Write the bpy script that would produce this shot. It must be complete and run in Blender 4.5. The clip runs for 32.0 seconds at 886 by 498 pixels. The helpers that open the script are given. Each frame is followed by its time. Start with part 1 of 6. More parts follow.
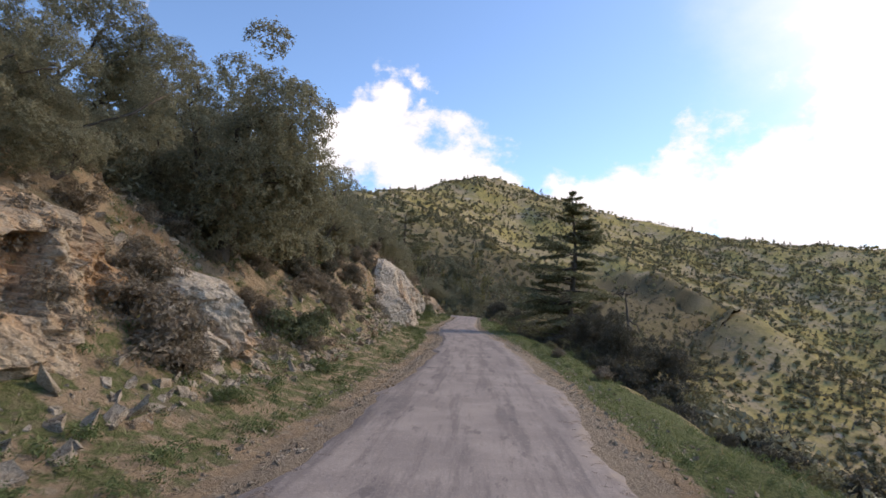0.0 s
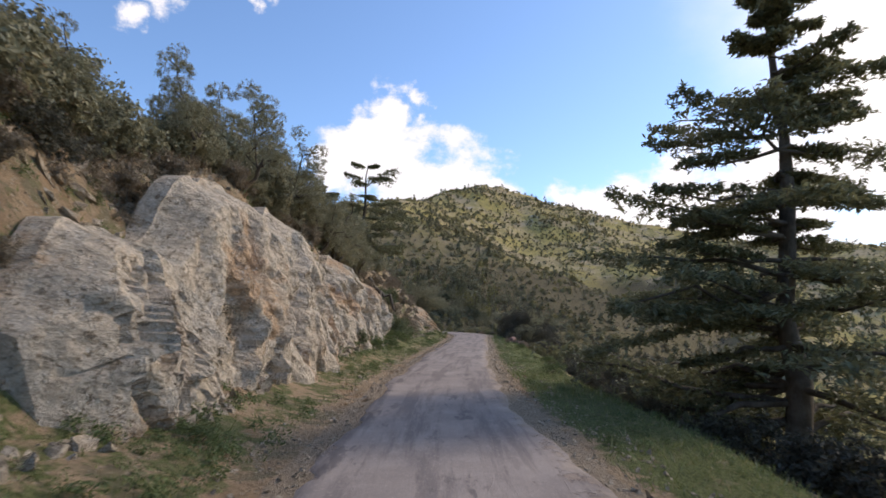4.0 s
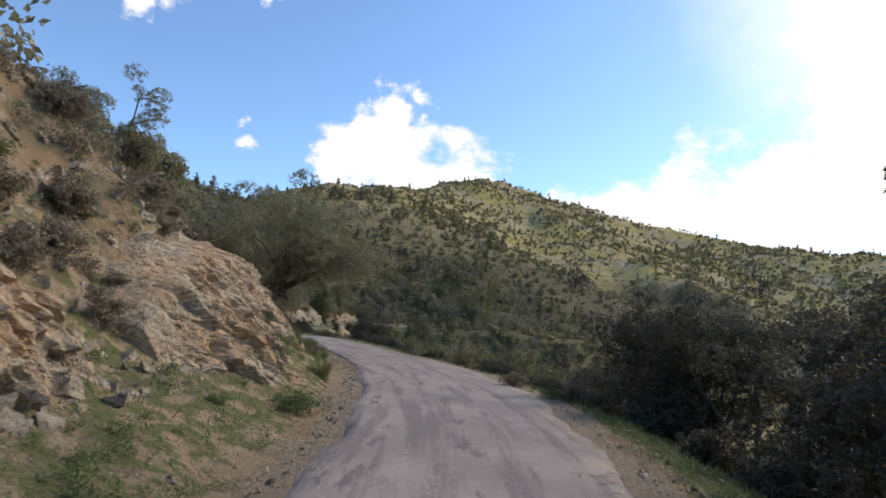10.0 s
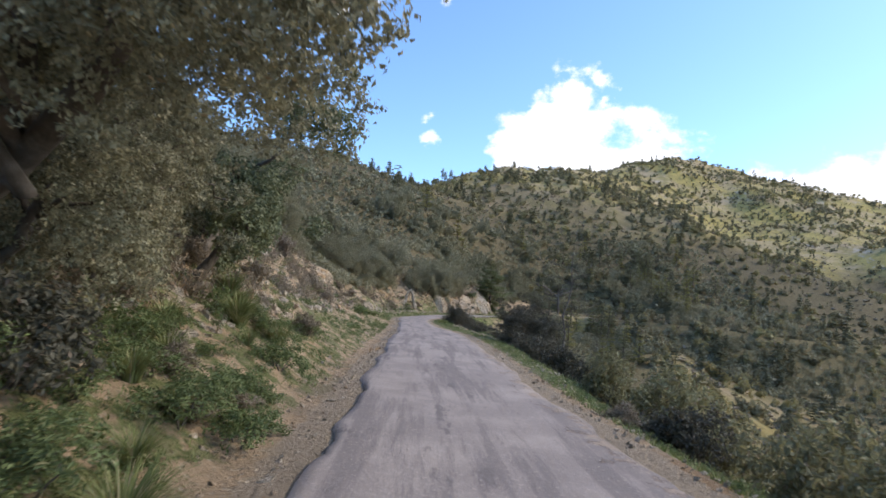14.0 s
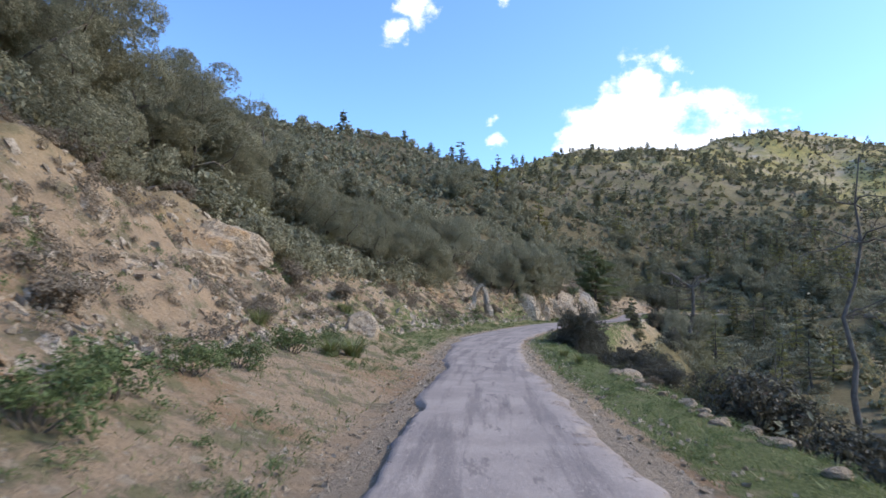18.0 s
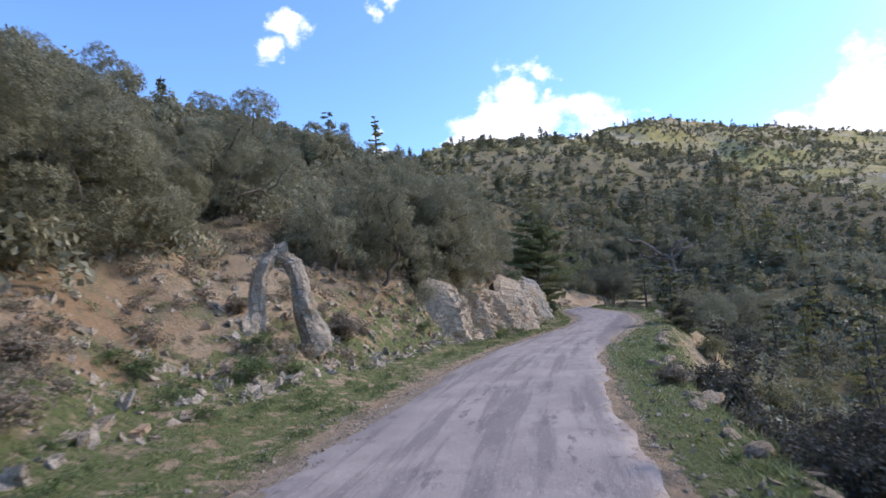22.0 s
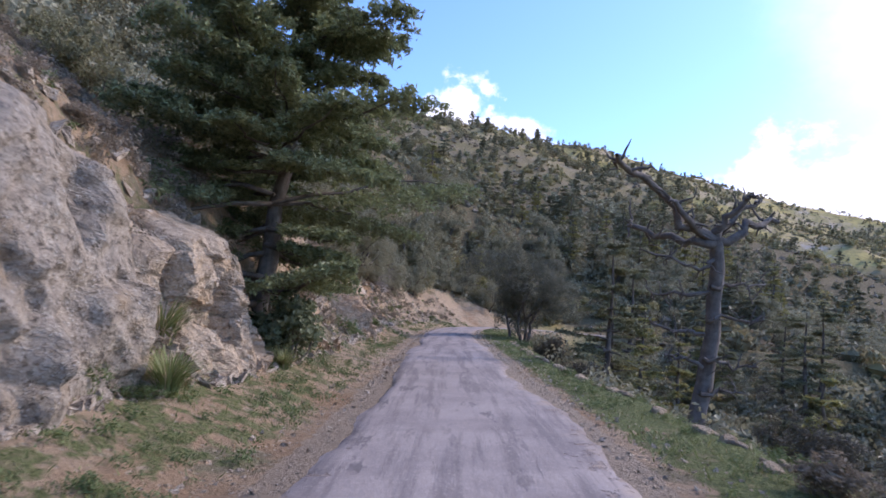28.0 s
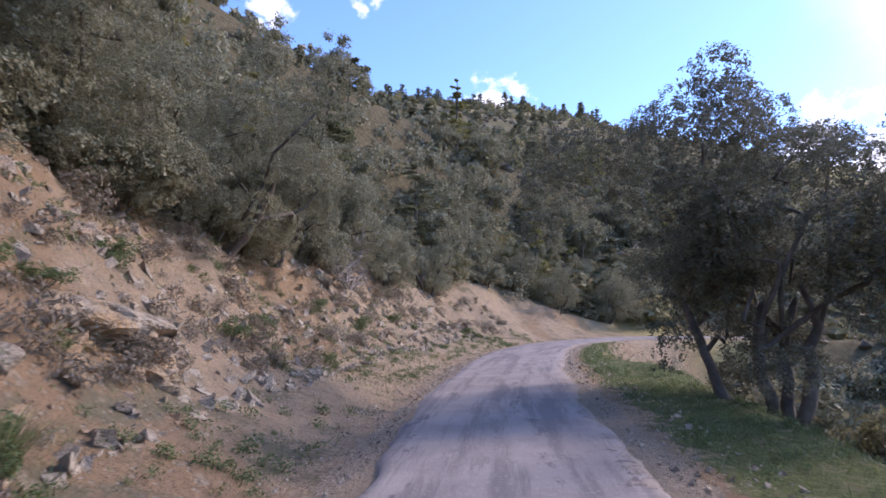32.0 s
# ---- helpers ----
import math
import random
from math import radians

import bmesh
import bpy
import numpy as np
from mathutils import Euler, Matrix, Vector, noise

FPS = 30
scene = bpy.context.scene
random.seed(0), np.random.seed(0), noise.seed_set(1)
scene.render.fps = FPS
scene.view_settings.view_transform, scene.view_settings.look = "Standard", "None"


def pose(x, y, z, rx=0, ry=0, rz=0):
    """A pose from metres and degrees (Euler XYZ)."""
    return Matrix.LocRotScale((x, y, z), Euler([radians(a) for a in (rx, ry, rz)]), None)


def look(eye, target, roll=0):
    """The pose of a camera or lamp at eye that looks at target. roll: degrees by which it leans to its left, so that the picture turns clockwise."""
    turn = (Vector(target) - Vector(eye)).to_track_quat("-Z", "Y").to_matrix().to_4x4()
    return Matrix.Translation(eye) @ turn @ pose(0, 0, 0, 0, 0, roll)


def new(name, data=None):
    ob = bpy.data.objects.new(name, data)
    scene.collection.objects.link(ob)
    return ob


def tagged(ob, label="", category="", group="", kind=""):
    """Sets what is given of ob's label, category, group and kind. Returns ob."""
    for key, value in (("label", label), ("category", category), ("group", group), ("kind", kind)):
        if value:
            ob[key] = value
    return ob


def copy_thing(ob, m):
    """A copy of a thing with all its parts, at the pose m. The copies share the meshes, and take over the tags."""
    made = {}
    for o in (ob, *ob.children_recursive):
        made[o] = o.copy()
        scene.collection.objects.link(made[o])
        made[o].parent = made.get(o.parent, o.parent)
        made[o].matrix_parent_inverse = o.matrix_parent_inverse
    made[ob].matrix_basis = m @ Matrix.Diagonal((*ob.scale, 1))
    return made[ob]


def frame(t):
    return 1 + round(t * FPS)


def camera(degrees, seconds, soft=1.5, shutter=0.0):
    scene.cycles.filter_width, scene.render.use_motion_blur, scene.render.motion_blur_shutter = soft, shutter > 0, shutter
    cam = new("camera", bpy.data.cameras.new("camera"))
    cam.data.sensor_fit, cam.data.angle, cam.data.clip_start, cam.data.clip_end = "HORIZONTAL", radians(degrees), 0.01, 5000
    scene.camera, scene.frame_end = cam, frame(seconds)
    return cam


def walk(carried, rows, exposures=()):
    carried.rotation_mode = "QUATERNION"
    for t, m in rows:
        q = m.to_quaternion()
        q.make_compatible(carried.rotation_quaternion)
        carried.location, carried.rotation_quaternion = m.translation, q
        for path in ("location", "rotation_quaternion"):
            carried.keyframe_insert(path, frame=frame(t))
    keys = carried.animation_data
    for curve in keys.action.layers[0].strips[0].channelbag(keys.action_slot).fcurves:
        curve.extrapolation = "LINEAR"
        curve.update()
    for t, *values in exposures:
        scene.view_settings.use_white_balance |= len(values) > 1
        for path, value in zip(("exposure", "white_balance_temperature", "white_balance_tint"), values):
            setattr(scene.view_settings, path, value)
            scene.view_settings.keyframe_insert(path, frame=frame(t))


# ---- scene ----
cam = camera(74.31, 32.0, 1.6, 0.14)
PATH = [
    (0, pose(-0.001, 0.000, 1.800, 95.85, -2.48, 0.01)),
    (0.5, pose(0.209, 2.727, 1.765, 95.72, -0.08, 0.57)),
    (1, pose(0.395, 6.063, 1.733, 95.99, -0.61, 1.52)),
    (1.5, pose(0.576, 9.298, 1.701, 96.48, 0.21, 1.88)),
    (2, pose(0.801, 13.602, 1.677, 96.95, -0.66, 1.90)),
    (2.5, pose(0.977, 17.625, 1.668, 97.17, -1.04, 1.39)),
    (3, pose(1.263, 22.855, 1.771, 97.18, -0.69, 0.73)),
    (3.5, pose(1.547, 27.711, 1.878, 97.37, -0.65, 0.54)),
    (5.5, pose(1.296, 50.159, 2.042, 96.23, -0.61, 0.53)),
    (6, pose(1.635, 56.406, 2.031, 96.38, 0.13, 0.50)),
    (6.5, pose(1.979, 62.011, 2.023, 96.04, 1.85, 0.39)),
    (7, pose(2.367, 67.891, 2.089, 96.83, 2.29, 0.41)),
    (7.5, pose(2.588, 72.663, 2.151, 97.07, 1.46, 0.26)),
    (8, pose(2.948, 78.193, 2.166, 96.72, 0.69, 0.00)),
    (8.5, pose(3.213, 82.702, 2.150, 97.18, -0.16, -0.36)),
    (9, pose(3.431, 87.049, 2.213, 97.01, -1.85, -0.61)),
    (9.5, pose(3.649, 91.708, 2.188, 96.91, -1.87, -0.43)),
    (10, pose(3.865, 95.548, 2.249, 97.28, -2.69, 0.06)),
    (10.5, pose(4.021, 98.495, 2.280, 96.50, -3.88, 1.16)),
    (11, pose(4.111, 101.601, 2.310, 96.53, -4.94, 2.93)),
    (11.5, pose(4.111, 104.120, 2.328, 96.47, -5.05, 4.77)),
    (12, pose(3.929, 107.054, 2.335, 95.87, -6.66, 7.13)),
    (12.5, pose(3.685, 109.545, 2.370, 96.05, -6.74, 9.14)),
    (13, pose(3.335, 112.267, 2.409, 95.80, -6.30, 11.97)),
    (13.5, pose(2.894, 114.817, 2.382, 95.70, -5.07, 14.50)),
    (14, pose(2.219, 117.821, 2.331, 95.15, -4.15, 17.44)),
    (14.5, pose(1.167, 121.664, 2.280, 95.74, -3.94, 19.71)),
    (16.5, pose(-5.717, 140.433, 2.458, 95.40, -1.88, 23.90)),
    (17, pose(-7.807, 146.230, 2.374, 95.30, -1.77, 24.31)),
    (17.5, pose(-10.002, 151.961, 2.276, 95.35, -1.59, 24.59)),
    (18, pose(-12.152, 157.447, 2.108, 95.21, -1.18, 24.88)),
    (18.5, pose(-14.221, 162.577, 2.016, 95.47, -0.99, 25.08)),
    (19, pose(-16.293, 168.001, 1.900, 95.64, -0.72, 25.26)),
    (19.5, pose(-18.334, 173.423, 1.890, 95.36, -0.58, 25.05)),
    (20, pose(-20.187, 178.763, 1.864, 95.54, -0.06, 24.40)),
    (20.5, pose(-21.757, 183.616, 1.788, 94.88, 2.11, 22.99)),
    (21, pose(-23.060, 188.316, 1.671, 95.42, 2.69, 20.80)),
    (21.5, pose(-24.328, 193.760, 1.665, 96.18, 3.07, 18.26)),
    (22, pose(-25.357, 199.648, 1.654, 96.19, 5.15, 15.37)),
    (22.5, pose(-26.103, 205.054, 1.642, 96.06, 5.35, 12.75)),
    (23, pose(-26.554, 210.832, 1.676, 97.57, 5.84, 10.14)),
    (23.5, pose(-26.799, 216.123, 1.729, 97.81, 6.15, 7.70)),
    (24, pose(-26.881, 220.996, 1.809, 97.70, 4.38, 5.21)),
    (24.5, pose(-26.709, 225.439, 1.854, 97.25, 3.27, 3.42)),
    (25, pose(-26.402, 229.765, 1.855, 97.37, 0.98, 1.96)),
    (25.5, pose(-26.141, 233.295, 1.845, 96.58, -0.77, 1.04)),
    (27.5, pose(-25.632, 249.697, 1.826, 96.40, -5.76, 4.85)),
    (28, pose(-25.761, 253.638, 1.831, 96.05, -5.24, 5.90)),
    (28.5, pose(-25.946, 257.746, 1.835, 95.92, -3.41, 6.90)),
    (29, pose(-26.234, 262.108, 1.862, 96.61, -1.92, 7.74)),
    (29.5, pose(-26.564, 266.024, 1.894, 96.61, -1.13, 8.47)),
    (30, pose(-26.942, 269.985, 1.868, 96.27, -0.57, 9.26)),
    (30.5, pose(-27.366, 273.314, 1.872, 95.74, -1.32, 9.93)),
    (31, pose(-27.801, 277.615, 1.900, 96.18, 0.05, 10.46)),
    (31.5, pose(-28.171, 281.308, 1.942, 96.83, 0.83, 10.75)),
    (32, pose(-28.610, 285.140, 1.955, 96.50, -0.84, 10.64)),
]
walk(cam, PATH, [(0, 0.0, 6900, 18), (7, 0.02, 6700, 14), (11, 0.08, 6750, 12), (13, 0.24, 6600, 14), (14.4, 0.46, 6250, 14), (21, 0.48, 5850, 18), (23, 0.48, 5750, 23), (25, 0.49, 5600, 31), (28, 0.57, 5750, 28), (32, 0.66, 5850, 30)])

# ---- sky, sun ----
SUN_AZ, SUN_EL = -62.0, 38.0          # degrees: to the right of the first heading, above the horizon


def direction(az, el):
    """Unit vector at az degrees to the left of +y and el degrees up."""
    a, e = radians(az), radians(el)
    return Vector((-math.sin(a) * math.cos(e), math.cos(a) * math.cos(e), math.sin(e)))


def sky_world():
    w = bpy.data.worlds.new("sky")
    w.use_nodes = True
    scene.world = w
    nt = w.node_tree
    nt.nodes.clear()
    n, lk = nt.nodes.new, nt.links.new
    out, bg = n("ShaderNodeOutputWorld"), n("ShaderNodeBackground")
    sky = n("ShaderNodeTexSky")
    sky.sky_type, sky.sun_disc = "NISHITA", False
    sky.sun_elevation, sky.sun_rotation = radians(SUN_EL), radians(-SUN_AZ)
    sky.altitude, sky.air_density, sky.dust_density, sky.ozone_density = 1200, 1.0, 1.2, 1.6
    co = n("ShaderNodeTexCoord")

    def math_node(op, a, b=None, clamp=False):
        m = n("ShaderNodeMath")
        m.operation, m.use_clamp = op, clamp
        for i, v in enumerate((a, b)):
            if v is None:
                continue
            if isinstance(v, (int, float)):
                m.inputs[i].default_value = v
            else:
                lk(v, m.inputs[i])
        return m.outputs[0]

    def ramp(v, lo, hi):
        r = n("ShaderNodeMapRange")
        r.interpolation_type = "SMOOTHSTEP"
        lk(v, r.inputs[0])
        r.inputs[1].default_value, r.inputs[2].default_value = lo, hi
        return r.outputs[0]

    noi = n("ShaderNodeTexNoise")
    noi.inputs["Scale"].default_value, noi.inputs["Detail"].default_value, noi.inputs["Roughness"].default_value = 9.0, 12.0, 0.62
    stretch = n("ShaderNodeVectorMath")
    stretch.operation = "MULTIPLY"
    stretch.inputs[1].default_value = (1, 1, 1.5)
    lk(co.outputs["Generated"], stretch.inputs[0])
    lk(stretch.outputs[0], noi.inputs["Vector"])
    ruffle = math_node("SUBTRACT", noi.outputs["Fac"], 0.5)
    warp = n("ShaderNodeTexNoise")
    warp.inputs["Scale"].default_value, warp.inputs["Detail"].default_value, warp.inputs["Roughness"].default_value = 16.0, 6.0, 0.6
    lk(co.outputs["Generated"], warp.inputs["Vector"])
    shift = n("ShaderNodeVectorMath")
    shift.operation = "MULTIPLY_ADD"
    lk(warp.outputs["Color"], shift.inputs[0])
    shift.inputs[1].default_value = (0.085, 0.085, 0.06)
    lk(co.outputs["Generated"], shift.inputs[2])
    back = n("ShaderNodeVectorMath")
    back.operation = "SUBTRACT"
    lk(shift.outputs[0], back.inputs[0])
    back.inputs[1].default_value = (0.0425, 0.0425, 0.03)
    cover = None
    for az, el, rad in CLOUDS:
        d = n("ShaderNodeVectorMath")
        d.operation = "DISTANCE"
        lk(back.outputs[0], d.inputs[0])
        d.inputs[1].default_value = direction(az, el)
        inside = math_node("DIVIDE", d.outputs["Value"], radians(rad))
        inside = math_node("MULTIPLY", math_node("SUBTRACT", 1.0, inside), min(1.0, 0.2 + rad / 3.5))
        cover = inside if cover is None else math_node("MAXIMUM", cover, inside)
    cover = math_node("ADD", cover, math_node("MULTIPLY", ruffle, 2.6))
    cloud = ramp(cover, -0.05, 0.42)
    # the veil of bright thin cloud round the sun
    d = n("ShaderNodeVectorMath")
    d.operation = "DISTANCE"
    lk(co.outputs["Generated"], d.inputs[0])
    d.inputs[1].default_value = direction(VEIL[0], VEIL[1])
    veil = ramp(math_node("ADD", d.outputs["Value"], math_node("MULTIPLY", ruffle, -0.12)), VEIL[3], VEIL[2])
    gain = n("ShaderNodeMix")
    gain.data_type = "RGBA"
    gain.blend_type = "MULTIPLY"
    gain.inputs[0].default_value = 1
    lk(sky.outputs[0], gain.inputs[6])
    gain.inputs[7].default_value = (*SKY_GAIN, 1)
    mix = n("ShaderNodeMix")
    mix.data_type = "RGBA"
    lk(cloud, mix.inputs[0])
    lk(gain.outputs[2], mix.inputs[6])
    mix.inputs[7].default_value = (*CLOUD_WHITE, 1)
    mix2 = n("ShaderNodeMix")
    mix2.data_type = "RGBA"
    lk(veil, mix2.inputs[0])
    lk(mix.outputs[2], mix2.inputs[6])
    mix2.inputs[7].default_value = (*VEIL_WHITE, 1)
    lk(mix2.outputs[2], bg.inputs[0])
    bg.inputs[1].default_value = SKY_STRENGTH
    lk(bg.outputs[0], out.inputs[0])


SKY_STRENGTH = 0.15
SKY_GAIN = (1.16, 1.41, 1.58)
CLOUD_WHITE, VEIL_WHITE = (6.9, 7.0, 7.2), (8.4, 8.4, 8.3)
CLOUDS = [(5.0, 14.2, 5.6), (1.0, 13.0, 5.2), (8.6, 15.6, 4.4), (-3.0, 12.0, 4.4), (6.4, 19.6, 2.8), (3.4, 21.4, 1.7), (8.2, 17.6, 3.2), (11.4, 14.6, 3.0),
          (3.0, 19.6, 1.0), (19.5, 16.2, 0.9), (19.8, 18.0, 0.7), (28.4, 27.6, 1.8), (30.6, 25.8, 1.2), (17.4, 29.6, 1.3), (19.4, 28.4, 0.8),
          (-12.0, 9.6, 3.6), (-16.0, 10.6, 4.4), (-22.0, 10.0, 5.6), (-29.0, 11.0, 8.0), (-37.0, 14.0, 9.0), (-46.0, 22.0, 12.0)]
VEIL = (-62.0, 31.0, 0.30, 0.66)
sky_world()
sun = new("sun", bpy.data.lights.new("sun", "SUN"))
sun.data.energy, sun.data.angle, sun.data.color = 2.3, radians(8.0), (1.0, 0.9, 0.74)
sun.matrix_world = look(direction(SUN_AZ, SUN_EL) * 100, (0, 0, 0))

# ---- materials ----


class Mat:
    """A node material with a few shorthands."""

    def __init__(self, name, rough=0.85, spec=0.3):
        self.m = bpy.data.materials.new(name)
        self.m.use_nodes = True
        self.t = self.m.node_tree
        self.b = self.t.nodes["Principled BSDF"]
        self.b.inputs["Roughness"].default_value = rough
        self.b.inputs["Specular IOR Level"].default_value = spec
        self.co = self.t.nodes.new("ShaderNodeTexCoord").outputs["Object"]

    def put(self, v, socket):
        if isinstance(v, (int, float)):
            socket.default_value = v
        elif isinstance(v, tuple):
            socket.default_value = (*v, 1) if len(v) == 3 and socket.type == "RGBA" else v
        else:
            self.t.links.new(v, socket)

    def noise(self, scale, detail=5.0, rough=0.6, vec=None, squash=None):
        n = self.t.nodes.new("ShaderNodeTexNoise")
        n.inputs["Scale"].default_value, n.inputs["Detail"].default_value, n.inputs["Roughness"].default_value = scale, detail, rough
        v = vec or self.co
        if squash:
            mp = self.t.nodes.new("ShaderNodeMapping")
            mp.inputs["Scale"].default_value = squash
            self.t.links.new(v, mp.inputs[0])
            v = mp.outputs[0]
        self.t.links.new(v, n.inputs["Vector"])
        return n.outputs["Fac"]

    def cells(self, scale, feature="F1", out="Distance", squash=None):
        n = self.t.nodes.new("ShaderNodeTexVoronoi")
        n.feature = feature
        n.inputs["Scale"].default_value = scale
        v = self.co
        if squash:
            mp = self.t.nodes.new("ShaderNodeMapping")
            mp.inputs["Scale"].default_value = squash
            self.t.links.new(v, mp.inputs[0])
            v = mp.outputs[0]
        self.t.links.new(v, n.inputs["Vector"])
        return n.outputs[out]

    def step(self, v, lo, hi):
        r = self.t.nodes.new("ShaderNodeMapRange")
        r.interpolation_type = "SMOOTHSTEP"
        self.put(v, r.inputs[0])
        r.inputs[1].default_value, r.inputs[2].default_value = lo, hi
        return r.outputs[0]

    def calc(self, op, a, b=0.0):
        m = self.t.nodes.new("ShaderNodeMath")
        m.operation = op
        self.put(a, m.inputs[0])
        self.put(b, m.inputs[1])
        return m.outputs[0]

    def mix(self, fac, a, b, mode="MIX"):
        m = self.t.nodes.new("ShaderNodeMix")
        m.data_type, m.blend_type = "RGBA", mode
        self.put(fac, m.inputs[0])
        self.put(a, m.inputs[6])
        self.put(b, m.inputs[7])
        return m.outputs[2]

    def attr(self, name):
        a = self.t.nodes.new("ShaderNodeAttribute")
        a.attribute_name = name
        return a.outputs["Fac"]

    def island(self):
        return self.t.nodes.new("ShaderNodeNewGeometry").outputs["Random Per Island"]

    def single(self):
        return self.t.nodes.new("ShaderNodeObjectInfo").outputs["Random"]

    def color(self, c):
        self.put(c, self.b.inputs["Base Color"])
        return self

    def bump(self, h, strength, dist=0.05):
        b = self.t.nodes.new("ShaderNodeBump")
        b.inputs["Strength"].default_value, b.inputs["Distance"].default_value = strength, dist
        self.put(h, b.inputs["Height"])
        self.t.links.new(b.outputs[0], self.b.inputs["Normal"])
        return self


def leaf_mat(name, dark, light, dry=None, dry_share=0.06, rough=0.55, patch=None):
    m = Mat(name, rough, 0.35)
    c = m.mix(m.island(), dark, light)
    c = m.mix(m.step(m.noise(0.9, 3), 0.35, 0.7), c, m.mix(0.5, c, light))
    if patch:
        c = m.mix(m.calc("MULTIPLY", m.step(m.noise(0.035, 5, 0.7), 0.45, 0.6), 0.75), c, patch)
    if dry:
        c = m.mix(m.step(m.calc("FRACT", m.calc("MULTIPLY", m.island(), 37.3)), 1 - dry_share, 1.0), c, dry)
    c = m.mix(m.calc("MULTIPLY", m.single(), 0.35), c, m.mix(0.5, c, (0.11, 0.11, 0.05)))
    m.color(c)
    tr = m.t.nodes.new("ShaderNodeBsdfTranslucent")
    m.put(c, tr.inputs[0])
    ad = m.t.nodes.new("ShaderNodeMixShader")
    ad.inputs[0].default_value = 0.34
    m.t.links.new(m.b.outputs[0], ad.inputs[1])
    m.t.links.new(tr.outputs[0], ad.inputs[2])
    m.t.links.new(ad.outputs[0], m.t.nodes["Material Output"].inputs[0])
    return m.m


OAK_LEAF = leaf_mat("holm oak leaves", (0.115, 0.112, 0.068), (0.41, 0.38, 0.235), (0.36, 0.27, 0.16), 0.04)
# valley-side shrubs stand against the light; that darkness is put into the leaf colour
BACKLIT_LEAF = leaf_mat("shrub leaves darkened as backlit", (0.04, 0.038, 0.028), (0.14, 0.128, 0.09), (0.2, 0.14, 0.1), 0.05)
CEDAR_LEAF = leaf_mat("cedar needles", (0.1, 0.108, 0.058), (0.27, 0.265, 0.14), (0.13, 0.1, 0.05), 0.03)
GREEN_CEDAR = leaf_mat("fresh green cedar needles", (0.1, 0.122, 0.056), (0.3, 0.325, 0.15), (0.15, 0.12, 0.06), 0.03)
# sunlight on the distant cedars, put into a yellower and lighter needle colour
SUNLIT_NEEDLES = leaf_mat("cedar needles coloured as sunlit yellow green", (0.19, 0.18, 0.065), (0.42, 0.38, 0.14))
# darker copy of the oak leaf colour, with the crown's shade in it
SHADED_OAK = leaf_mat("oak leaves darkened for shade", (0.06, 0.062, 0.04), (0.22, 0.21, 0.14), (0.25, 0.19, 0.12), 0.04)
BOX_LEAF = leaf_mat("juniper leaves", (0.08, 0.095, 0.048), (0.22, 0.24, 0.12))
SCRUB_LEAF = leaf_mat("grey scrub leaves", (0.16, 0.13, 0.092), (0.35, 0.285, 0.205), (0.36, 0.26, 0.17), 0.15, 0.7)
GREEN_LEAF = leaf_mat("fresh weeds", (0.07, 0.1, 0.034), (0.19, 0.235, 0.085), (0.3, 0.26, 0.12), 0.12)
GRASS = leaf_mat("grass blades", (0.12, 0.15, 0.045), (0.27, 0.3, 0.11), (0.42, 0.35, 0.2), 0.3, 0.6)
FAR_LEAF = leaf_mat("olive shrub leaves", (0.11, 0.1, 0.06), (0.38, 0.33, 0.19), (0.36, 0.27, 0.16), 0.12, 0.7, (0.42, 0.36, 0.15))
FAR_CEDAR = leaf_mat("far cedar needles", (0.085, 0.09, 0.056), (0.24, 0.235, 0.145))
OLIVE_LEAF = leaf_mat("olive green leaves", (0.13, 0.125, 0.062), (0.34, 0.31, 0.16), (0.33, 0.25, 0.15), 0.12, 0.7)


def bark_mat(name, a, b):
    m = Mat(name, 0.95, 0.15)
    n = m.noise(9, 6, 0.65, squash=(1, 1, 0.25))
    m.color(m.mix(m.step(m.noise(2.2, 4), 0.35, 0.7), m.mix(n, a, b), m.mix(n, b, (0.2, 0.175, 0.145))))
    return m.bump(n, 0.8, 0.04).m


BARK = bark_mat("brown bark", (0.03, 0.024, 0.018), (0.16, 0.13, 0.1))
DEAD_WOOD = bark_mat("grey weathered wood", (0.05, 0.041, 0.032), (0.19, 0.158, 0.13))
PALE_WOOD = bark_mat("bleached twigs", (0.2, 0.17, 0.14), (0.45, 0.4, 0.34))


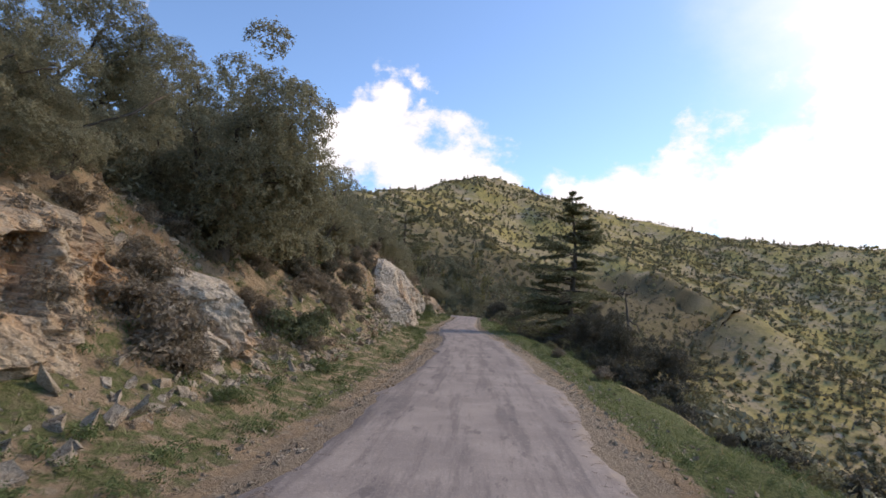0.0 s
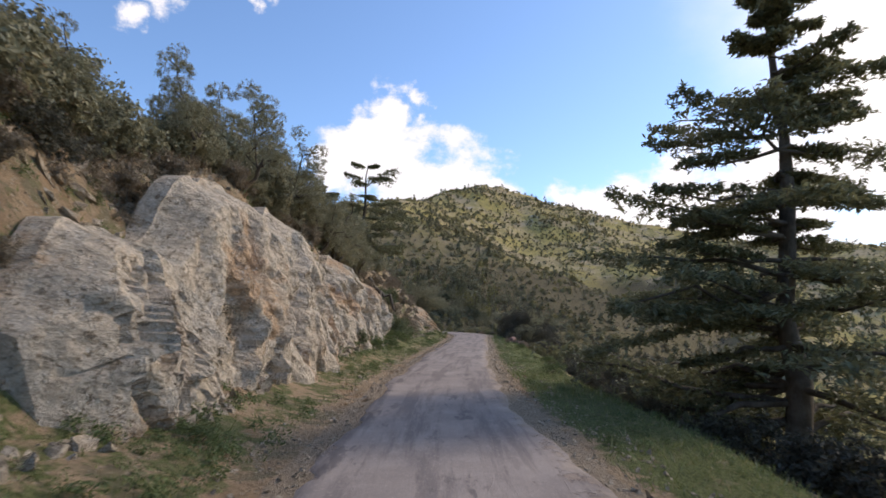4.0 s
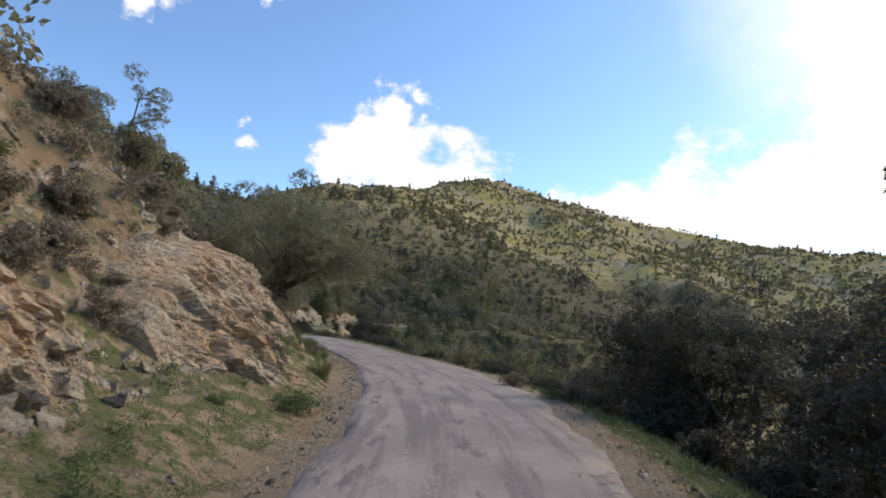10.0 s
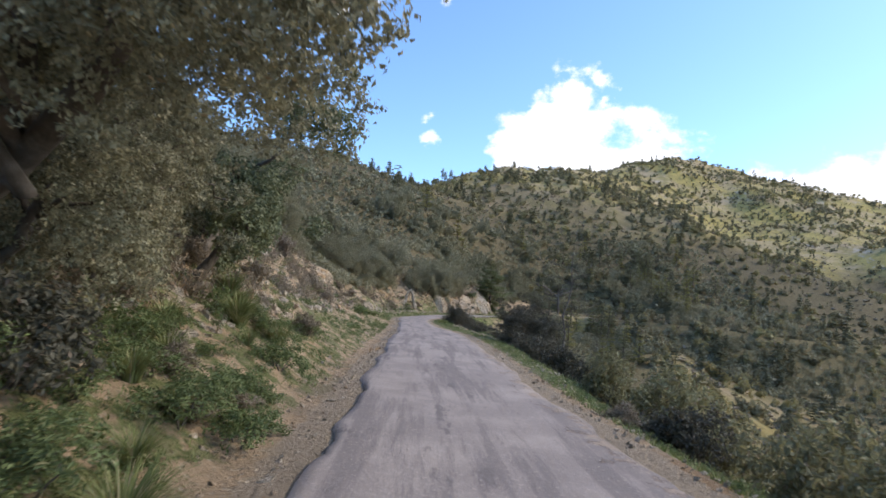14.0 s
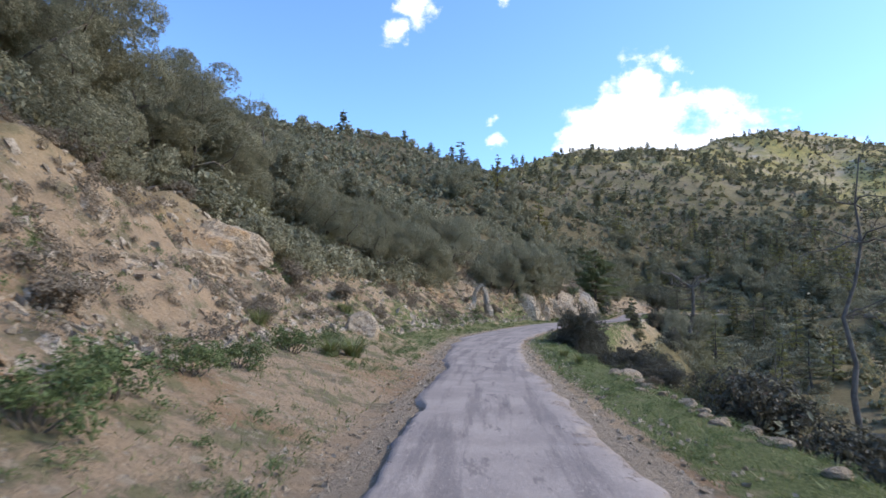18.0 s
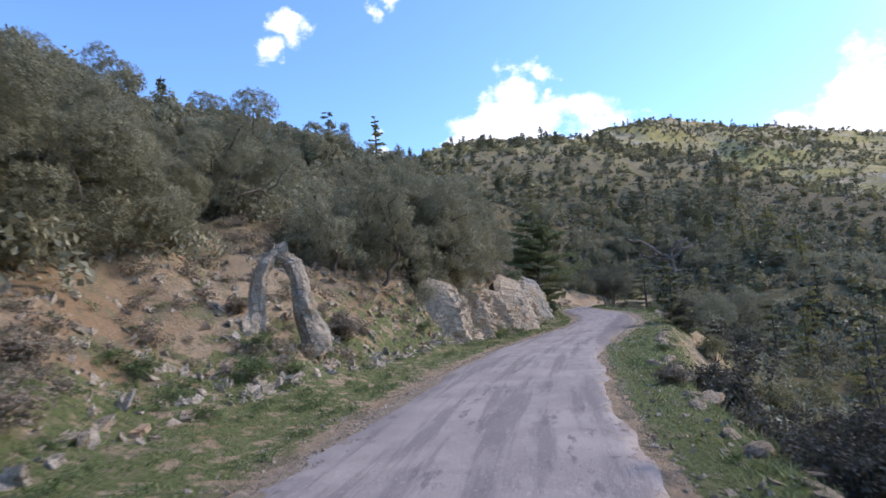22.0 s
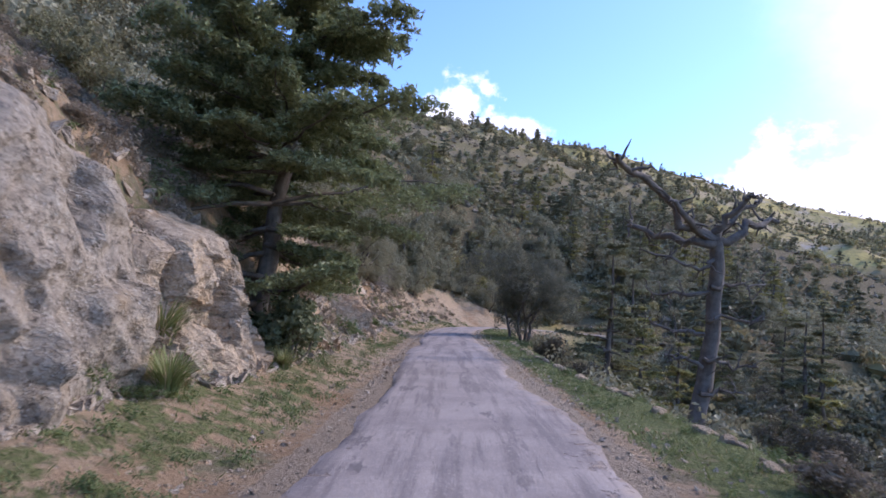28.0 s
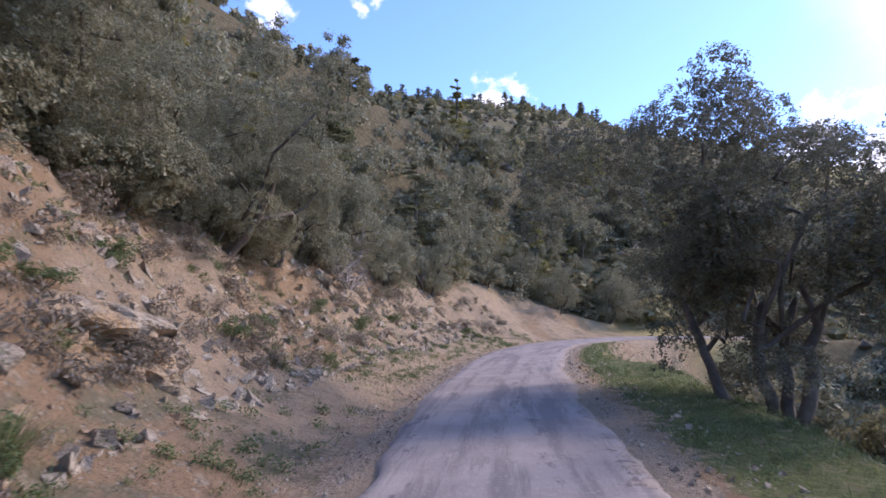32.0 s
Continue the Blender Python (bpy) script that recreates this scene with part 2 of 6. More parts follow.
def rock_mat(name, a, b, stain, lichen):
    """Weathered rock: two tones, stains, pebbly mottling, lichen spots, dark cracks."""
    m = Mat(name, 0.92, 0.2)
    n1, n2, n3 = m.noise(0.8, 6, 0.62), m.noise(5, 8, 0.68), m.noise(21, 6, 0.7)
    c = m.mix(m.step(n1, 0.36, 0.62), a, b)
    c = m.mix(m.step(m.noise(0.45, 4), 0.52, 0.66), c, stain)
    c = m.mix(m.calc("MULTIPLY", m.step(m.noise(2.3, 7, 0.7), 0.54, 0.64), 0.35), c, lichen)
    c = m.mix(m.calc("MULTIPLY", m.step(n2, 0.42, 0.6), 0.5), c, m.mix(0.65, c, (0.1, 0.08, 0.06)))
    c = m.mix(m.calc("MULTIPLY", m.step(n3, 0.48, 0.6), 0.45), c, m.mix(0.6, c, (0.12, 0.095, 0.07)))
    pebble = m.calc("MULTIPLY", m.calc("SUBTRACT", 1.0, m.step(m.cells(15.0), 0.15, 0.34)), m.step(m.noise(0.9, 5), 0.42, 0.55))
    c = m.mix(m.calc("MULTIPLY", pebble, 0.5), c, lichen)
    spot = m.calc("SUBTRACT", 1.0, m.step(m.cells(7.0), 0.12, 0.28))
    c = m.mix(m.calc("MULTIPLY", m.calc("MULTIPLY", spot, m.step(m.noise(1.4, 5), 0.45, 0.6)), 0.6), c, lichen)
    crack = m.step(m.noise(6.5, 8, 0.75, squash=(1.0, 1.0, 1.4)), 0.36, 0.44)
    c = m.mix(m.calc("MULTIPLY", m.calc("SUBTRACT", 1.0, crack), 0.55), c, (0.13, 0.1, 0.075))
    m.color(c)
    h = m.calc("ADD", m.calc("MULTIPLY", n2, 0.7), m.calc("MULTIPLY", crack, 0.3))
    h = m.calc("ADD", h, m.calc("ADD", m.calc("MULTIPLY", m.cells(3.2, squash=(1, 1, 1.5)), 0.5), m.calc("ADD", m.calc("MULTIPLY", n3, 0.25), m.calc("MULTIPLY", pebble, 0.1))))
    return m.bump(h, 1.0, 0.16).m


ROCK = rock_mat("tan limestone", (0.6, 0.455, 0.295), (0.52, 0.41, 0.285), (0.55, 0.35, 0.17), (0.58, 0.52, 0.42))
ROCK_PALE = rock_mat("pale cliff rock", (0.68, 0.55, 0.4), (0.62, 0.525, 0.4), (0.6, 0.4, 0.24), (0.68, 0.62, 0.52))
ROCK_ORANGE = rock_mat("orange rock", (0.6, 0.385, 0.215), (0.56, 0.44, 0.3), (0.56, 0.33, 0.16), (0.62, 0.56, 0.45))
ROCK_GREY = rock_mat("grey lichened rock", (0.46, 0.385, 0.285), (0.4, 0.335, 0.255), (0.38, 0.27, 0.15), (0.5, 0.46, 0.38))
STONE = rock_mat("loose pale stone", (0.58, 0.47, 0.34), (0.5, 0.41, 0.3), (0.48, 0.31, 0.17), (0.56, 0.51, 0.43))
RED_STONE = rock_mat("reddish stone", (0.38, 0.2, 0.15), (0.42, 0.28, 0.2), (0.3, 0.13, 0.1), (0.42, 0.36, 0.3))


def ground_mat():
    m = Mat("hillside soil", 0.97, 0.12)
    fine, mid, big = m.noise(14, 8, 0.7), m.noise(2.0, 6, 0.62), m.noise(0.16, 5, 0.6)
    soil = m.mix(m.step(mid, 0.38, 0.64), (0.42, 0.3, 0.185), (0.33, 0.245, 0.16))
    soil = m.mix(m.calc("MULTIPLY", m.step(big, 0.53, 0.63), 0.75), soil, (0.31, 0.195, 0.105))
    soil = m.mix(m.step(m.noise(0.7, 6, 0.66), 0.52, 0.62), soil, (0.22, 0.18, 0.11))
    grit = m.step(m.cells(7.0), 0.12, 0.3)
    soil = m.mix(m.calc("MULTIPLY", m.calc("SUBTRACT", 1.0, grit), 0.6), soil, (0.42, 0.36, 0.27))
    rubble = m.calc("MULTIPLY", m.calc("SUBTRACT", 1.0, m.step(m.cells(2.6), 0.2, 0.3)), m.step(m.noise(1.1, 4), 0.46, 0.56))
    soil = m.mix(m.calc("MULTIPLY", rubble, 0.7), soil, m.mix(fine, (0.5, 0.41, 0.29), (0.36, 0.28, 0.19)))
    soil = m.mix(m.calc("MULTIPLY", m.step(fine, 0.45, 0.62), 0.4), soil, m.mix(0.6, soil, (0.1, 0.08, 0.05)))
    grass = m.mix(m.step(fine, 0.38, 0.62), (0.085, 0.1, 0.035), (0.17, 0.185, 0.07))
    grass = m.mix(m.step(mid, 0.54, 0.68), grass, (0.22, 0.19, 0.1))
    far = m.mix(m.step(m.noise(0.018, 6, 0.65), 0.42, 0.6), (0.43, 0.335, 0.115), (0.43, 0.33, 0.2))
    far = m.mix(m.calc("MULTIPLY", m.step(m.noise(0.07, 7, 0.7), 0.46, 0.6), 0.7), far, (0.27, 0.23, 0.085))
    far = m.mix(m.calc("MULTIPLY", m.step(m.noise(0.25, 7, 0.75), 0.5, 0.6), 0.6), far, (0.2, 0.17, 0.08))
    far = m.mix(m.calc("MULTIPLY", m.step(m.noise(0.05, 6, 0.75, squash=(1.0, 0.35, 1.0)), 0.58, 0.66), 0.8), far, (0.43, 0.37, 0.3))
    # leaf litter, darkened further to put the scrub's shade into the soil
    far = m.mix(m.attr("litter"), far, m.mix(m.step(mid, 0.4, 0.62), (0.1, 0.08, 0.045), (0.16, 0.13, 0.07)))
    verge = m.calc("ADD", m.attr("verge"), m.calc("MULTIPLY", m.calc("SUBTRACT", mid, 0.5), 1.5))
    c = m.mix(m.step(verge, 0.42, 0.62), soil, grass)
    c = m.mix(m.attr("distance"), c, far)
    gravel = m.mix(m.step(m.cells(16), 0.1, 0.35), (0.45, 0.37, 0.275), (0.34, 0.265, 0.185))
    edge = m.calc("ADD", m.attr("gravel"), m.calc("MULTIPLY", m.calc("SUBTRACT", mid, 0.5), 0.9))
    c = m.mix(m.step(edge, 0.45, 0.6), c, gravel)
    m.color(c)
    return m.bump(m.calc("ADD", m.calc("ADD", fine, m.calc("MULTIPLY", mid, 1.6)), m.calc("MULTIPLY", grit, 0.3)), 0.9, 0.12).m


def road_mat():
    m = Mat("old worn asphalt", 0.9, 0.2)
    lane = m.t.nodes.new("ShaderNodeCombineXYZ")
    m.put(m.attr("across"), lane.inputs[0])
    m.put(m.attr("along"), lane.inputs[1])
    lane = lane.outputs[0]
    fine, grit = m.noise(60, 4, 0.7), m.noise(17, 5, 0.7)
    streak = m.noise(2.1, 7, 0.68, lane, (1.0, 0.07, 1))
    blot = m.noise(0.7, 6, 0.62)
    c = m.mix(m.step(blot, 0.36, 0.66), (0.265, 0.243, 0.23), (0.355, 0.325, 0.3))
    c = m.mix(m.calc("MULTIPLY", m.step(streak, 0.47, 0.6), 0.75), c, (0.165, 0.152, 0.15))
    c = m.mix(m.calc("MULTIPLY", m.step(fine, 0.42, 0.62), 0.35), c, (0.19, 0.175, 0.17))
    c = m.mix(m.calc("MULTIPLY", m.step(grit, 0.55, 0.66), 0.4), c, (0.47, 0.43, 0.39))
    tar = m.step(m.noise(2.0, 7, 0.72, lane, (1.2, 0.3, 1)), 0.55, 0.62)
    c = m.mix(m.calc("MULTIPLY", tar, m.calc("MULTIPLY", m.attr("track"), 0.8)), c, (0.13, 0.12, 0.122))
    wig = m.noise(0.8, 6, 0.6, lane, (1, 0.16, 1))
    crack = m.calc("SUBTRACT", 1.0, m.step(m.calc("ABSOLUTE", m.calc("SUBTRACT", wig, 0.5)), 0.0, 0.004))
    crack = m.calc("MULTIPLY", crack, m.step(m.noise(0.3, 4), 0.46, 0.6))
    c = m.mix(m.calc("MULTIPLY", crack, 0.1), c, (0.14, 0.13, 0.12))
    hole = m.step(m.calc("ADD", m.noise(2.2, 7, 0.7), m.calc("MULTIPLY", m.attr("fray"), 0.24)), 0.7, 0.75)
    c = m.mix(m.calc("MULTIPLY", hole, 0.7), c, m.mix(grit, (0.16, 0.13, 0.11), (0.36, 0.3, 0.24)))
    dust = m.step(m.calc("ADD", m.attr("fray"), m.calc("MULTIPLY", m.calc("SUBTRACT", m.noise(1.3, 7, 0.7), 0.5), 2.2)), 0.6, 1.1)
    c = m.mix(m.calc("MULTIPLY", dust, 0.5), c, m.mix(grit, (0.3, 0.25, 0.19), (0.45, 0.39, 0.31)))
    old = m.step(m.calc("ADD", m.attr("old"), m.calc("MULTIPLY", m.calc("SUBTRACT", m.noise(1.6, 6, 0.66), 0.5), 1.7)), 0.48, 0.62)
    c = m.mix(m.calc("MULTIPLY", old, 0.7), c, m.mix(grit, (0.1, 0.09, 0.088), (0.2, 0.182, 0.172)))
    c = m.mix(1.0, c, (1.08, 0.985, 0.915), "MULTIPLY")
    m.color(c)
    h = m.calc("SUBTRACT", m.calc("MULTIPLY", grit, 0.5), m.calc("ADD", m.calc("MULTIPLY", crack, 0.15), m.calc("MULTIPLY", hole, 0.8)))
    return m.bump(h, 0.7, 0.03).m


GROUND, ROAD = ground_mat(), road_mat()

# ---- building helpers ----


def mesh_of(name, verts, faces, mat=None, smooth=False):
    """A mesh from arrays; faces all of one size."""
    v, f = np.asarray(verts, dtype=np.float32), np.asarray(faces, dtype=np.int32)
    me = bpy.data.meshes.new(name)
    k = f.shape[1]
    me.vertices.add(len(v))
    me.vertices.foreach_set("co", v.ravel())
    me.loops.add(f.size)
    me.loops.foreach_set("vertex_index", f.ravel())
    me.polygons.add(len(f))
    me.polygons.foreach_set("loop_start", np.arange(0, f.size, k, dtype=np.int32))
    me.polygons.foreach_set("loop_total", np.full(len(f), k, dtype=np.int32))
    me.update(calc_edges=True)
    me.validate()
    me.polygons.foreach_set("use_smooth", np.full(len(me.polygons), smooth, dtype=bool))
    if mat:
        me.materials.append(mat)
    return me


def part(name, vf, mat, parent, label="", smooth=False):
    ob = new(name, mesh_of(name, *vf, mat, smooth))
    ob.parent = parent
    if label:
        tagged(ob, label)
    return ob


def thing(name, label, category, group="", at=None):
    e = new(name)
    if at is not None:
        e.matrix_basis = at
    return tagged(e, label, category, group)


def lattice(px, py, seed):
    """Hash of integer points to 0..1."""
    h = (px.astype(np.int64) * 374761393 + py.astype(np.int64) * 668265263 + seed * 974634777) & 0x7FFFFFFF
    h = ((h ^ (h >> 13)) * 1274126177) & 0x7FFFFFFF
    return ((h ^ (h >> 16)) & 0xFFFF) / 65535.0


def smooth_noise(x, y, seed=0):
    x, y = np.asarray(x, float), np.asarray(y, float)
    ix, iy = np.floor(x), np.floor(y)
    fx, fy = x - ix, y - iy
    fx, fy = fx * fx * (3 - 2 * fx), fy * fy * (3 - 2 * fy)
    a, b = lattice(ix, iy, seed), lattice(ix + 1, iy, seed)
    c, d = lattice(ix, iy + 1, seed), lattice(ix + 1, iy + 1, seed)
    return (a + (b - a) * fx) * (1 - fy) + (c + (d - c) * fx) * fy - 0.5


def fbm(x, y, scale, octaves=4, seed=0, gain=0.5):
    out, amp, f = 0.0, 1.0, 1.0 / scale
    for i in range(octaves):
        out = out + amp * smooth_noise(np.asarray(x) * f, np.asarray(y) * f, seed + i * 17)
        amp, f = amp * gain, f * 2.03
    return out


def ease(v, lo, hi):
    t = np.clip((np.asarray(v, float) - lo) / (hi - lo), 0, 1)
    return t * t * (3 - 2 * t)


def spline(points, step):
    """Natural cubic through the points, by chord length: samples at even steps of about that length."""
    p = np.array(points, float)
    t = np.r_[0, np.cumsum(np.linalg.norm(np.diff(p[:, :2], axis=0), axis=1))]
    n, h = len(t), np.diff(t)
    a, r = np.eye(n), np.zeros((n, p.shape[1]))
    for i in range(1, n - 1):
        a[i, i - 1:i + 2] = h[i - 1], 2 * (h[i - 1] + h[i]), h[i]
        r[i] = 6 * ((p[i + 1] - p[i]) / h[i] - (p[i] - p[i - 1]) / h[i - 1])
    m = np.linalg.solve(a, r)
    q = np.arange(0, t[-1], step)
    k = np.clip(np.searchsorted(t, q, side="right") - 1, 0, n - 2)
    u, v, hk = (q - t[k])[:, None], (t[k + 1] - q)[:, None], h[k][:, None]
    return (m[k] * v ** 3 + m[k + 1] * u ** 3) / (6 * hk) + (p[k] / hk - m[k] * hk / 6) * v + (p[k + 1] / hk - m[k + 1] * hk / 6) * u


def tube(path, radii, sides=7, rng=None, rough=0.0):
    """A tapered round limb along the path."""
    path, radii = np.array(path, float), np.array(radii, float)
    tang = np.gradient(path, axis=0)
    tang /= np.linalg.norm(tang, axis=1, keepdims=True) + 1e-9
    ref = np.array([1.0, 0.05, 0]) if np.abs(tang[:, 2]).mean() > 0.6 else np.array([0.05, 0, 1.0])
    ref = np.broadcast_to(ref, tang.shape)
    a = np.cross(tang, ref)
    a /= np.linalg.norm(a, axis=1, keepdims=True) + 1e-9
    b = np.cross(tang, a)
    ang = np.linspace(0, 2 * np.pi, sides, endpoint=False)
    rr = radii[:, None] * (1 + (rough * (rng.random((len(path), sides)) - 0.5) if rng is not None else 0))
    v = path[:, None] + rr[..., None] * (np.cos(ang)[None, :, None] * a[:, None] + np.sin(ang)[None, :, None] * b[:, None])
    n = len(path)
    i, j = np.meshgrid(np.arange(n - 1), np.arange(sides), indexing="ij")
    j2 = (j + 1) % sides
    f = np.stack([i * sides + j, i * sides + j2, (i + 1) * sides + j2, (i + 1) * sides + j], -1).reshape(-1, 4)
    return v.reshape(-1, 3), f


def join(pieces):
    vs, fs, k = [], [], 0
    for v, f in pieces:
        vs.append(np.asarray(v))
        fs.append(np.asarray(f) + k)
        k += len(v)
    return np.concatenate(vs), np.concatenate(fs)


def leaves(rng, p, nrm, length, width):
    """Diamond leaves at points p, facing nrm."""
    n = len(p)
    t = np.cross(nrm, rng.normal(size=(n, 3)))
    t /= np.linalg.norm(t, axis=1, keepdims=True) + 1e-9
    b = np.cross(nrm, t)
    b /= np.linalg.norm(b, axis=1, keepdims=True) + 1e-9
    l, w = (length * (0.6 + 0.8 * rng.random(n)))[:, None], (width * (0.6 + 0.8 * rng.random(n)))[:, None]
    bend = nrm / (np.linalg.norm(nrm, axis=1, keepdims=True) + 1e-9) * l * 0.25
    v = np.stack([p - t * l - bend, p + b * w, p + t * l - bend, p - b * w], 1).reshape(-1, 3)
    return v, np.arange(4 * n).reshape(n, 4)


def leaf_cloud(rng, blobs, n, length, width, inner=0.55, clump=0.0):
    """Leaves in the shells of ellipsoid blobs (centre, radii); clump: the size of the sprigs they gather in."""
    c = np.array([b[0] for b in blobs], float)
    r = np.array([np.broadcast_to(b[1], 3) for b in blobs], float)
    w = (r ** 2).sum(1)
    m = max(1, n // 14) if clump else n
    k = rng.choice(len(blobs), m, p=w / w.sum())
    u = rng.normal(size=(m, 3))
    u /= np.linalg.norm(u, axis=1, keepdims=True)
    u[:, 2] = np.where(rng.random(m) < 0.35, np.abs(u[:, 2]), u[:, 2])
    p = c[k] + r[k] * u * (inner + (1.12 - inner) * rng.random(m) ** 0.5)[:, None]
    if clump:
        own = rng.integers(0, m, n)
        p = p[own] + rng.normal(size=(n, 3)) * clump
        u = u[own]
    return leaves(rng, p, u + (0, 0, 0.25) + 0.6 * rng.normal(size=(n, 3)), length, width)


def crown_leaves(rng, lobes, n, leaf, wild=0.55):
    """Leaves on the outer shell of lobes (centre, radius), lying as the shell lies; few where lobes meet."""
    c, r = np.array([q[0] for q in lobes], float), np.array([q[1] for q in lobes], float)
    k = rng.choice(len(lobes), n, p=r ** 2 / (r ** 2).sum())
    u = rng.normal(size=(n, 3))
    u[:, 2] += 0.25
    u /= np.linalg.norm(u, axis=1, keepdims=True)
    p = c[k] + u * (r[k] * (0.78 + 0.3 * rng.random(n)))[:, None]
    return leaves(rng, p, u + wild * rng.normal(size=(n, 3)), leaf, leaf * 0.62)


def wander(rng, a, b, n=6, bend=0.12):
    a, b = np.array(a, float), np.array(b, float)
    t = np.linspace(0, 1, n)[:, None]
    off = np.cumsum(rng.normal(size=(n, 3)), axis=0)
    off -= t * off[-1]
    off -= (1 - t) * off[0]
    return a + (b - a) * t + off * bend * np.linalg.norm(b - a) / n ** 0.5


def build_oak(name, label, seed, height, spread, leaf_n, trunk_h=0.3, stems=1, leaf=0.13, mat=None, lean=(0, 0), low=0.35, group="", skirt=0):
    """A broad evergreen tree: trunk, limbs, crown."""
    rng = np.random.default_rng(seed)
    tree = thing(name, label, "tree", group)
    blobs = []
    for k in range(stems):
        off = rng.normal(size=2) * (0.35 if stems > 1 else 0.0)
        top = np.array([off[0] * 3 + lean[0], off[1] * 3 + lean[1], height * trunk_h])
        r0 = 0.045 * height ** 0.8 / stems ** 0.4
        tr = wander(rng, (off[0], off[1], -0.5), top, 7, 0.2 if stems == 1 else 0.09)
        tip = tr[-1] + 0.5 * (tr[-1] - tr[-2])
        tip_rng = np.random.default_rng(seed + 40 + k)
        part("trunk", tube(np.vstack([tr, [tip, tip + 0.3 * (tip - tr[-1])]]), np.append(np.linspace(r0 * 1.25, r0 * 0.75, 7), [r0 * 0.4, 0.01]), 9, tip_rng, 0.25), BARK, tree, smooth=True)
        rng.random((7, 9))
        for i in range(max(3, 7 // stems)):
            a = rng.random() * 2 * np.pi
            rad, zz = spread * (0.35 + 0.6 * rng.random()), height * (low + (0.92 - low) * rng.random())
            end = top * (1, 1, 0) + np.array([math.cos(a) * rad, math.sin(a) * rad, zz])
            lim = wander(rng, tr[-1 - rng.integers(0, 3)], end, 7, 0.3)
            part("limb", tube(lim, np.linspace(r0 * 0.55, 0.025, 7), 6, rng, 0.2), BARK, tree, smooth=True)
            blobs.append((end, spread * (0.22 + 0.2 * rng.random())))
            for _ in range(5):
                q = lim[rng.integers(3, 7)] + rng.normal(size=3) * spread * 0.27
                blobs.append((q, spread * (0.12 + 0.14 * rng.random())))
    for i in range(skirt):
        a, r = rng.random() * 6.283, spread * (0.3 + 0.45 * rng.random())
        blobs.append((np.array([math.cos(a) * r, math.sin(a) * r, height * (0.06 + 0.2 * rng.random())]), spread * (0.2 + 0.12 * rng.random())))
    blobs = [(b, np.array([r, r, r * 0.78])) for b, r in blobs]
    part("crown", leaf_cloud(rng, blobs, leaf_n, leaf, leaf * 0.6, 0.66, leaf * 1.4), mat or OAK_LEAF, tree)
    return tree


def build_cedar(name, label, seed, height, reach, n_leaf, bare=0.12, tiers=16, flat=False, gaps=0.0, leaf=0.16, lean=(0, 0), group="", taper=1.0, single=False, power=0.92, mat=None):
    """A cedar: straight trunk and level branches with flat sprays."""
    rng = np.random.default_rng(seed)
    tree = thing(name, label, "tree", group)
    tr = wander(rng, (0, 0, -0.6), (lean[0], lean[1], height), 10, 0.03)
    r0 = 0.022 * height + 0.05
    part("trunk", tube(tr, np.linspace(r0, 0.03, 10), 9, rng, 0.2), BARK, tree, smooth=True)
    pts, nrm, wood = [], [], []
    for i in range(tiers):
        h = bare + (1 - bare) * ((i + 0.6 * rng.random()) / tiers)
        reach_h = reach * ((1 - h) ** (0.75 if flat else power) * taper + (1 - taper) * (0.5 + 0.5 * rng.random())) + 0.25
        for k in range(4):
            if rng.random() < gaps:
                continue
            a = rng.random() * 2 * np.pi
            ln = reach_h * (0.4 + 0.72 * rng.random())
            base = tr[0] + (tr[-1] - tr[0]) * h
            end = base + np.array([math.cos(a) * ln, math.sin(a) * ln, ln * ((0.02 if flat else 0.16 - 0.3 * (1 - h)) + 0.12 * rng.normal())])
            br = wander(rng, base, end, 6, 0.1)
            wood.append(tube(br, np.linspace(r0 * 0.32 * (1.1 - h), 0.012, 6), 5))
            m = int(n_leaf / (tiers * 3) * (0.3 + 1.1 * ln / reach))
            fwd, side = np.array([math.cos(a), math.sin(a), 0.0]), np.array([-math.sin(a), math.cos(a), 0.0])
            twigs = 10
            j, hand, r = rng.integers(0, twigs, m), rng.choice([-1.0, 1.0], m), rng.random(m) ** 0.8
            t = 0.2 + 0.82 * (j + 0.5 * (hand > 0)) / twigs
            w = 0.4 * ln * (1.1 - np.abs(t - 0.4) * 1.2) * (0.75 + 0.35 * np.sin(j * 2.4 + i))
            p = base + (end - base) * t[:, None] + (hand * w * r * 0.85)[:, None] * side + (w * r * 0.6)[:, None] * fwd
            p[:, :2] += rng.normal(size=(m, 2)) * (0.025 + 0.012 * ln)
            p[:, 2] += rng.normal(size=m) * (0.03 + 0.012 * ln) - 0.16 * w * r ** 2 + 0.05
            pts.append(p)
            nrm.append(np.array([0, 0, 1.0]) + 0.55 * rng.normal(size=(m, 3)))
    if single:
        for w, p, q in zip(wood, pts, nrm):
            bough = part("branch", w, BARK, tree, smooth=True)
            part("needle_spray", leaves(rng, p, q, leaf, leaf * 0.36), mat or CEDAR_LEAF, bough, "flat spray of green needles")
    else:
        part("bough_frame", join(wood), BARK, tree, smooth=True)
        part("foliage", leaves(rng, np.concatenate(pts), np.concatenate(nrm), leaf, leaf * 0.36), mat or CEDAR_LEAF, tree)
    return tree


